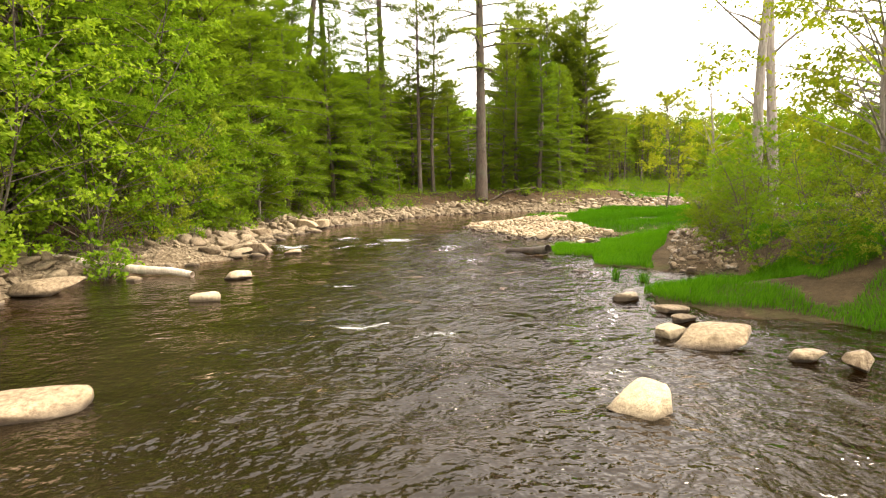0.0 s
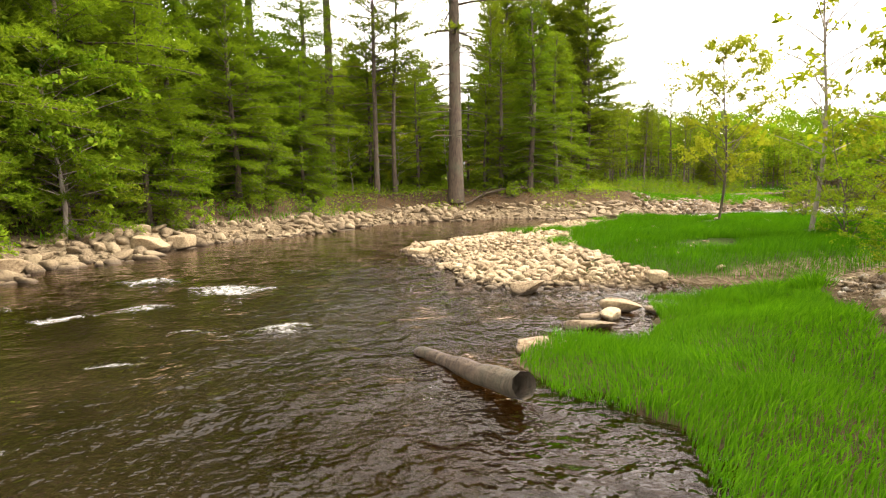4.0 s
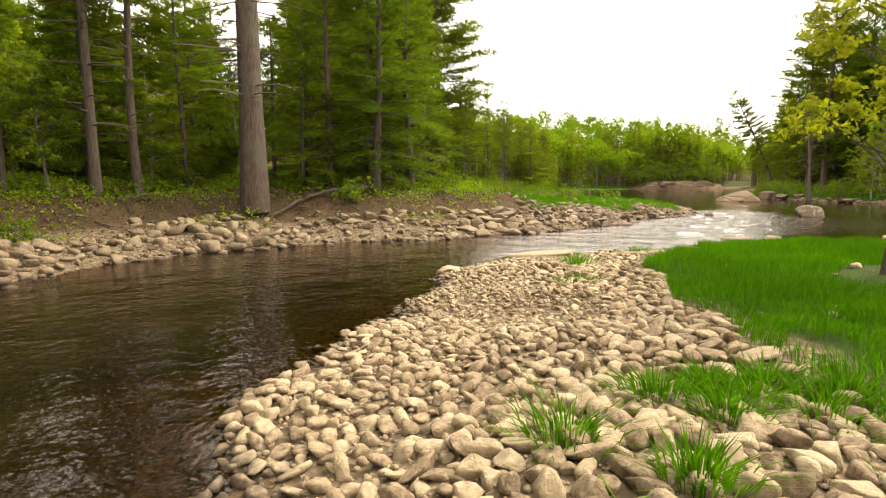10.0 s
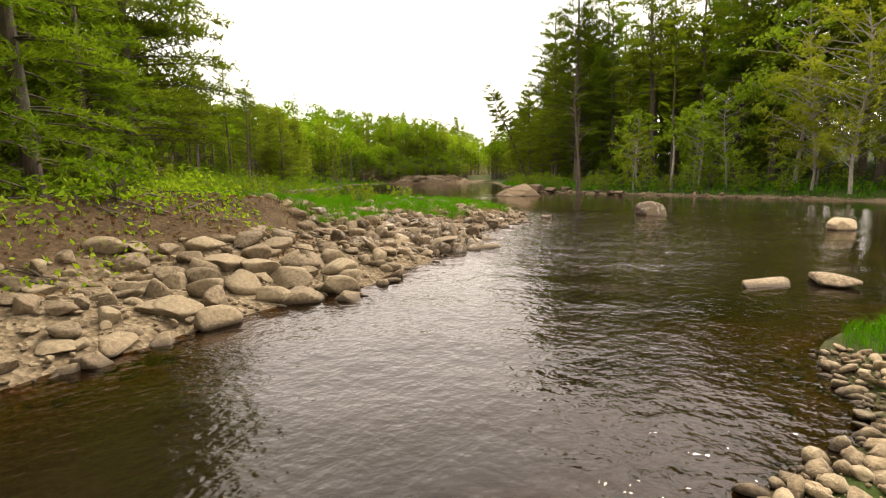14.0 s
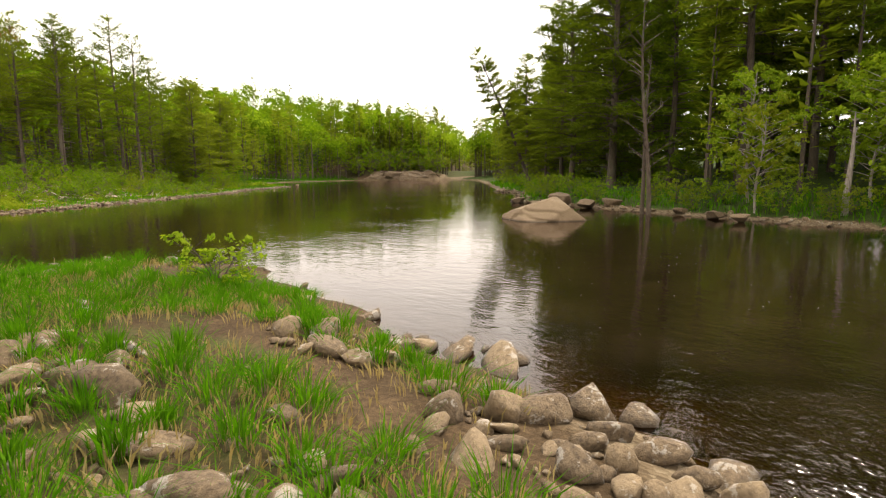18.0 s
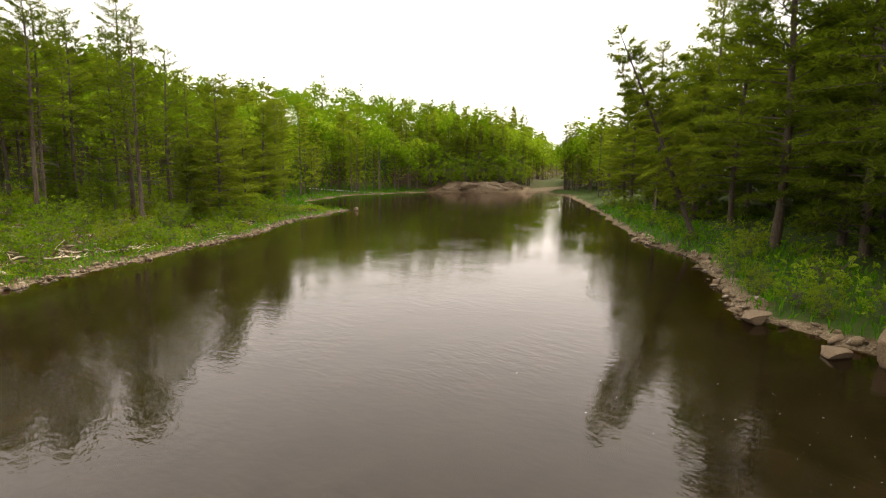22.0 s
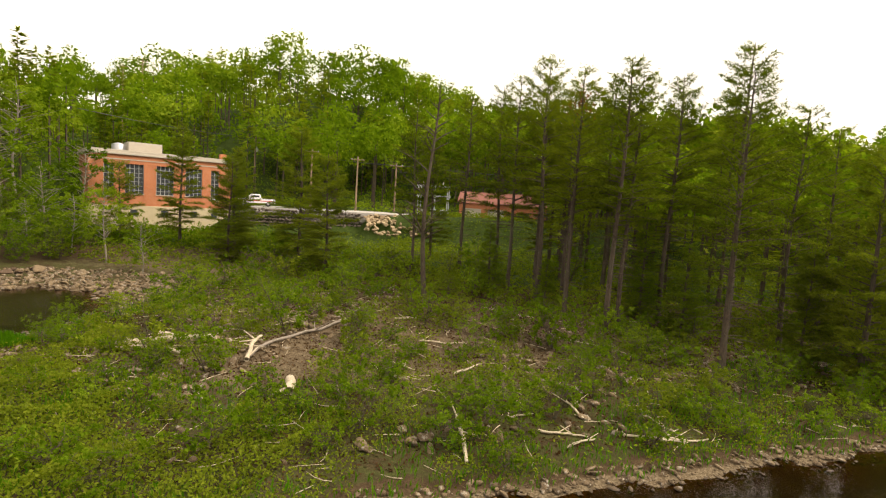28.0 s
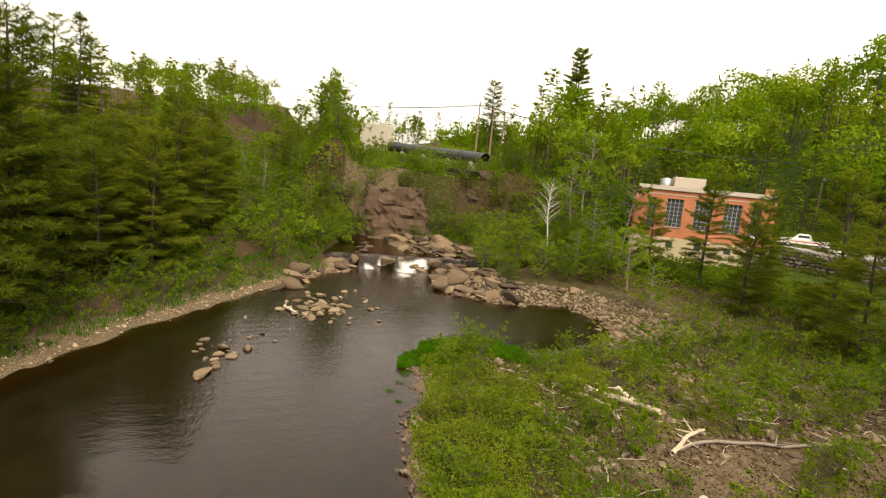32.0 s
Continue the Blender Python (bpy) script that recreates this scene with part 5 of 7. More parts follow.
stony("sandy_shore_stones", "stony strip in front of the wood", lambda x, y, h, dl, dn, dr, de: (dl > -0.3) & (dl < 1.6), 6000, -16, 17, 62, 84, 0.1, 0.35, M_STONE, 39, 0, (0, 0), 0.25)

# rocks that lie by themselves: x, y, height of the middle, length, breadth, thickness, turn
ROCKS = [(-3.25, 6.45, 0.05, 0.75, 0.6, 0.3, 10), (1.1, 6.28, 0.05, 0.55, 0.42, 0.34, 20), (2.38, 7.79, 0.1, 0.85, 0.45, 0.28, 0), (2.01, 8.02, 0.06, 0.34, 0.27, 0.26, 50), (2.46, 9.13, 0.04, 0.45, 0.25, 0.16, 0), (2.42, 8.72, 0.03, 0.32, 0.2, 0.14, 20), (2.27, 10.00, 0.02, 0.4, 0.25, 0.2, 0),
         (3.1, 7.0, 0.1, 0.25, 0.2, 0.25, 0), (2.9, 7.3, 0.04, 0.35, 0.2, 0.15, 0), (-3.69, 10.45, 0.03, 0.5, 0.3, 0.25, 0), (-4.06, 12.4, 0.05, 0.5, 0.35, 0.3, 0), (-5.1, 16.6, 0.12, 0.8, 0.5, 0.4, 0), (-4.1, 16.4, 0.04, 0.45, 0.25, 0.2, 0),
         (-6.6, 11.2, 0.12, 1.1, 0.5, 0.4, 20), (-5.9, 12.4, 0.03, 0.3, 0.2, 0.15, 0), (-6.7, 21.2, 0.2, 1.0, 0.7, 0.5, 0), (-5.9, 24.9, 0.25, 0.9, 0.7, 0.6, 30), (-5.6, 25.9, 0.22, 0.7, 0.6, 0.55, 0), (-5.0, 30.3, 0.22, 0.75, 0.6, 0.55, 0),
         (-5.5, 29.1, 0.15, 0.7, 0.5, 0.4, 0), (2.8, 18.9, 0.08, 0.5, 0.36, 0.28, 10), (3.7, 17.5, 0.08, 0.5, 0.28, 0.22, 0), (3.4, 17.1, 0.06, 0.3, 0.22, 0.2, 60), (3.1, 16.8, 0.03, 0.55, 0.22, 0.14, 0), (3.2, 17.2, 0.02, 0.25, 0.15, 0.12, 0),
         (2.4, 16.0, 0.05, 0.5, 0.3, 0.2, 0), (2.2, 12.4, 0.0, 0.35, 0.18, 0.12, -30), (1.4, 24.2, 0.15, 0.55, 0.42, 0.36, 0), (2.5, 23.9, 0.2, 0.45, 0.4, 0.34, 0), (1.0, 23.5, 0.08, 0.5, 0.4, 0.3, 60), (3.2, 23.9, 0.22, 0.5, 0.32, 0.3, 20), (4.8, 19.2, 0.15, 0.35, 0.25, 0.25, 0),
         (8.1, 32.75, 0.08, 1.75, 0.6, 0.36, -40), (5.6, 31.9, 0.06, 0.6, 0.42, 0.26, -40), (15.6, 34.2, 0.0, 1.0, 0.6, 0.25, 0), (16.2, 33.5, 0.05, 0.9, 0.5, 0.3, 30), (18.6, 32.0, 0.1, 0.5, 0.4, 0.35, 0), (25.3, 34.5, 0.15, 0.9, 0.7, 0.6, 0), (21.5, 31.1, 0.1, 1.1, 0.7, 0.4, 0),
         (28.6, 41.2, 0.2, 1.75, 1.3, 1.15, 20), (17.0, 42.75, 0.35, 0.95, 0.7, 0.55, 20), (17.7, 42.3, 0.25, 0.8, 0.5, 0.4, 0), (17.6, 42.9, 0.35, 0.65, 0.55, 0.6, 40), (15.6, 41.8, 0.15, 1.7, 0.9, 0.5, 35), (16.5, 42.15, 0.2, 0.7, 0.42, 0.42, 60), (17.0, 42.05, 0.12, 0.55, 0.4, 0.35, 0),
         (15.4, 42.5, 0.35, 0.7, 0.5, 0.45, 0), (20.3, 43.0, 0.15, 0.55, 0.45, 0.4, 0), (24.7, 43.7, 0.05, 0.45, 0.35, 0.3, 0), (27.6, 52.0, 0.1, 0.3, 0.3, 0.6, 0), (23.9, 48.9, 0.5, 0.9, 0.7, 0.6, 0),
         (53.3, 62.6, 0.4, 2.6, 1.6, 1.3, 30), (52.6, 60.6, 0.3, 1.6, 1.0, 0.8, 0), (53.5, 59.6, 0.3, 1.7, 1.1, 0.9, 60), (54.9, 67.0, 0.15, 1.3, 0.9, 0.6, 0), (53.0, 64.3, 0.1, 1.2, 0.8, 0.5, 0), (51.0, 54.8, 0.2, 1.0, 0.6, 0.5, 0), (48.4, 51.6, 0.2, 1.2, 0.7, 0.5, 0), (49.2, 52.8, 0.2, 0.9, 0.7, 0.5, 0),
         (14.6, 74.0, 0.1, 1.5, 0.8, 0.4, 0), (13.2, 74.4, 0.1, 0.8, 0.5, 0.5, 0), (74.5, 78.6, 0.1, 1.6, 1.1, 0.6, 0), (71, 117.4, 0.2, 0.6, 0.5, 0.7, 0)]
g = np.random.default_rng(50)
for i, (x, y, z, a, b, c, turn) in enumerate(ROCKS):
    mat = M_STONE if y < 36 else (M_STONE2 if y < 50 else M_BOULDER)
    v, f = stone_shape(200 + i, 4)
    v = v / (v.max(0) - v.min(0)) * np.array([a, b, c])
    v[:, 2] = np.where(v[:, 2] > 0.22 * c, 0.22 * c + (v[:, 2] - 0.22 * c) * 0.3, v[:, 2])
    ob = new("river_rock", mesh_of("river_rock", v, f, mat, True))
    ob.matrix_world = pose(x, y, z, g.normal(0, 3), g.normal(0, 3), turn)
    tagged(ob, "pale flat-topped rock lying in the shallows" if y < 36 else "brown weathered rock at the water's edge", "rock", "rocks in the river")


def boulder(x, y, seed, a, b, c, turn, label):
    """A large rounded boulder with cracks and ledges, streaked white on top."""
    bm = bmesh.new()
    bmesh.ops.create_icosphere(bm, subdivisions=5, radius=0.5)
    cuts = [(Vector(n).normalized(), d) for n, d in (((-0.5, 0, 0.87), 0.27), ((0.8, 0.1, 0.6), 0.34), ((0.1, -0.75, 0.65), 0.31), ((0, 0.8, 0.6), 0.34), ((-0.8, -0.5, 0.3), 0.38), ((0.35, -0.2, 0.9), 0.36), ((0.6, -0.75, 0.2), 0.38))]
    for v in bm.verts:
        p = v.co.copy()
        for n, d in cuts:
            e = p.dot(n) - d
            if e > 0:
                p -= n * e * 0.93
        k = noise.fractal(p * 3.0 + Vector((seed, 0, 0)), 1.0, 2.0, 7) * 0.05
        crack = abs(noise.noise(p * 2.2 + Vector((0, seed, 0))))
        v.co = p * (1 + k) - p.normalized() * 0.03 * max(0, 1 - crack * 14)
        v.co = Vector((v.co.x * a, v.co.y * b, v.co.z * c))
    for f2 in bm.faces:
        f2.smooth = True
    ob = part("boulder", bm, M_BOULDER, None)
    ob.matrix_world = pose(x, y, 0.12, 0, 0, turn)
    return tagged(ob, label, "boulder")


boulder(44.55, 58.9, 3, 4.0, 3.0, 2.35, -66, "big rounded granite boulder standing in the pool")

# ---- falls and gorge ----
ledge = thing("falls_ledge", "tumbled dark ledges and blocks round the small waterfall", "rocks")
g = np.random.default_rng(61)
pts = g.uniform((-36, 76), (-3, 106), (900, 2))
h, dl, dn, dr, de = lay(pts[:, 0], pts[:, 1])
chute = np.abs(pts[:, 1] - (88.2 + 0.1 * (pts[:, 0] + 16))) < 2.0 - 0.03 * pts[:, 0] * 0
ok = ((dn > -1.2) & (dn < 7.5) | (dl > -1) & (dl < 2.2)) & ~(chute & (pts[:, 0] > -36)) & ((pts[:, 0] < -6) | (dn < 2.0))
for (x, y), z in list(zip(pts[ok], h[ok]))[:300]:
    s = g.uniform(0.45, 1.3) if g.random() < 0.8 else g.uniform(1.4, 2.6)
    stone_part(ledge, g, x, y, max(z, 0.0) + 0.06 * s, s, M_CLIFF if g.random() < 0.5 else M_BOULDER, 0.6)
for x, y, s in ((-17.2, 87.0, 2.2), (-16.8, 92.2, 2.0), (-17.0, 83.4, 1.6), (-9.0, 93.2, 2.8), (-7.4, 91.4, 2.2), (-17.4, 88.4, 1.2), (-24, 95, 4.5), (-27, 90.5, 3.2), (-28.5, 96, 5.0)):
    stone_part(ledge, g, x, y, 0.6, s, M_BOULDER)


def crag(name, x, y, z, a, b, c, turn, seed, label, mat=M_CLIFF):
    """A rock face with ledges and joints."""
    bm = bmesh.new()
    bmesh.ops.create_cube(bm, size=1.0)
    bmesh.ops.subdivide_edges(bm, edges=bm.edges[:], cuts=15, use_grid_fill=True)
    for v in bm.verts:
        p = Vector((v.co.x * a, v.co.y * b, v.co.z * c))
        q = noise.cell_vector(Vector((p.x * 0.33, p.y * 0.33, p.z * 0.45)) + Vector((seed, seed, 0)))
        k = noise.fractal(p * 0.35 + Vector((seed, 3, 1)), 1.0, 2.0, 5)
        v.co = p + q * 0.55 + Vector((v.co.x, v.co.y, 0)) * 2.6 * k - Vector((v.co.x * a, v.co.y * b, 0)) * 0.35 * (v.co.z + 0.5)
    ob = part(name, bm, mat, None)
    ob.matrix_world = pose(x, y, z, 0, 0, turn)
    return tagged(ob, label, "cliff")


crag("gorge_cliff", -36.8, 89.5, 3.4, 6, 11, 9, 6, 3, "dark brown rock face above the falls")
crag("gorge_cliff", -39.5, 101.0, 6.6, 6, 10, 9.5, -10, 8, "pale broken cliff below the pipe")
crag("gorge_cliff", -37.5, 79.5, 3.6, 7, 8, 8, 12, 15, "shaded rock face half hidden by bushes")
for i, (x, y, s) in enumerate([(-39.5, 86, 0.6), (-40, 91, 0.65), (-41.5, 95.5, 0.7), (-42.5, 99, 0.65), (-43, 103.5, 0.8), (-41.5, 107, 0.8), (-38, 108, 0.8), (-34, 108.5, 0.9), (-46, 92, 0.9), (-47, 97, 0.75), (-50, 88, 1.0), (-53, 94, 0.8), (-58, 90, 1.0), (-60, 96, 0.7),
                               (-64, 88, 1.0), (-40, 81, 0.9), (-43, 78, 1.1), (-46, 83, 1.2), (-52, 80, 1.4), (-58, 83, 1.4), (-33, 82.5, 0.8), (-66, 84, 1.4), (-70, 80, 1.5), (-48, 104, 0.7), (-54, 109, 0.9), (-60, 112, 0.9), (-30, 107.5, 0.9), (-26, 108, 0.8), (-22, 108.5, 0.8), (-36, 84.5, 0.5)]):
    plant("bush", "bright green bush growing over the rocks", "shrub", SHRUBS[(2, 0, 1)[i % 3]], x, y, 57 * i, s * 2.1, group="bushes above the gorge")
plant("birch", "pale slender birch with few leaves", "tree", broadleaf(301, 9.5, 0.2, 0.45, 1.8, 700, 0.1, M_LEAF, M_BIRCH, 1, 34, 0.8), -18.3, 106.6, 0, 1.2)
for i, (x, y, s, v) in enumerate([(-24, 112, 1.0, 1), (-17, 112, 0.8, 1), (-11, 111, 0.7, 0), (-28, 116, 1.1, 3), (-6, 110.5, 0.6, 3), (0.5, 109, 0.55, 0), (-14, 108.6, 0.6, 0), (-21, 119, 1.0, 1)]):
    plant("broadleaf_tree", "leafy green tree on the slope by the backwater", "tree", MAPLES[v], x, y, 77 * i, s, group="trees beside the gorge")
SPIRE = conifer(74, 28, 0.6, 0.3, 4.6, 0.7, M_PINE, M_BARK, 0.62, 0.1, 6, 1.5, 10)
for x, y, hgt, v, lab in ((-70.5, 133, 1.75, 0, "very tall white pine standing above the wood"), (-67.7, 113, 1.35, 2, "tall dark spruce on the skyline")):
    plant("tall_pine", lab, "tree", SPIRE if v == 0 else HEMLOCKS[1], x, y, 0, hgt if v else 1.1)

M_CONCRETE = plain("weathered_concrete", (0.3, 0.27, 0.22), (0.56, 0.52, 0.44), 0.8, 0.9, 0.3)
M_PIPE = plain("black_pipe_coating", (0.018, 0.018, 0.02), (0.05, 0.05, 0.055), 0.6, 0.55, 0.2)
M_STEEL = plain("grey_galvanised_steel", (0.3, 0.31, 0.32), (0.5, 0.51, 0.52), 2.0, 0.45, 0.1, 0.8)
M_POLE = bark_material("weathered_pole", (0.16, 0.1, 0.06), (0.36, 0.25, 0.16))
M_WIRE = plain("dark_wire", (0.03, 0.03, 0.03), (0.06, 0.06, 0.06), 3.0, 0.5, 0.0)


def dam():
    ob = thing("dam_gatehouse", "weathered concrete dam wall with a slot and a railing", "dam", pose(-78.5, 89, 9.5, 0, 0, -6))
    part("wall", box(bmesh.new(), -2, 2, -2.0, 5.0, 0, 10.2, 0.1), M_CONCRETE, ob)
    part("pier", box(bmesh.new(), -2.4, 2.0, -4.2, -2.9, 0, 10.8, 0.1), M_CONCRETE, ob)
    part("buttress", box(bmesh.new(), 0, 4, 4.0, 5.2, 0, 7.0, 0.1), M_CONCRETE, ob)
    for i in range(7):
        part("rail_post", box(bmesh.new(), 1.8, 1.9, -1.8 + i * 1.1, -1.72 + i * 1.1, 10.2, 11.2), M_STEEL, ob)
    part("rail", box(bmesh.new(), 1.8, 1.9, -1.8, 4.9, 11.1, 11.2), M_STEEL, ob)


def penstock():
    ob = thing("penstock", "black pipe with ring joints leading from the dam", "pipe")
    a, b = Vector((-72.0, 93.0, 15.0)), Vector((-44.0, 105.5, 13.6))
    k = np.linspace(0, 1, 12)[:, None]
    line = np.array(a) * (1 - k) + np.array(b) * k
    part("pipe", mesh_of("pipe", *tube(line, np.full(12, 1.05), 24), M_PIPE, True), None, ob)
    d = (b - a).normalized()
    for t in (0.08, 0.3, 0.55, 0.8):
        c = np.array(a.lerp(b, t))
        part("ring_joint", mesh_of("ring_joint", *tube([c - np.array(d) * 0.25, c - np.array(d) * 0.2, c + np.array(d) * 0.2, c + np.array(d) * 0.25], [1.05, 1.17, 1.17, 1.05], 24), M_PIPE, True), None, ob)
    for t in (0.2, 0.45, 0.7, 0.92):
        c = a.lerp(b, t)
        z = float(height(c.x, c.y)[0])
        part("saddle", box(bmesh.new(), c.x - 0.5, c.x + 0.5, c.y - 1.2, c.y + 1.2, z - 0.6, c.z - 0.6, 0.05), M_CONCRETE, ob)


dam()
penstock()


def pole(x, y, top, label, arms=1, turn=0.0, lamp=False):
    z = float(height(x, y)[0])
    ob = thing("utility_pole", label, "pole", pose(x, y, z - 0.3, 0, 0, turn), "utility poles")
    hh = top - z + 0.3
    part("shaft", mesh_of("shaft", *tube([(0, 0, 0), (0, 0, hh * 0.5), (0, 0, hh)], [0.17, 0.14, 0.11], 8), M_POLE, True), None, ob)
    for i in range(arms):
        zz = hh - 0.5 - i * 0.9
        part("crossarm", box(bmesh.new(), -1.1, 1.1, -0.17, -0.06, zz - 0.06, zz + 0.06), M_POLE, ob)
        for q in (-0.95, 0.0, 0.95):
            part("insulator", mesh_of("insulator", *tube([(q, -0.11, zz + 0.06), (q, -0.11, zz + 0.14), (q, -0.11, zz + 0.22)], [0.03, 0.06, 0.03], 6), M_STEEL, True), None, ob)
    if lamp:
        part("transformer", mesh_of("transformer", *tube([(0.35, 0, hh - 3.2), (0.35, 0, hh - 2.2)], [0.25, 0.25], 10), M_STEEL, True), None, ob)


def wire(a, b, sag, label="thin power line across the valley"):
    k = np.linspace(0, 1, 14)[:, None]
    line = np.array(a) * (1 - k) + np.array(b) * k - np.array([0, 0, 4 * sag]) * (k - k * k)
    tagged(new("power_line", mesh_of("power_line", *tube(line, np.full(14, 0.03), 4), M_WIRE)), label, "cable", "power lines")


POLES = [(-48.0, 104.7, 23.3, 0), (-47.2, 107.0, 22.6, 0), (-48.6, 109.5, 22.2, 0), (-59.0, 118.2, 23.5, 1), (-74, 170.5, 37, 2), (-76, 167, 35, 1), (-32, 160.7, 18.6, 3), (-9.9, 147.9, 15.2, 1), (-4, 152, 14.5, 1), (1, 156, 14.0, 1), (127, 183, 17, 1)]
for i, (x, y, z, arms) in enumerate(POLES):
    pole(x, y, z, "tall wooden power pole above the pipe" if i < 3 else ("brown pole with crossarms and a transformer" if arms == 3 else "pale wooden power pole on the hillside"), arms, 40, arms == 3)
for o in (0.0, 0.5, 1.0):
    wire((-48, 104.7 + o, 22.8), (-32, 160.7 + o, 18.1), 2.0)
    wire((-32, 160.7 + o, 18.1), (1, 156 + o, 13.6), 1.0)
    wire((-48, 104.7 + o, 22.8), (-110, 70 + o, 27), 1.5)
wire((1, 156, 13.6), (127, 183, 16.6), 2.4)
wire((1, 156, 12.6), (127, 183, 14.0), 3.0)
wire((127, 183, 16.6), (330, 160, 26), 3.0)


# ---- powerhouse, road, truck, sheds ----
def brick_material():
    m, nt, out = material("orange_brick")
    tc = nt.nodes.new("ShaderNodeTexCoord")
    sw = nt.nodes.new("ShaderNodeSeparateXYZ")
    nt.links.new(tc.outputs["Object"], sw.inputs[0])
    cb = nt.nodes.new("ShaderNodeCombineXYZ")
    nt.links.new(maths(nt, "ADD", sw.outputs[0], sw.outputs[1]), cb.inputs[0])
    nt.links.new(sw.outputs[2], cb.inputs[1])
    bt = nt.nodes.new("ShaderNodeTexBrick")
    bt.inputs["Scale"].default_value = 4.5
    bt.inputs["Color1"].default_value, bt.inputs["Color2"].default_value, bt.inputs["Mortar"].default_value = (0.5, 0.17, 0.07, 1), (0.38, 0.12, 0.05, 1), (0.42, 0.28, 0.2, 1)
    bt.inputs["Mortar Size"].default_value = 0.015
    nt.links.new(cb.outputs[0], bt.inputs["Vector"])
    c = blend(nt, 0.35, bt.outputs[0], ramp(nt, noise_node(nt, tc.outputs["Object"], 0.7, 6), (0.3, (0.3, 0.1, 0.05)), (0.7, (0.6, 0.25, 0.12))))
    surface(nt, out, c, 0.9, bump(nt, bt.outputs["Fac"], -0.3, 0.01))
    return m


M_BRICK = brick_material()
M_TRIM = plain("pale_stone_trim", (0.32, 0.28, 0.23), (0.5, 0.45, 0.38), 1.5, 0.85)
M_BASE = plain("stained_base_concrete", (0.36, 0.28, 0.17), (0.58, 0.5, 0.34), 0.7, 0.9)
M_GLASS = plain("dim_window_glass", (0.03, 0.035, 0.04), (0.08, 0.085, 0.09), 2.0, 0.12, 0.05)
M_FRAME = plain("grey_window_frame", (0.22, 0.23, 0.24), (0.35, 0.36, 0.36), 3.0, 0.6)
M_DARKWALL = stone_material("dark_retaining_stone", (0.07, 0.055, 0.045), (0.12, 0.09, 0.075), (0.2, 0.16, 0.13))
M_ROAD = plain("grey_gravel_road", (0.3, 0.28, 0.26), (0.46, 0.43, 0.4), 1.2, 0.95)
M_WHITE = plain("white_car_paint", (0.72, 0.72, 0.72), (0.8, 0.8, 0.8), 2.0, 0.3, 0.02)
M_RED = plain("red_stripe_paint", (0.45, 0.05, 0.05), (0.55, 0.08, 0.07), 2.0, 0.4, 0.02)
M_TYRE = plain("black_rubber", (0.015, 0.015, 0.015), (0.04, 0.04, 0.04), 5.0, 0.9)


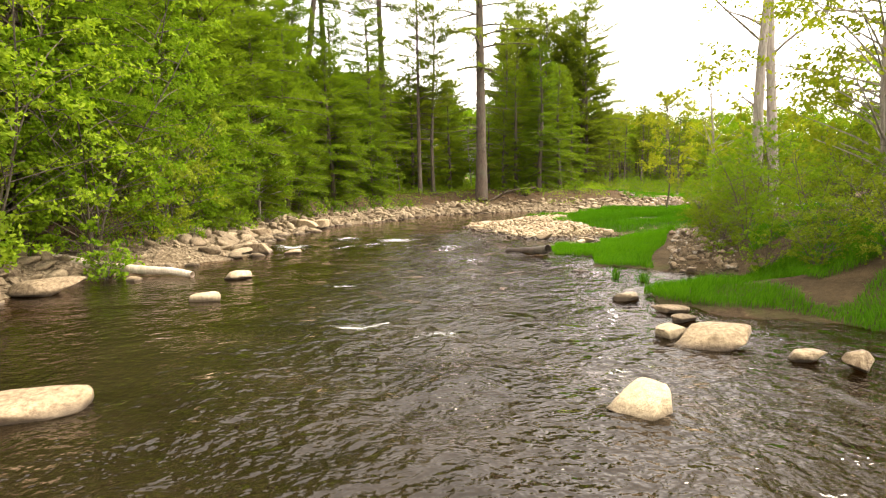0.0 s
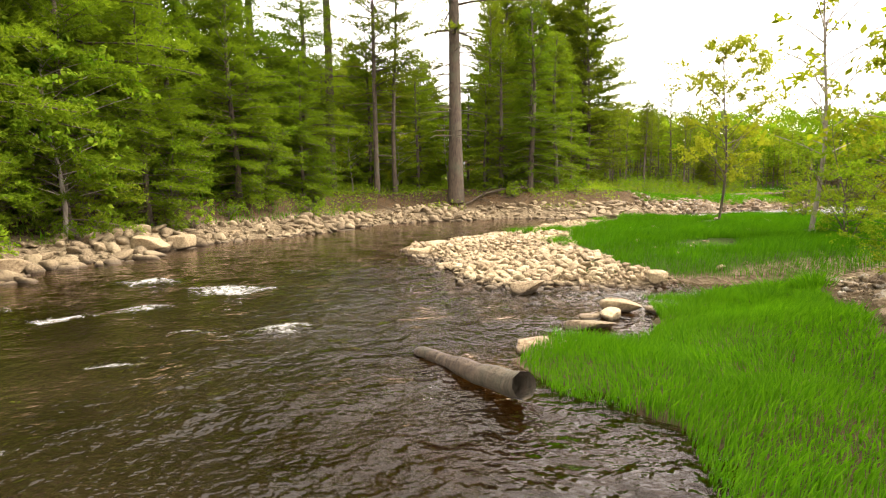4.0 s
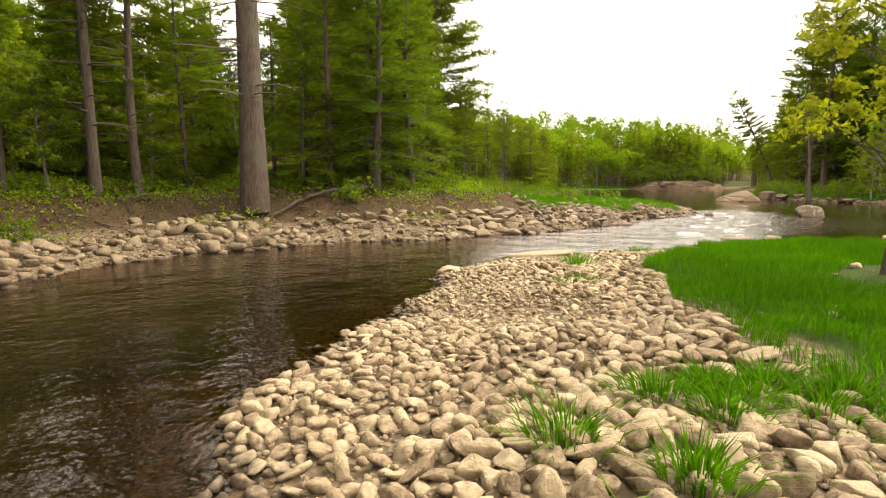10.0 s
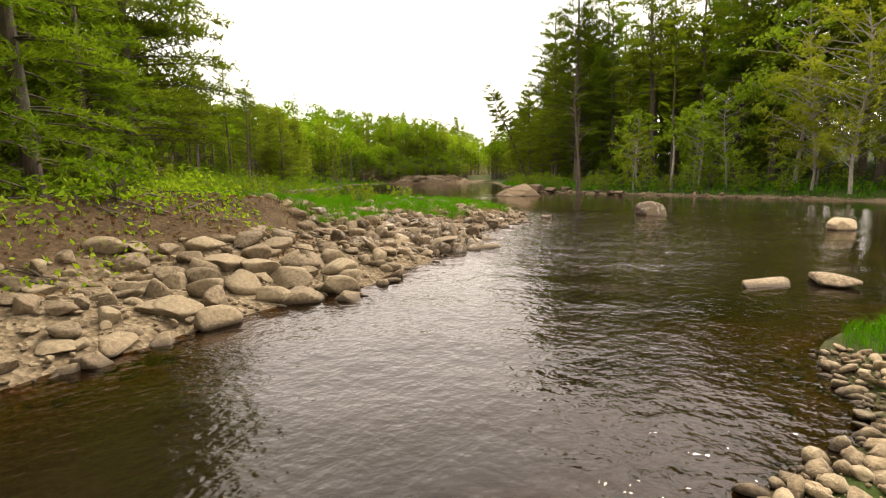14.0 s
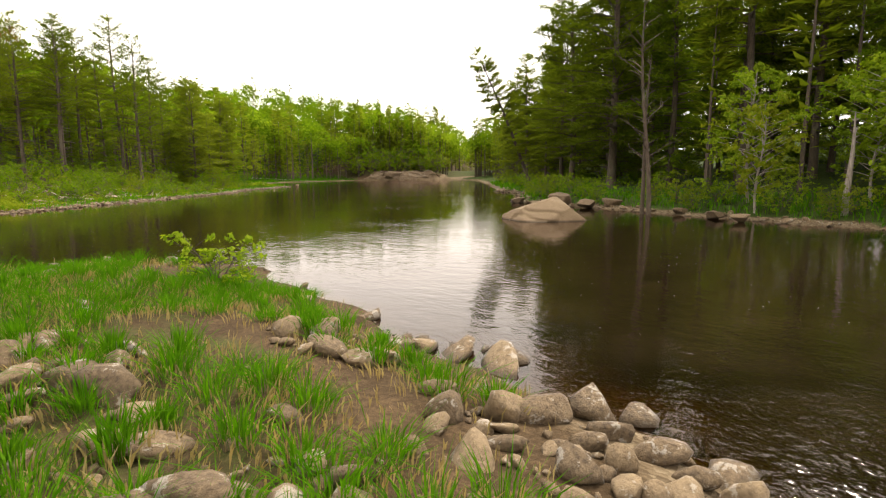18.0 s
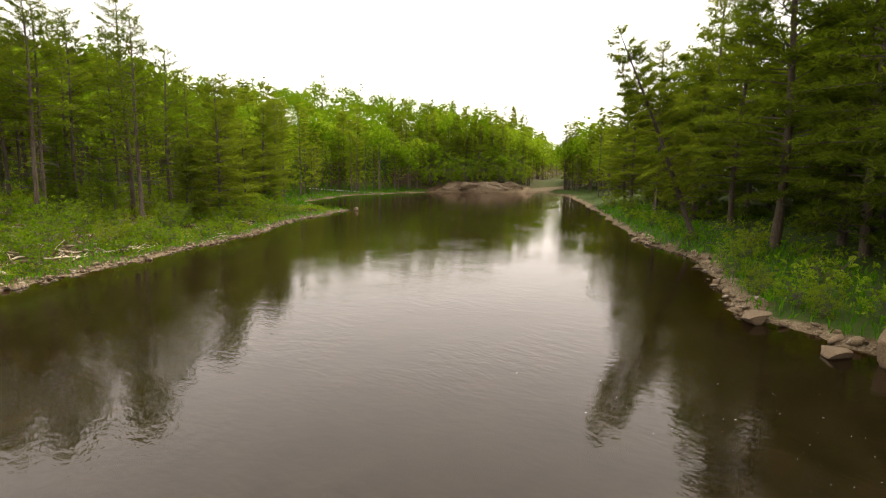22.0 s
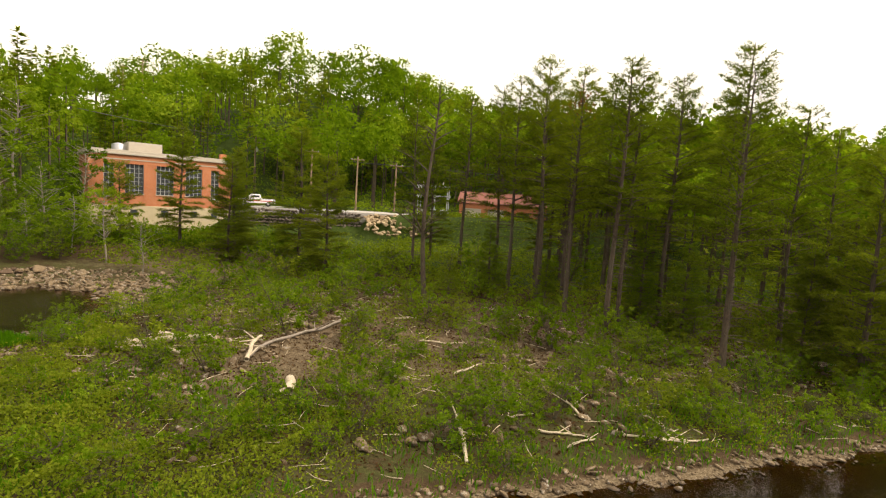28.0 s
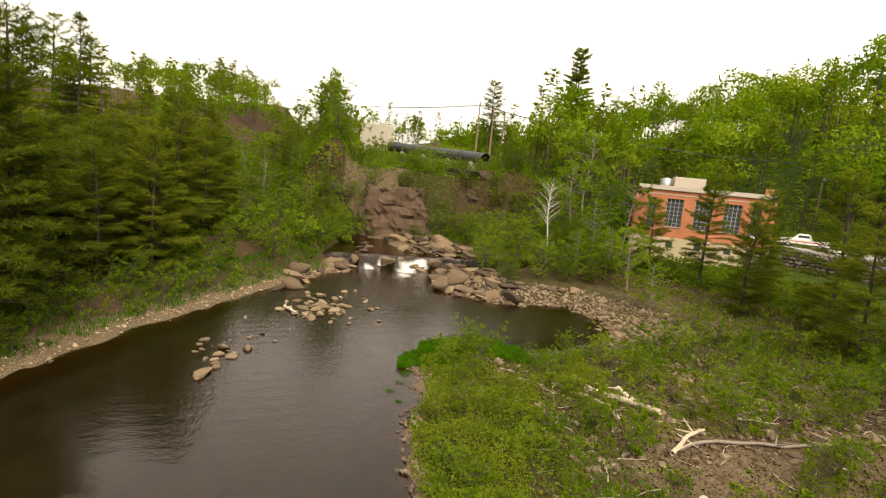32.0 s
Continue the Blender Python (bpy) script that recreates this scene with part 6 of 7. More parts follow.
def powerhouse():
    ob = thing("powerhouse", "old brick power station with tall windows on a concrete base", "building", pose(-14.4, 135.4, 0.7, 0, 0, 239.3))
    W, D, B, T = 16.8, 12.0, 4.5, 11.1
    openings = [(1.6, 2.7, 5.5, 9.6), (3.8, 5.9, 5.9, 9.7), (7.3, 9.4, 5.9, 9.7), (10.8, 12.9, 5.9, 9.7), (14.1, 15.2, 5.5, 9.6)]
    part("base_wall", box(bmesh.new(), -0.12, W + 0.12, -D, 0.12, -1.5, B, 0.03), M_BASE, ob, "stained pale concrete base")
    edges = [0.0] + [v for o in openings for v in o[:2]] + [W]
    for a, b in zip(edges[0::2], edges[1::2]):
        part("brick_pier", box(bmesh.new(), a, b, -0.45, 0.0, B, T - 1.4), M_BRICK, ob)
    part("brick_wall", box(bmesh.new(), 0, W, -0.45, 0.0, T - 1.396, T - 0.35), M_BRICK, ob)
    for a, b, z0, z1 in openings:
        part("brick_apron", box(bmesh.new(), a, b, -0.45, -0.03, B, z0), M_BRICK, ob)
        w = part("window", box(bmesh.new(), a + 0.05, b - 0.05, -0.28, -0.24, z0, z1), M_GLASS, ob)
        part("sill", box(bmesh.new(), a - 0.05, b + 0.05, -0.3, 0.08, z0, z0 + 0.1), M_TRIM, w)
        n = 2 if b - a < 1.5 else 4
        for i in range(n + 1):
            x = a + 0.05 + (b - a - 0.1) * i / n
            part("mullion", box(bmesh.new(), x - 0.035, x + 0.035, -0.238, -0.19, z0 + 0.1, z1), M_FRAME, w)
        for i in range(1, 7):
            z = z0 + (z1 - z0) * i / 7
            part("glazing_bar", box(bmesh.new(), a + 0.05, b - 0.05, -0.236, -0.2, z - 0.025, z + 0.025), M_FRAME, w)
    part("end_wall", box(bmesh.new(), 0, 0.45, -D, -0.452, B, T - 0.35), M_BRICK, ob)
    part("end_wall", box(bmesh.new(), W - 0.45, W, -D, -0.452, B, T - 0.35), M_BRICK, ob)
    part("back_wall", box(bmesh.new(), 0.452, W - 0.452, -D, -D + 0.45, B, T - 0.35), M_BRICK, ob)
    part("cornice", box(bmesh.new(), -0.25, W + 0.25, -D - 0.25, 0.25, T - 0.348, T - 0.05, 0.05), M_TRIM, ob)
    part("parapet", box(bmesh.new(), -0.1, W + 0.1, -D - 0.1, 0.1, T - 0.048, T + 0.25, 0.03), M_TRIM, ob)
    part("band_course", box(bmesh.new(), -0.04, W + 0.04, 0.003, 0.06, T - 0.95, T - 0.82), M_TRIM, ob)
    part("chimney", box(bmesh.new(), 0.3, 1.1, -2.2, -1.4, T + 0.25, T + 1.0, 0.03), M_BRICK, ob)
    part("roof_hatch", box(bmesh.new(), 8, 12, -8, -4, T + 0.25, T + 1.6, 0.05), M_TRIM, ob)
    part("vent_drum", mesh_of("vent_drum", *tube([(13, -5, T + 0.25), (13, -5, T + 1.2), (13, -5, T + 1.4)], [0.8, 0.8, 0.1], 14), M_STEEL, True), None, ob)
    for a in (1.8, 4.4, 8.0, 11.5):
        w = part("basement_window", box(bmesh.new(), a, a + 0.8, 0.123, 0.14, 3.2, 4.0), M_GLASS, ob)
        part("frame", box(bmesh.new(), a - 0.06, a + 0.86, 0.122, 0.136, 3.12, 3.2), M_TRIM, w)
    part("air_conditioner", box(bmesh.new(), 1.9, 2.4, -0.2, 0.25, 5.62, 6.0, 0.02), M_WHITE, ob)


powerhouse()
wall = thing("retaining_wall", "dark dry-stone retaining wall below the road", "wall")
g = np.random.default_rng(77)
for i in range(34):
    for j in range(9):
        k = (i + 0.5 * (j % 2)) / 34
        x, y = -12.8 + 13.5 * k, 135.6 + 10.5 * k
        stone_part(wall, g, x, y, 2.0 + j * 0.43, g.uniform(0.55, 0.75), M_DARKWALL)
for nm, lab, corners in (("road", "pale gravel road behind the retaining wall", ((-40, 141), (-12, 137.6), (2, 147.2), (28, 158), (28, 164), (-2, 156), (-16, 143), (-40, 147))),):
    bm = bmesh.new()
    rings = [[bm.verts.new((x, y, z)) for x, y in corners] for z in (3.4, 5.75)]
    bm.faces.new(rings[1])
    for k in range(len(corners)):
        m = (k + 1) % len(corners)
        bm.faces.new((rings[0][k], rings[0][m], rings[1][m], rings[1][k]))
    bmesh.ops.recalc_face_normals(bm, faces=bm.faces[:])
    tagged(part(nm, bm, M_ROAD, None), lab, "road", kind="structure")
rip = thing("riprap", "pale broken stone dumped on the bank below the road", "stones")
for _ in range(220):
    k, d = g.random(), g.random()
    stone_part(rip, g, 1 + 15 * k + 3 * d, 147 + 6 * k - 5.5 * d, 5.6 - 2.6 * d, g.uniform(0.5, 1.0), M_STONE)


def truck(x, y, z, turn):
    ob = thing("pickup_truck", "white pickup truck with a red stripe parked on the road", "truck", pose(x, y, z, 0, 0, turn))
    bm = bmesh.new()
    prof = [(-2.7, 0.45), (2.65, 0.45), (2.7, 0.95), (1.35, 1.08), (0.75, 1.72), (-0.55, 1.75), (-0.75, 1.1), (-2.7, 1.08)]
    rings = [[bm.verts.new((px, side * (0.95 if pz < 1.2 else 0.75), pz)) for px, pz in prof] for side in (-1, 1)]
    bm.faces.new(rings[0][::-1]), bm.faces.new(rings[1])
    for i in range(len(prof)):
        j = (i + 1) % len(prof)
        bm.faces.new((rings[0][i], rings[0][j], rings[1][j], rings[1][i]))
    bmesh.ops.recalc_face_normals(bm, faces=bm.faces[:])
    bmesh.ops.bevel(bm, geom=bm.edges[:], offset=0.05, segments=1, affect="EDGES")
    part("body", bm, M_WHITE, ob)
    for s in (-1, 1):
        part("side_window", box(bmesh.new(), -0.45, 0.75, s * 0.875 - 0.02, s * 0.875 + 0.02, 1.16, 1.58), M_GLASS, ob)
        part("stripe", box(bmesh.new(), -2.6, 2.5, s * 0.953 - 0.006, s * 0.953 + 0.006, 0.72, 0.84), M_RED, ob)
        for px in (-1.7, 1.75):
            w = part("wheel", mesh_of("wheel", *tube([(px, s * 0.72, 0.36), (px, s * 0.74, 0.36), (px, s * 0.94, 0.36), (px, s * 0.97, 0.36)], [0.2, 0.36, 0.36, 0.2], 16), M_TYRE, True), None, ob)
            part("rim", mesh_of("rim", *tube([(px, s * 0.94, 0.36), (px, s * 0.985, 0.36)], [0.2, 0.02], 10), M_STEEL, True), None, w)
    part("bed_floor", box(bmesh.new(), -2.6, -0.85, -0.8, 0.8, 1.09, 1.11), M_TYRE, ob)
    part("windscreen", box(bmesh.new(), 1.02, 1.06, -0.68, 0.68, 1.15, 1.5), M_GLASS, ob)
    part("bumper", box(bmesh.new(), 2.66, 2.78, -0.9, 0.9, 0.5, 0.68, 0.02), M_STEEL, ob)


truck(-14.4, 140.6, 5.76, 222)


def shed():
    ob = thing("red_shed", "low red brick building with white doors beyond the pines", "building", pose(10, 163, 4.6, 0, 0, 12))
    part("wall", box(bmesh.new(), 0, 15, 0, 7, -1, 3.6), M_BRICK, ob)
    bm = bmesh.new()
    f = [bm.verts.new(p) for p in ((-0.4, -0.5, 3.6), (15.4, -0.5, 3.6), (15.4, 7.5, 3.6), (-0.4, 7.5, 3.6), (-0.4, 3.5, 5.6), (15.4, 3.5, 5.6))]
    for idx in ((0, 1, 5, 4), (2, 3, 4, 5), (0, 4, 3), (1, 2, 5), (3, 2, 1, 0)):
        bm.faces.new([f[i] for i in idx])
    part("roof", bm, plain("faded_red_roof", (0.16, 0.06, 0.045), (0.27, 0.11, 0.08), 1.0, 0.8), ob)
    for a in (1.0, 5.0):
        part("door", box(bmesh.new(), a, a + 2.8, -0.06, -0.005, -0.2, 2.7, 0.01), M_TRIM, ob, "pale garage door")
    part("window", box(bmesh.new(), 10, 12, -0.05, -0.005, 1.2, 2.4), M_GLASS, ob)


shed()


def substation():
    ob = thing("substation", "small fenced steel substation with frames and insulators", "substation", pose(3.5, 160, 4.8, 0, 0, 15))
    for x in (0, 2.5, 5):
        for y in (0, 3):
            part("post", box(bmesh.new(), x - 0.09, x + 0.09, y - 0.09, y + 0.09, -0.5, 6.0), M_STEEL, ob)
    for z in (4.2, 5.9):
        for y in (0, 3):
            part("beam", box(bmesh.new(), -0.3, 5.3, y - 0.07, y + 0.07, z - 0.1, z + 0.1), M_STEEL, ob)
    for x in (0.8, 2.5, 4.2):
        part("transformer", box(bmesh.new(), x - 0.5, x + 0.5, 1.0, 2.0, -0.3, 1.9, 0.06), M_STEEL, ob)
        part("insulator", mesh_of("insulator", *tube([(x, 0, 6.0), (x, 0, 6.3), (x, 0, 6.6)], [0.06, 0.14, 0.06], 8), M_TRIM, True), None, ob)


substation()
crag("rock_bluff", 126.5, 150.4, 0.5, 23, 4, 3.0, -40, 22, "low grey rock bluff at the pool's far end", M_STONE2)
for i in range(18):
    k = i / 17
    plant("bush", "dark green bush on top of the rock bluff", "shrub", SHRUBS[(2, 0)[i % 2]], 117.5 + 20 * k, 157.8 - 14 * k + 2.2 * (i % 3), 57 * i, 2.0 + 0.5 * (i % 3), group="bushes on the bluff")
    plant("white_pine", "dark pine behind the rock bluff", "tree", LIGHT[i % 3], 121 + 22 * k, 165 - 13 * k + 3 * (i % 2), 31 * i, 0.55 + 0.1 * (i % 4), group="pines behind the bluff")
# landing path at the pool's far end
bm = bmesh.new()
vs = [bm.verts.new((x, y, float(height(x, y)[0]) + 0.06)) for x, y in ((100, 152), (102, 152.6), (96.4, 157.4), (88.6, 162.8), (87.8, 161.6), (95.4, 156.4))]
bm.faces.new(vs)
tagged(part("boat_landing", bm, M_ROAD, None), "pale gravel landing running down to the water", "path", kind="structure")


# ---- logs and driftwood ----
def log(points, r0, r1, label, mat=M_DRIFT, roots=0, seed=0, lying=True):
    """A fallen stem with broken stubs."""
    g2 = np.random.default_rng(seed)
    p = np.array(points, float)
    k = np.linspace(0, 1, 9)
    t = np.linspace(0, 1, len(p))
    line = np.stack([np.interp(k, t, p[:, i]) for i in range(3)], 1) + g2.normal(0, 0.02, (9, 3))
    if lying:
        line[:, 2] += np.maximum(height(line[:, 0], line[:, 1]), 0)
    hp = Heap()
    hp.add(*tube(line, np.linspace(r0, r1, 9) * g2.uniform(0.92, 1.08, 9), 9))
    for _ in range(roots):
        q, a, ln = g2.choice([0.02, 0.05, 0.4, 0.7]), g2.uniform(0, 6.3), g2.uniform(0.3, 0.9)
        root = on_line(line, np.array([q]))[0]
        kk = np.linspace(0, 1, 4)
        hp.add(*tube(root + np.stack([np.cos(a) * ln * kk, np.sin(a) * ln * kk, ln * kk * g2.uniform(-0.1, 0.8)], 1), r0 * 0.45 * (1 - 0.8 * kk) + 0.006, 5))
    return tagged(new("log", hp.mesh("log", mat, True)), label, "log")


log([(-9.6, 14.0, 0.42), (-7, 13.1, 0.2), (-4.9, 12.65, 0.06)], 0.13, 0.06, "long pale fallen log along the stony shore", M_DRIFT, 2, 1, False)
log([(1.3, 16.1, -0.02), (1.7, 15.4, 0.06), (2.1, 14.7, 0.12)], 0.05, 0.1, "dark wet log sticking out from the grass", M_BARK, 0, 2)
log([(18.0, 95.6, 0.25), (19.2, 95.4, 0.3), (20.6, 95.2, 0.3)], 0.14, 0.1, "bleached driftwood log on the flat", M_DRIFT, 1, 3)
log([(17.8, 93.8, 0.2), (19.4, 94.4, 0.35), (21.4, 95.8, 0.3)], 0.2, 0.13, "thick bleached driftwood log", M_DRIFT, 3, 4)
log([(18.6, 93.0, 0.15), (20.2, 93.8, 0.2), (21.8, 93.4, 0.25)], 0.12, 0.1, "bleached driftwood log with broken roots", M_DRIFT, 5, 5)
log([(24.4, 94.6, 0.2), (24.2, 96.2, 0.2), (25.0, 98.4, 0.12), (25.6, 101, 0.1)], 0.08, 0.06, "long grey fallen trunk with a bleached root plate", M_BARKG, 2, 6)
log([(24.8, 94.0, 0.3), (24.1, 95.2, 0.5), (23.6, 96.4, 0.4)], 0.1, 0.06, "white forked driftwood root", M_DRIFT, 6, 7)
log([(27.6, 93.4, 0.2), (28.3, 92.3, 0.25)], 0.2, 0.19, "short bleached log end", M_DRIFT, 1, 8)
log([(34.6, 94.0, 0.1), (35.2, 92.8, 0.15), (35.9, 91.2, 0.12)], 0.09, 0.06, "bleached driftwood branch on the bank", M_DRIFT, 3, 9)
for i, (x, y, a, ln) in enumerate([(37.5, 94.5, 0.4, 1.8), (38.6, 94.0, 0.9, 1.4), (40.4, 96.0, 0.2, 2.2), (41.6, 96.3, 0.5, 2.0), (36.2, 95, 0.8, 1.2), (33, 98, 1.2, 2), (30, 101, 0.4, 2.4), (27.5, 103, 0.7, 1.6), (38.9, 96.6, 2.2, 1.5), (42.4, 97.2, 2.6, 1.6), (31, 96, 2.0, 1.2), (22, 99.5, 1, 1.8), (36, 106, 0.1, 3), (33.5, 107, 2.7, 2.6)]):
    log([(x, y, 0.08), (x + ln * math.cos(a), y + ln * math.sin(a), 0.12)], 0.05, 0.025, "thin bleached driftwood stick", M_DRIFT, 2, 20 + i)
log([(6.5, 42.0, 0.25), (4.6, 41.4, 0.2), (2.8, 40.2, 0.15)], 0.07, 0.04, "reddish fallen branch under the pines", M_BARK, 4, 41)
log([(1.5, 77.2, 0.15), (3.4, 78.2, 0.15)], 0.12, 0.08, "driftwood log stranded on the stones", M_DRIFT, 1, 42)


# ---- grass and herbs ----
def blades(g, xy, tall, wide, lean=0.5, clump=None):
    """Arching blades; neighbours lean alike, and those of a clump lean outwards from its middle."""
    n = len(xy)
    x, y = xy[:, 0], xy[:, 1]
    z = np.maximum(height(x, y), -0.06) - 0.02
    a = g.uniform(0, 6.3, n)
    b = 2.4 * ripple(x, y, 2.6, 101) + g.normal(0, 0.9, n)
    hh = tall * g.uniform(0.5, 1.15, n) * (1 + 0.32 * np.clip(ripple(x, y, 4.2, 102), -1.4, 1.4))
    root = np.stack([x, y, z], 1)
    side = np.stack([np.cos(a), np.sin(a), 0 * a], 1) * (wide * g.uniform(0.7, 1.3, n))[:, None]
    off = np.stack([np.cos(b), np.sin(b), 0 * b], 1) * (hh * lean * g.uniform(0.1, 1.2, n))[:, None]
    if clump is not None:
        d = xy - clump
        off = np.concatenate([d, np.zeros((n, 1))], 1) * (1.3 * g.uniform(0.5, 1.5, n))[:, None] + off * 0.5
    mid = root + off * 0.3 + np.array([0, 0, 1]) * (hh * 0.62)[:, None]
    tip = root + off + np.array([0, 0, 1]) * (hh * 0.95)[:, None]
    v = np.stack([root - side * 0.5, root + side * 0.5, mid + side, mid - side, tip], 1).reshape(-1, 3)
    i = np.arange(n)[:, None] * 5
    return v, np.concatenate([i + np.array([[0, 2, 3]]), i + np.array([[3, 2, 4]])])


def grass(name, label, g, xy, tall, wide, mat=M_GRASS, clump=None):
    v, f = blades(g, xy, tall, wide, 0.5, clump)
    tagged(new(name, mesh_of(name, v, f, mat)), label, "grass", kind="stuff")


def lawn(seed, n, x0, x1, y0, y1, rule):
    g = np.random.default_rng(seed)
    xy = g.uniform((x0, y0), (x1, y1), (n, 2))
    return g, xy[rule(xy[:, 0], xy[:, 1], *lay(xy[:, 0], xy[:, 1]))]


def bank_grass_here(x, y, de):
    """A wedge of grass in front of the muddy side channel, and patches on the bank behind."""
    patch = 0.6 * ripple(x, y, 1.5, 6) + 0.4 * ripple(x, y, 4.0, 27)
    wedge = (y > 11.9) & (x < 3.4 + 0.45 * (y - 12) + 0.12 * patch)
    low = (y < 11.3) & (y > 8.4 - 0.5 * patch) & (x < 6.5) & (patch > -0.5)
    back = (x > 5.1 + 0.45 * (y - 12)) & (x < 7.6 + 0.45 * (y - 12)) & (patch > 0.1) | (y < 9.2) & (x > 3.9) & (x < 7) & (patch > -0.45)
    return wedge | low | back


g, xy = lawn(1, 330000, 2.4, 18, 19, 33.4, lambda x, y, h, dl, dn, dr, de: is_bar_grass(x, y) & (de > 0.1) & (h > 0.04) & ((x < 12.5) | (y > 24)) & (ripple(x, y, 1.5, 5) > -1.2))
grass("bar_grass", "thick bright green grass on the gravel bar", g, xy, 0.2, 0.004)
g, xy = lawn(2, 300000, 2, 8.5, 5, 18.4, lambda x, y, h, dl, dn, dr, de: (de > 0.04) & (x > 2.0) & bank_grass_here(x, y, de))
grass("bank_grass", "bright green grass at the river's edge", g, xy, 0.15, 0.0036)
g = np.random.default_rng(3)
# tussocks stand in clumps
c = np.array(scatter(g, 640, 13, 29.5, 42.6, 58, lambda x, y: (lambda d: (d > np.where(x < 17.5, 2.0, 1.0) + 0.5 * ripple(x, y, 1.3, 30)) & (d < 9) & (ripple(x, y, 1.2, 29) < 0.3))(inside_distance(x, y, LEFT)), 0.42))
c2 = np.array([(3.5, 24.95), (4.4, 24.8), (4.75, 24.9), (4.9, 24.6), (5.2, 24.7), (3.7, 24.3), (4.2, 22.9), (4.0, 22.7), (4.3, 22.4), (4.6, 25.1), (5.0, 25.0), (4.3, 25.2), (7.1, 30.1), (8.6, 32.5), (6.4, 29), (9.4, 31.3), (11.0, 32.2), (13.5, 32.6), (5.0, 17.9), (5.5, 17.6), (5.2, 17.2), (5.9, 17.4),
               (27.6, 55.2), (27.9, 54.4), (28.1, 55.8), (27.2, 54.8), (27.0, 55.6), (28.4, 56.5), (27.6, 56.2), (26.7, 54.2), (27.4, 53.6), (28.0, 53.6), (26.4, 55.0), (15.4, 84.2), (16.4, 83.5), (17.7, 83.8), (14.2, 84.6)])
for cc, nm, n, spread, tall in ((c, "tussock_grass", 150, 0.085, 0.28), (c2, "grass_clump", 220, 0.085, 0.2), (np.array([(2.62, 11.65), (2.95, 11.3)]), "water_grass", 90, 0.035, 0.2)):
    big = np.repeat(g.uniform(0.6, 1.35, len(cc)), n)
    mids = np.repeat(cc, n, 0)
    xy = mids + g.normal(0, spread, (len(cc) * n, 2)) * big[:, None]
    grass(nm, "clumps of long green grass among the stones", g, xy, tall, 0.0055, M_GRASS, mids)
xy = np.repeat(c, 80, 0) + g.normal(0, 0.3, (len(c) * 80, 2))
grass("dry_grass", "dry straw at the foot of the tussocks", g, xy, 0.16, 0.008, M_DRYGRASS)
g, xy = lawn(4, 90000, -9, 30, 12, 62, lambda x, y, h, dl, dn, dr, de: (dl > 1.7) & (dl < 9) & ((y < 37) & (x < 0) & (dl < 4.2) & (ripple(x, y, 0.6, 7) > -0.6) | (x > 9) & (y > 40) & (dl > 6) & (ripple(x, y, 0.7, 8) > -0.2)))
grass("shore_grass", "fresh green grass along the west bank", g, xy, 0.26, 0.012)
g, xy = lawn(5, 60000, 44, 100, 30, 104, lambda x, y, h, dl, dn, dr, de: (dr > 0.5) & (dr < 6))
grass("east_shore_grass", "fresh green grass on the shore below the wood", g, xy, 0.45, 0.035)
g, xy = lawn(6, 60000, 8, 70, 82, 118, lambda x, y, h, dl, dn, dr, de: (dn > 0.4) & (dn < 9) & ((dn < 2) | (ripple(x, y, 0.6, 9) > 0.35)))
grass("flat_grass", "rough green grass behind the pool's edge", g, xy, 0.35, 0.025)
g, xy = lawn(7, 22000, 66, 125, 118, 172, lambda x, y, h, dl, dn, dr, de: (dn > 0.4) & (dn < 16) & (x < 116))
grass("far_grass", "grassy slope at the pool's far end", g, xy, 0.5, 0.06)


def herbs(name, label, seed, n, x0, x1, y0, y1, rule, size, tall, mat):
    g, xy = lawn(seed, n, x0, x1, y0, y1, rule)
    z = height(xy[:, 0], xy[:, 1])
    bush = np.clip(ripple(xy[:, 0], xy[:, 1], 1.6, seed + 60) * 0.6 + 0.5, 0.05, 1.3)
    at = np.stack([xy[:, 0], xy[:, 1], z + bush * tall * g.uniform(0.05, 1, len(xy))], 1)
    tagged(new(name, mesh_of(name, *leaf_quads(g, at, size, 0.8), mat)), label, "undergrowth", kind="stuff")


herbs("flat_herbs", "low leafy undergrowth on the stony flat", 11, 230000, 8, 68, 83, 122, lambda x, y, h, dl, dn, dr, de: (dn > 1.0) & (dn < 24) & (ripple(x, y, 0.9, 15) > -0.1), 0.06, 0.55, M_SHRUB)
herbs("shore_thicket", "dense low green thicket along the pool's north shore", 21, 110000, 8, 34, 83, 96, lambda x, y, h, dl, dn, dr, de: (dn > 0.5) & (dn < 6.5) & (x < 31) & (ripple(x, y, 0.5, 23) > -0.7), 0.06, 0.75, M_SHRUB)
herbs("flat_seedlings", "bright green seedlings on the stony flat", 12, 26000, 8, 68, 83, 122, lambda x, y, h, dl, dn, dr, de: (dn > 1.0) & (dn < 24) & (ripple(x, y, 0.7, 16) > 0.45), 0.08, 0.9, M_LEAF)
g, xy = lawn(9, 40000, -16, 18, 60, 84, lambda x, y, h, dl, dn, dr, de: (dl > 1.0) & (dl < 6) & (ripple(x, y, 0.6, 12) > -0.3))
grass("back_shore_grass", "green grass behind the sandy shore", g, xy, 0.4, 0.03)
for i, p in enumerate(scatter(np.random.default_rng(93), 26, -8, 18, 60, 76, lambda x, y: (lambda d: (d > 1.4) & (d < 6))(inside_distance(x, y, LEFT)), 1.6)):
    plant("shrub", "green shrub on the sandy shore", "shrub", SHRUBS[(0, 1, 2)[i % 3]], p[0], p[1], 57 * i, 0.7 + 0.2 * (i % 3), group="shrubs on the sandy shore")
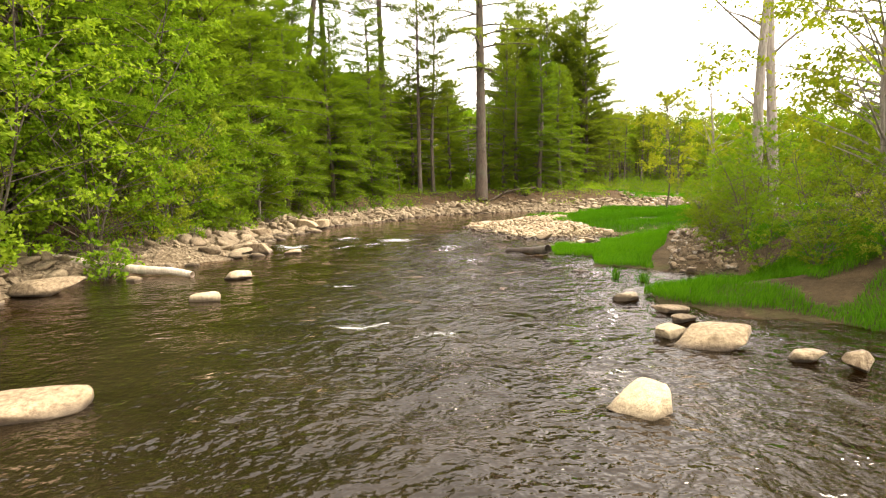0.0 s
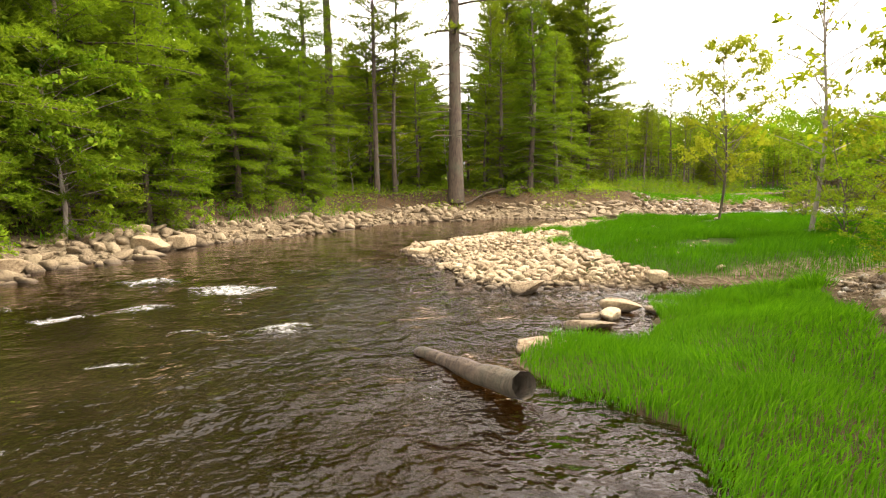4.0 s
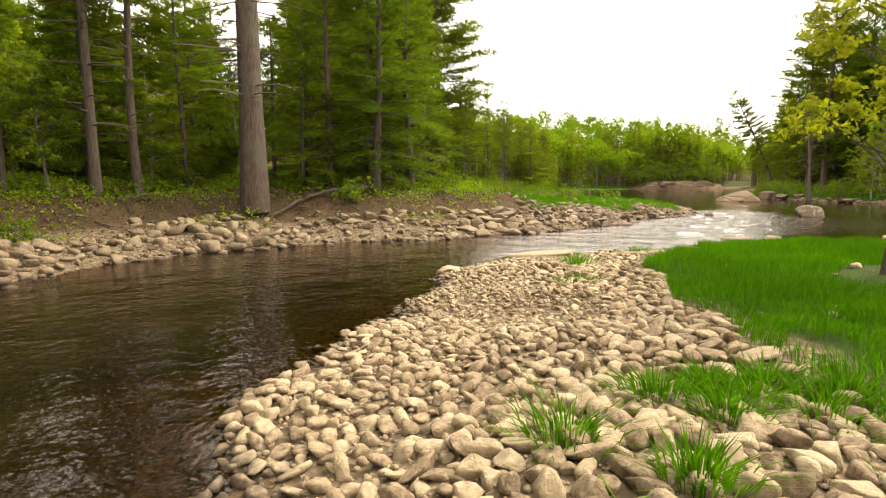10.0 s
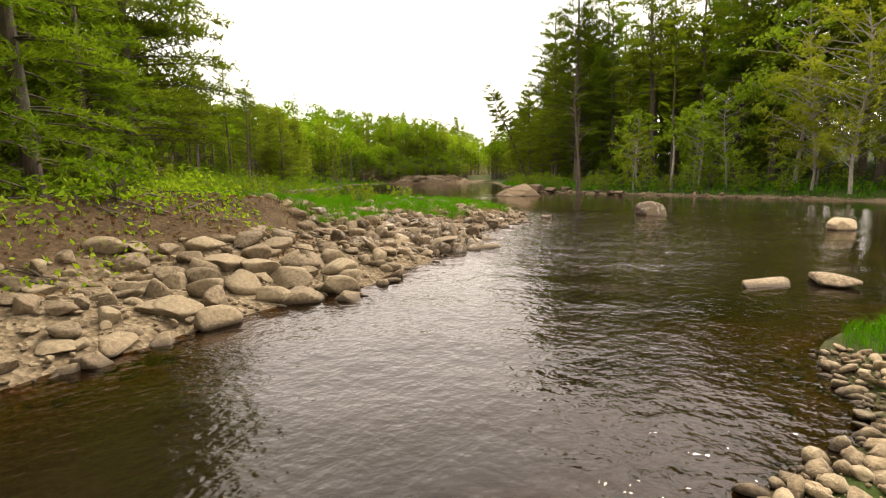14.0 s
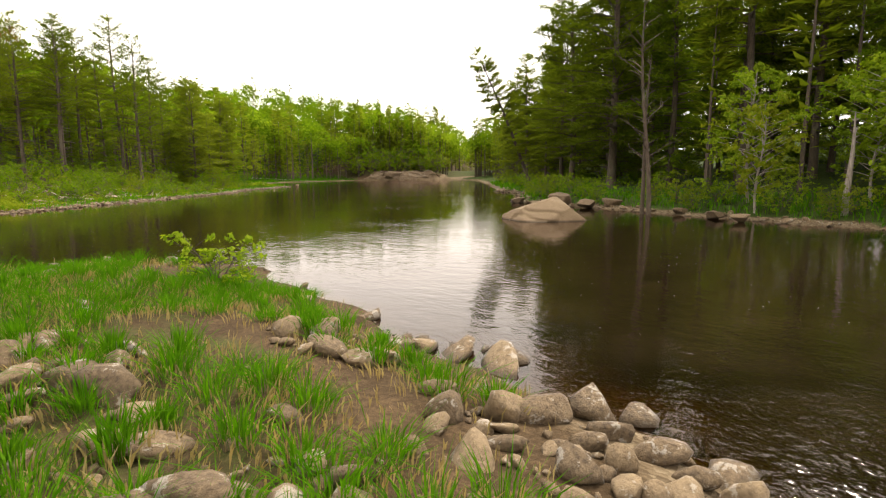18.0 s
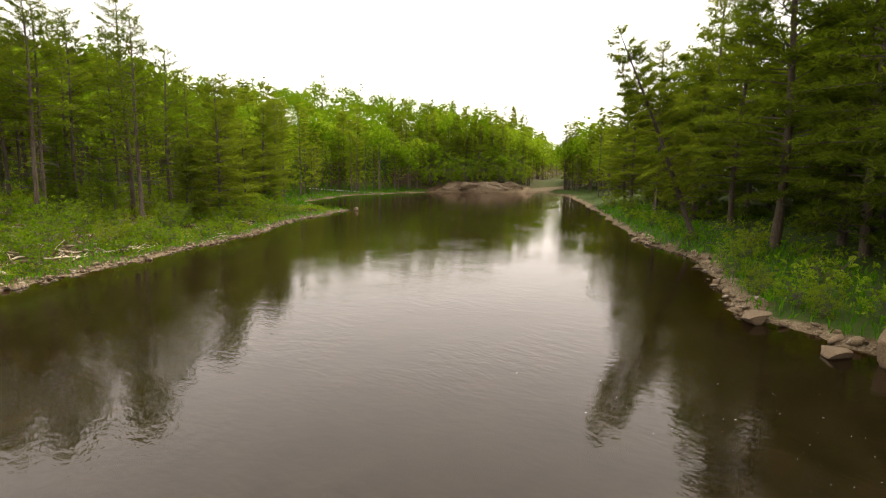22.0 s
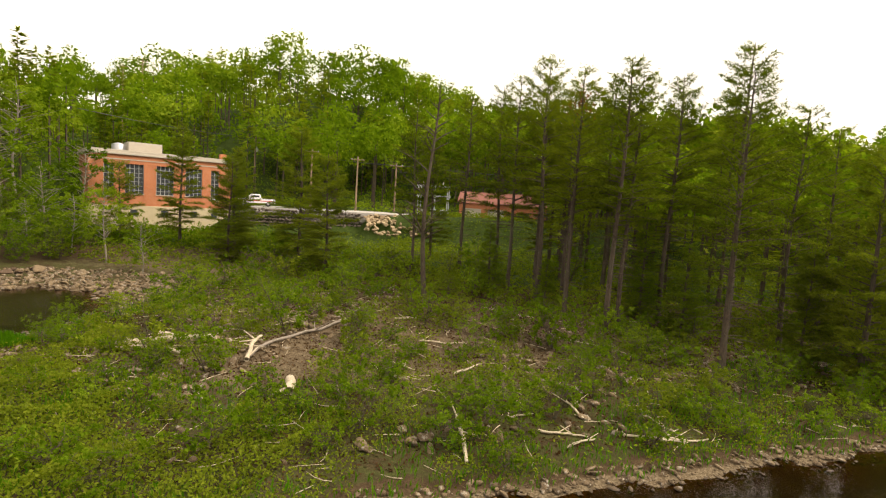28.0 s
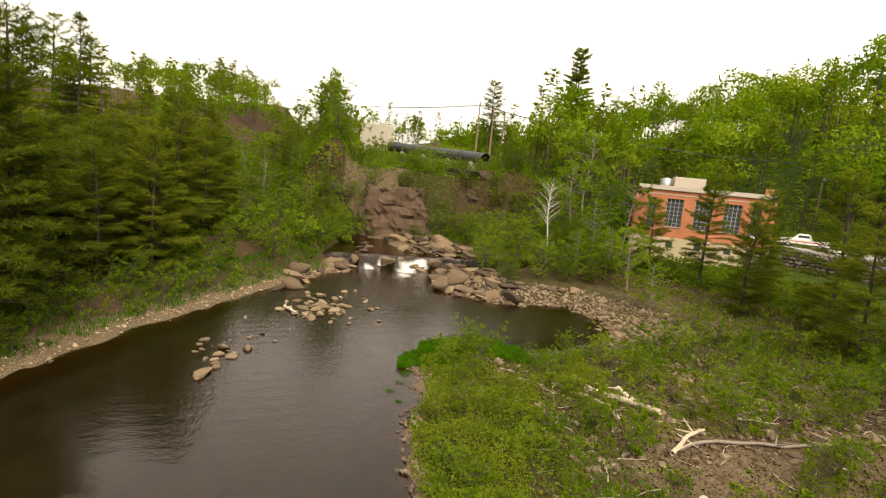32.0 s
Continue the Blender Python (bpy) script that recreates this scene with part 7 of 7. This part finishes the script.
herbs("bank_herbs", "green herbs along the foot of the west bank", 13, 60000, -12, 12, 8, 46, lambda x, y, h, dl, dn, dr, de: (dl > 1.7) & (dl < 6) & (ripple(x, y, 0.8, 17) > -0.35 + 0.5 * (x > 0)), 0.045, 0.5, M_LEAF)
herbs("wood_floor_herbs", "green plants under the riverside trees", 14, 60000, -16, 12, 30, 66, lambda x, y, h, dl, dn, dr, de: (dl > 3.2) & (ripple(x, y, 0.7, 28) > -0.7), 0.065, 0.55, M_LEAF)
herbs("east_herbs", "leafy undergrowth along the east shore", 15, 22000, 46, 110, 28, 106, lambda x, y, h, dl, dn, dr, de: (dr > 2) & (dr < 12), 0.12, 1.1, M_LEAF3)
herbs("slope_herbs", "leafy undergrowth on the slope by the gorge", 16, 60000, -60, 4, 92, 132, lambda x, y, h, dl, dn, dr, de: (dn > 5) & (h > 1.5), 0.15, 1.5, M_LEAF3)
herbs("shelf_herbs", "green growth above the cliffs", 17, 60000, -84, -34, 70, 118, lambda x, y, h, dl, dn, dr, de: h > 5, 0.18, 1.4, M_LEAF)
herbs("mud_bank_herbs", "green herbs on the muddy east bank", 18, 9000, 4, 18, -5, 17, lambda x, y, h, dl, dn, dr, de: (de > 2.4) & (ripple(x, y, 0.9, 18) > -0.3), 0.05, 0.45, M_SHRUB)
herbs("gorge_slope_growth", "leafy growth on the slope beside the gorge", 20, 70000, -64, -8, 58, 88, lambda x, y, h, dl, dn, dr, de: (dl > 3) & ((x < -14) | (ripple(x, y, 0.5, 22) > 0)), 0.15, 1.5, M_LEAF3)
for i, p in enumerate(scatter(np.random.default_rng(92), 30, -42, -9, 62, 85, lambda x, y: inside_distance(x, y, LEFT) > 2.2, 2.4)):
    plant("bush", "leafy bush on the slope beside the gorge", "shrub", SHRUBS[(2, 0, 1)[i % 3]], p[0], p[1], 57 * i, 1.3 + 0.5 * (i % 3), group="bushes on the gorge slope")
g, xy = lawn(8, 26000, 6, 14, 83, 93, lambda x, y, h, dl, dn, dr, de: (dn > -0.9) & (dn < 2.4) & (x < 13.5))
xy = xy[height(xy[:, 0], xy[:, 1]) > -0.35]
grass("islet_grass", "green grass islet beside the backwater", g, xy, 0.4, 0.02)
herbs("hill_growth", "leafy growth on the hillside", 19, 60000, -130, 170, 138, 240, lambda x, y, h, dl, dn, dr, de: (dn > 12) & ((y > 173) | (x > 58) | (x < -32)), 0.42, 3.6, M_LEAF3)
for i, p in enumerate(scatter(np.random.default_rng(94), 44, -37, -10, 98, 114, lambda x, y: inside_distance(x, y, NORTH) > 6.5, 1.7)):
    plant("bush", "dense green bush on the slope beside the cliff", "shrub", NEAR[(0, 2, 0)[i % 3]], p[0], p[1], 57 * i, 0.62 + 0.14 * (i % 4), group="bushes beside the cliff")
for i, (x, y, s) in enumerate([(-34.2, 85.5, 0.5), (-33.8, 92.8, 0.55), (-34.5, 96.8, 0.6), (-34.6, 99.5, 0.5), (-34.2, 102.0, 0.9), (-34.0, 105, 1.0), (-33.4, 108, 1.0), (-30.5, 105.5, 0.9), (-36.5, 106.5, 0.8), (-33.0, 80.5, 0.7), (-32, 103.5, 0.6), (-35.0, 89.0, 0.35), (-33.6, 83, 0.6)]):
    plant("bush", "green bush rooted at the foot of the cliff", "shrub", NEAR[(0, 1)[i % 2]], x, y, 57 * i, s, group="bushes below the cliff")
# flecks of foam drifting on the pool
g = np.random.default_rng(97)
xy = np.concatenate([g.normal((39, 53), (5, 4), (700, 2)), g.normal((46, 56), (1.5, 5), (350, 2))])
xy = xy[lay(xy[:, 0], xy[:, 1])[0] < -0.3]
at = np.stack([xy[:, 0], xy[:, 1], np.full(len(xy), 0.012)], 1)
tagged(new("foam_flecks", mesh_of("foam_flecks", *leaf_quads(g, at, 0.013, 30.0), plain("river_foam", (0.6, 0.6, 0.55), (0.75, 0.75, 0.72), 3.0, 0.9))), "small white flecks of foam drifting on the pool", "foam", kind="stuff")
M_LITTER = leaf_material("fallen_leaves", (0.06, 0.034, 0.017), (0.2, 0.12, 0.062), (1, 0.8, 0.5))
herbs("wood_floor_litter", "dead brown leaves and needles under the pines", 31, 40000, -9, 20, 28, 52, lambda x, y, h, dl, dn, dr, de: (dl > 1.6) & (dl < 10), 0.045, 0.06, M_LITTER)
herbs("flat_litter", "dead brown leaves between the shrubs of the flat", 32, 70000, 8, 66, 86, 122, lambda x, y, h, dl, dn, dr, de: (dn > 2) & (dn < 24), 0.07, 0.08, M_LITTER)


def twigs(name, label, seed, n, x0, x1, y0, y1, rule, long, mat):
    """Fallen twigs and sticks, lying every way."""
    g, xy = lawn(seed, n, x0, x1, y0, y1, rule)
    heap = Heap()
    k = np.linspace(0, 1, 4)
    for x, y in xy:
        a, ln, b = g.uniform(0, 6.3), long * g.uniform(0.4, 1.3), g.normal(0, 0.3)
        px, py = x + np.cos(a + b * k) * ln * k, y + np.sin(a + b * k) * ln * k
        heap.add(*tube(np.stack([px, py, height(px, py) + 0.04 + 0.14 * g.random() * k], 1), (0.022 - 0.015 * k) * g.uniform(0.5, 1.2), 4))
    tagged(new(name, heap.mesh(name, mat)), label, "twigs", kind="stuff")


twigs("fallen_twigs", "dead twigs and branches lying under the pines", 33, 700, -9, 14, 30, 48, lambda x, y, h, dl, dn, dr, de: (dl > 1.8) & (dl < 8), 0.9, M_BARK)
twigs("flat_twigs", "bleached sticks strewn over the flat", 34, 600, 10, 56, 86, 114, lambda x, y, h, dl, dn, dr, de: (dn > 1.5) & (dn < 18), 1.0, M_DRIFT)
for i, p in enumerate(scatter(np.random.default_rng(95), 34, -50, -34, 84, 114, lambda x, y: height(x, y) > 4, 2.0)):
    plant("bush", "green bush hanging over the edge of the cliff", "shrub", NEAR[(0, 2)[i % 2]], p[0], p[1], 57 * i, 0.45 + 0.1 * (i % 4), group="bushes on the cliff top")
herbs("field_growth", "weeds and low growth between the grove and the road", 35, 110000, -12, 66, 110, 176, lambda x, y, h, dl, dn, dr, de: (dn > 8) & ((y < 133) | (x > 8)) & ~((y > 155) & (x < 29)), 0.13, 1.2, M_SHRUB)
plant("sapling", "small leafy sapling on the grassy tip", "shrub", SHRUBS[1], 27.2, 55.0, 0, 0.75)
for i, (x, y, s) in enumerate([(-34.5, 78.5, 0.8), (-33.5, 76, 0.9), (-35.5, 74, 1.0), (-38.5, 76.5, 0.8), (-41, 84, 0.7), (-37.5, 83.6, 0.5), (-36.0, 81.5, 0.7), (-39, 87.5, 0.5), (-38.6, 93.5, 0.5), (-41.5, 99.5, 0.55), (-32.5, 86.5, 0.35), (-33.4, 81.5, 1.1), (-32.6, 84.0, 1.0), (-33.2, 96.5, 0.9), (-32.8, 98.8, 1.1), (-36.4, 86.6, 0.8), (-36.6, 92.4, 0.75), (-37.0, 95.2, 0.9), (-31.2, 82.4, 0.9), (-30.4, 99.8, 0.9)]):
    plant("bush", "leafy bush half hiding the rock face", "shrub", NEAR[(0, 2)[i % 2]], x, y, 71 * i, s, group="bushes on the cliff top")
herbs("verge_growth", "weeds and bushes on the slope behind the road", 38, 34000, -34, 60, 146, 182, lambda x, y, h, dl, dn, dr, de: y > np.interp(x, (-40, -16, -2, 28, 60), (148, 145, 158, 166, 170)), 0.16, 1.8, M_LEAF)
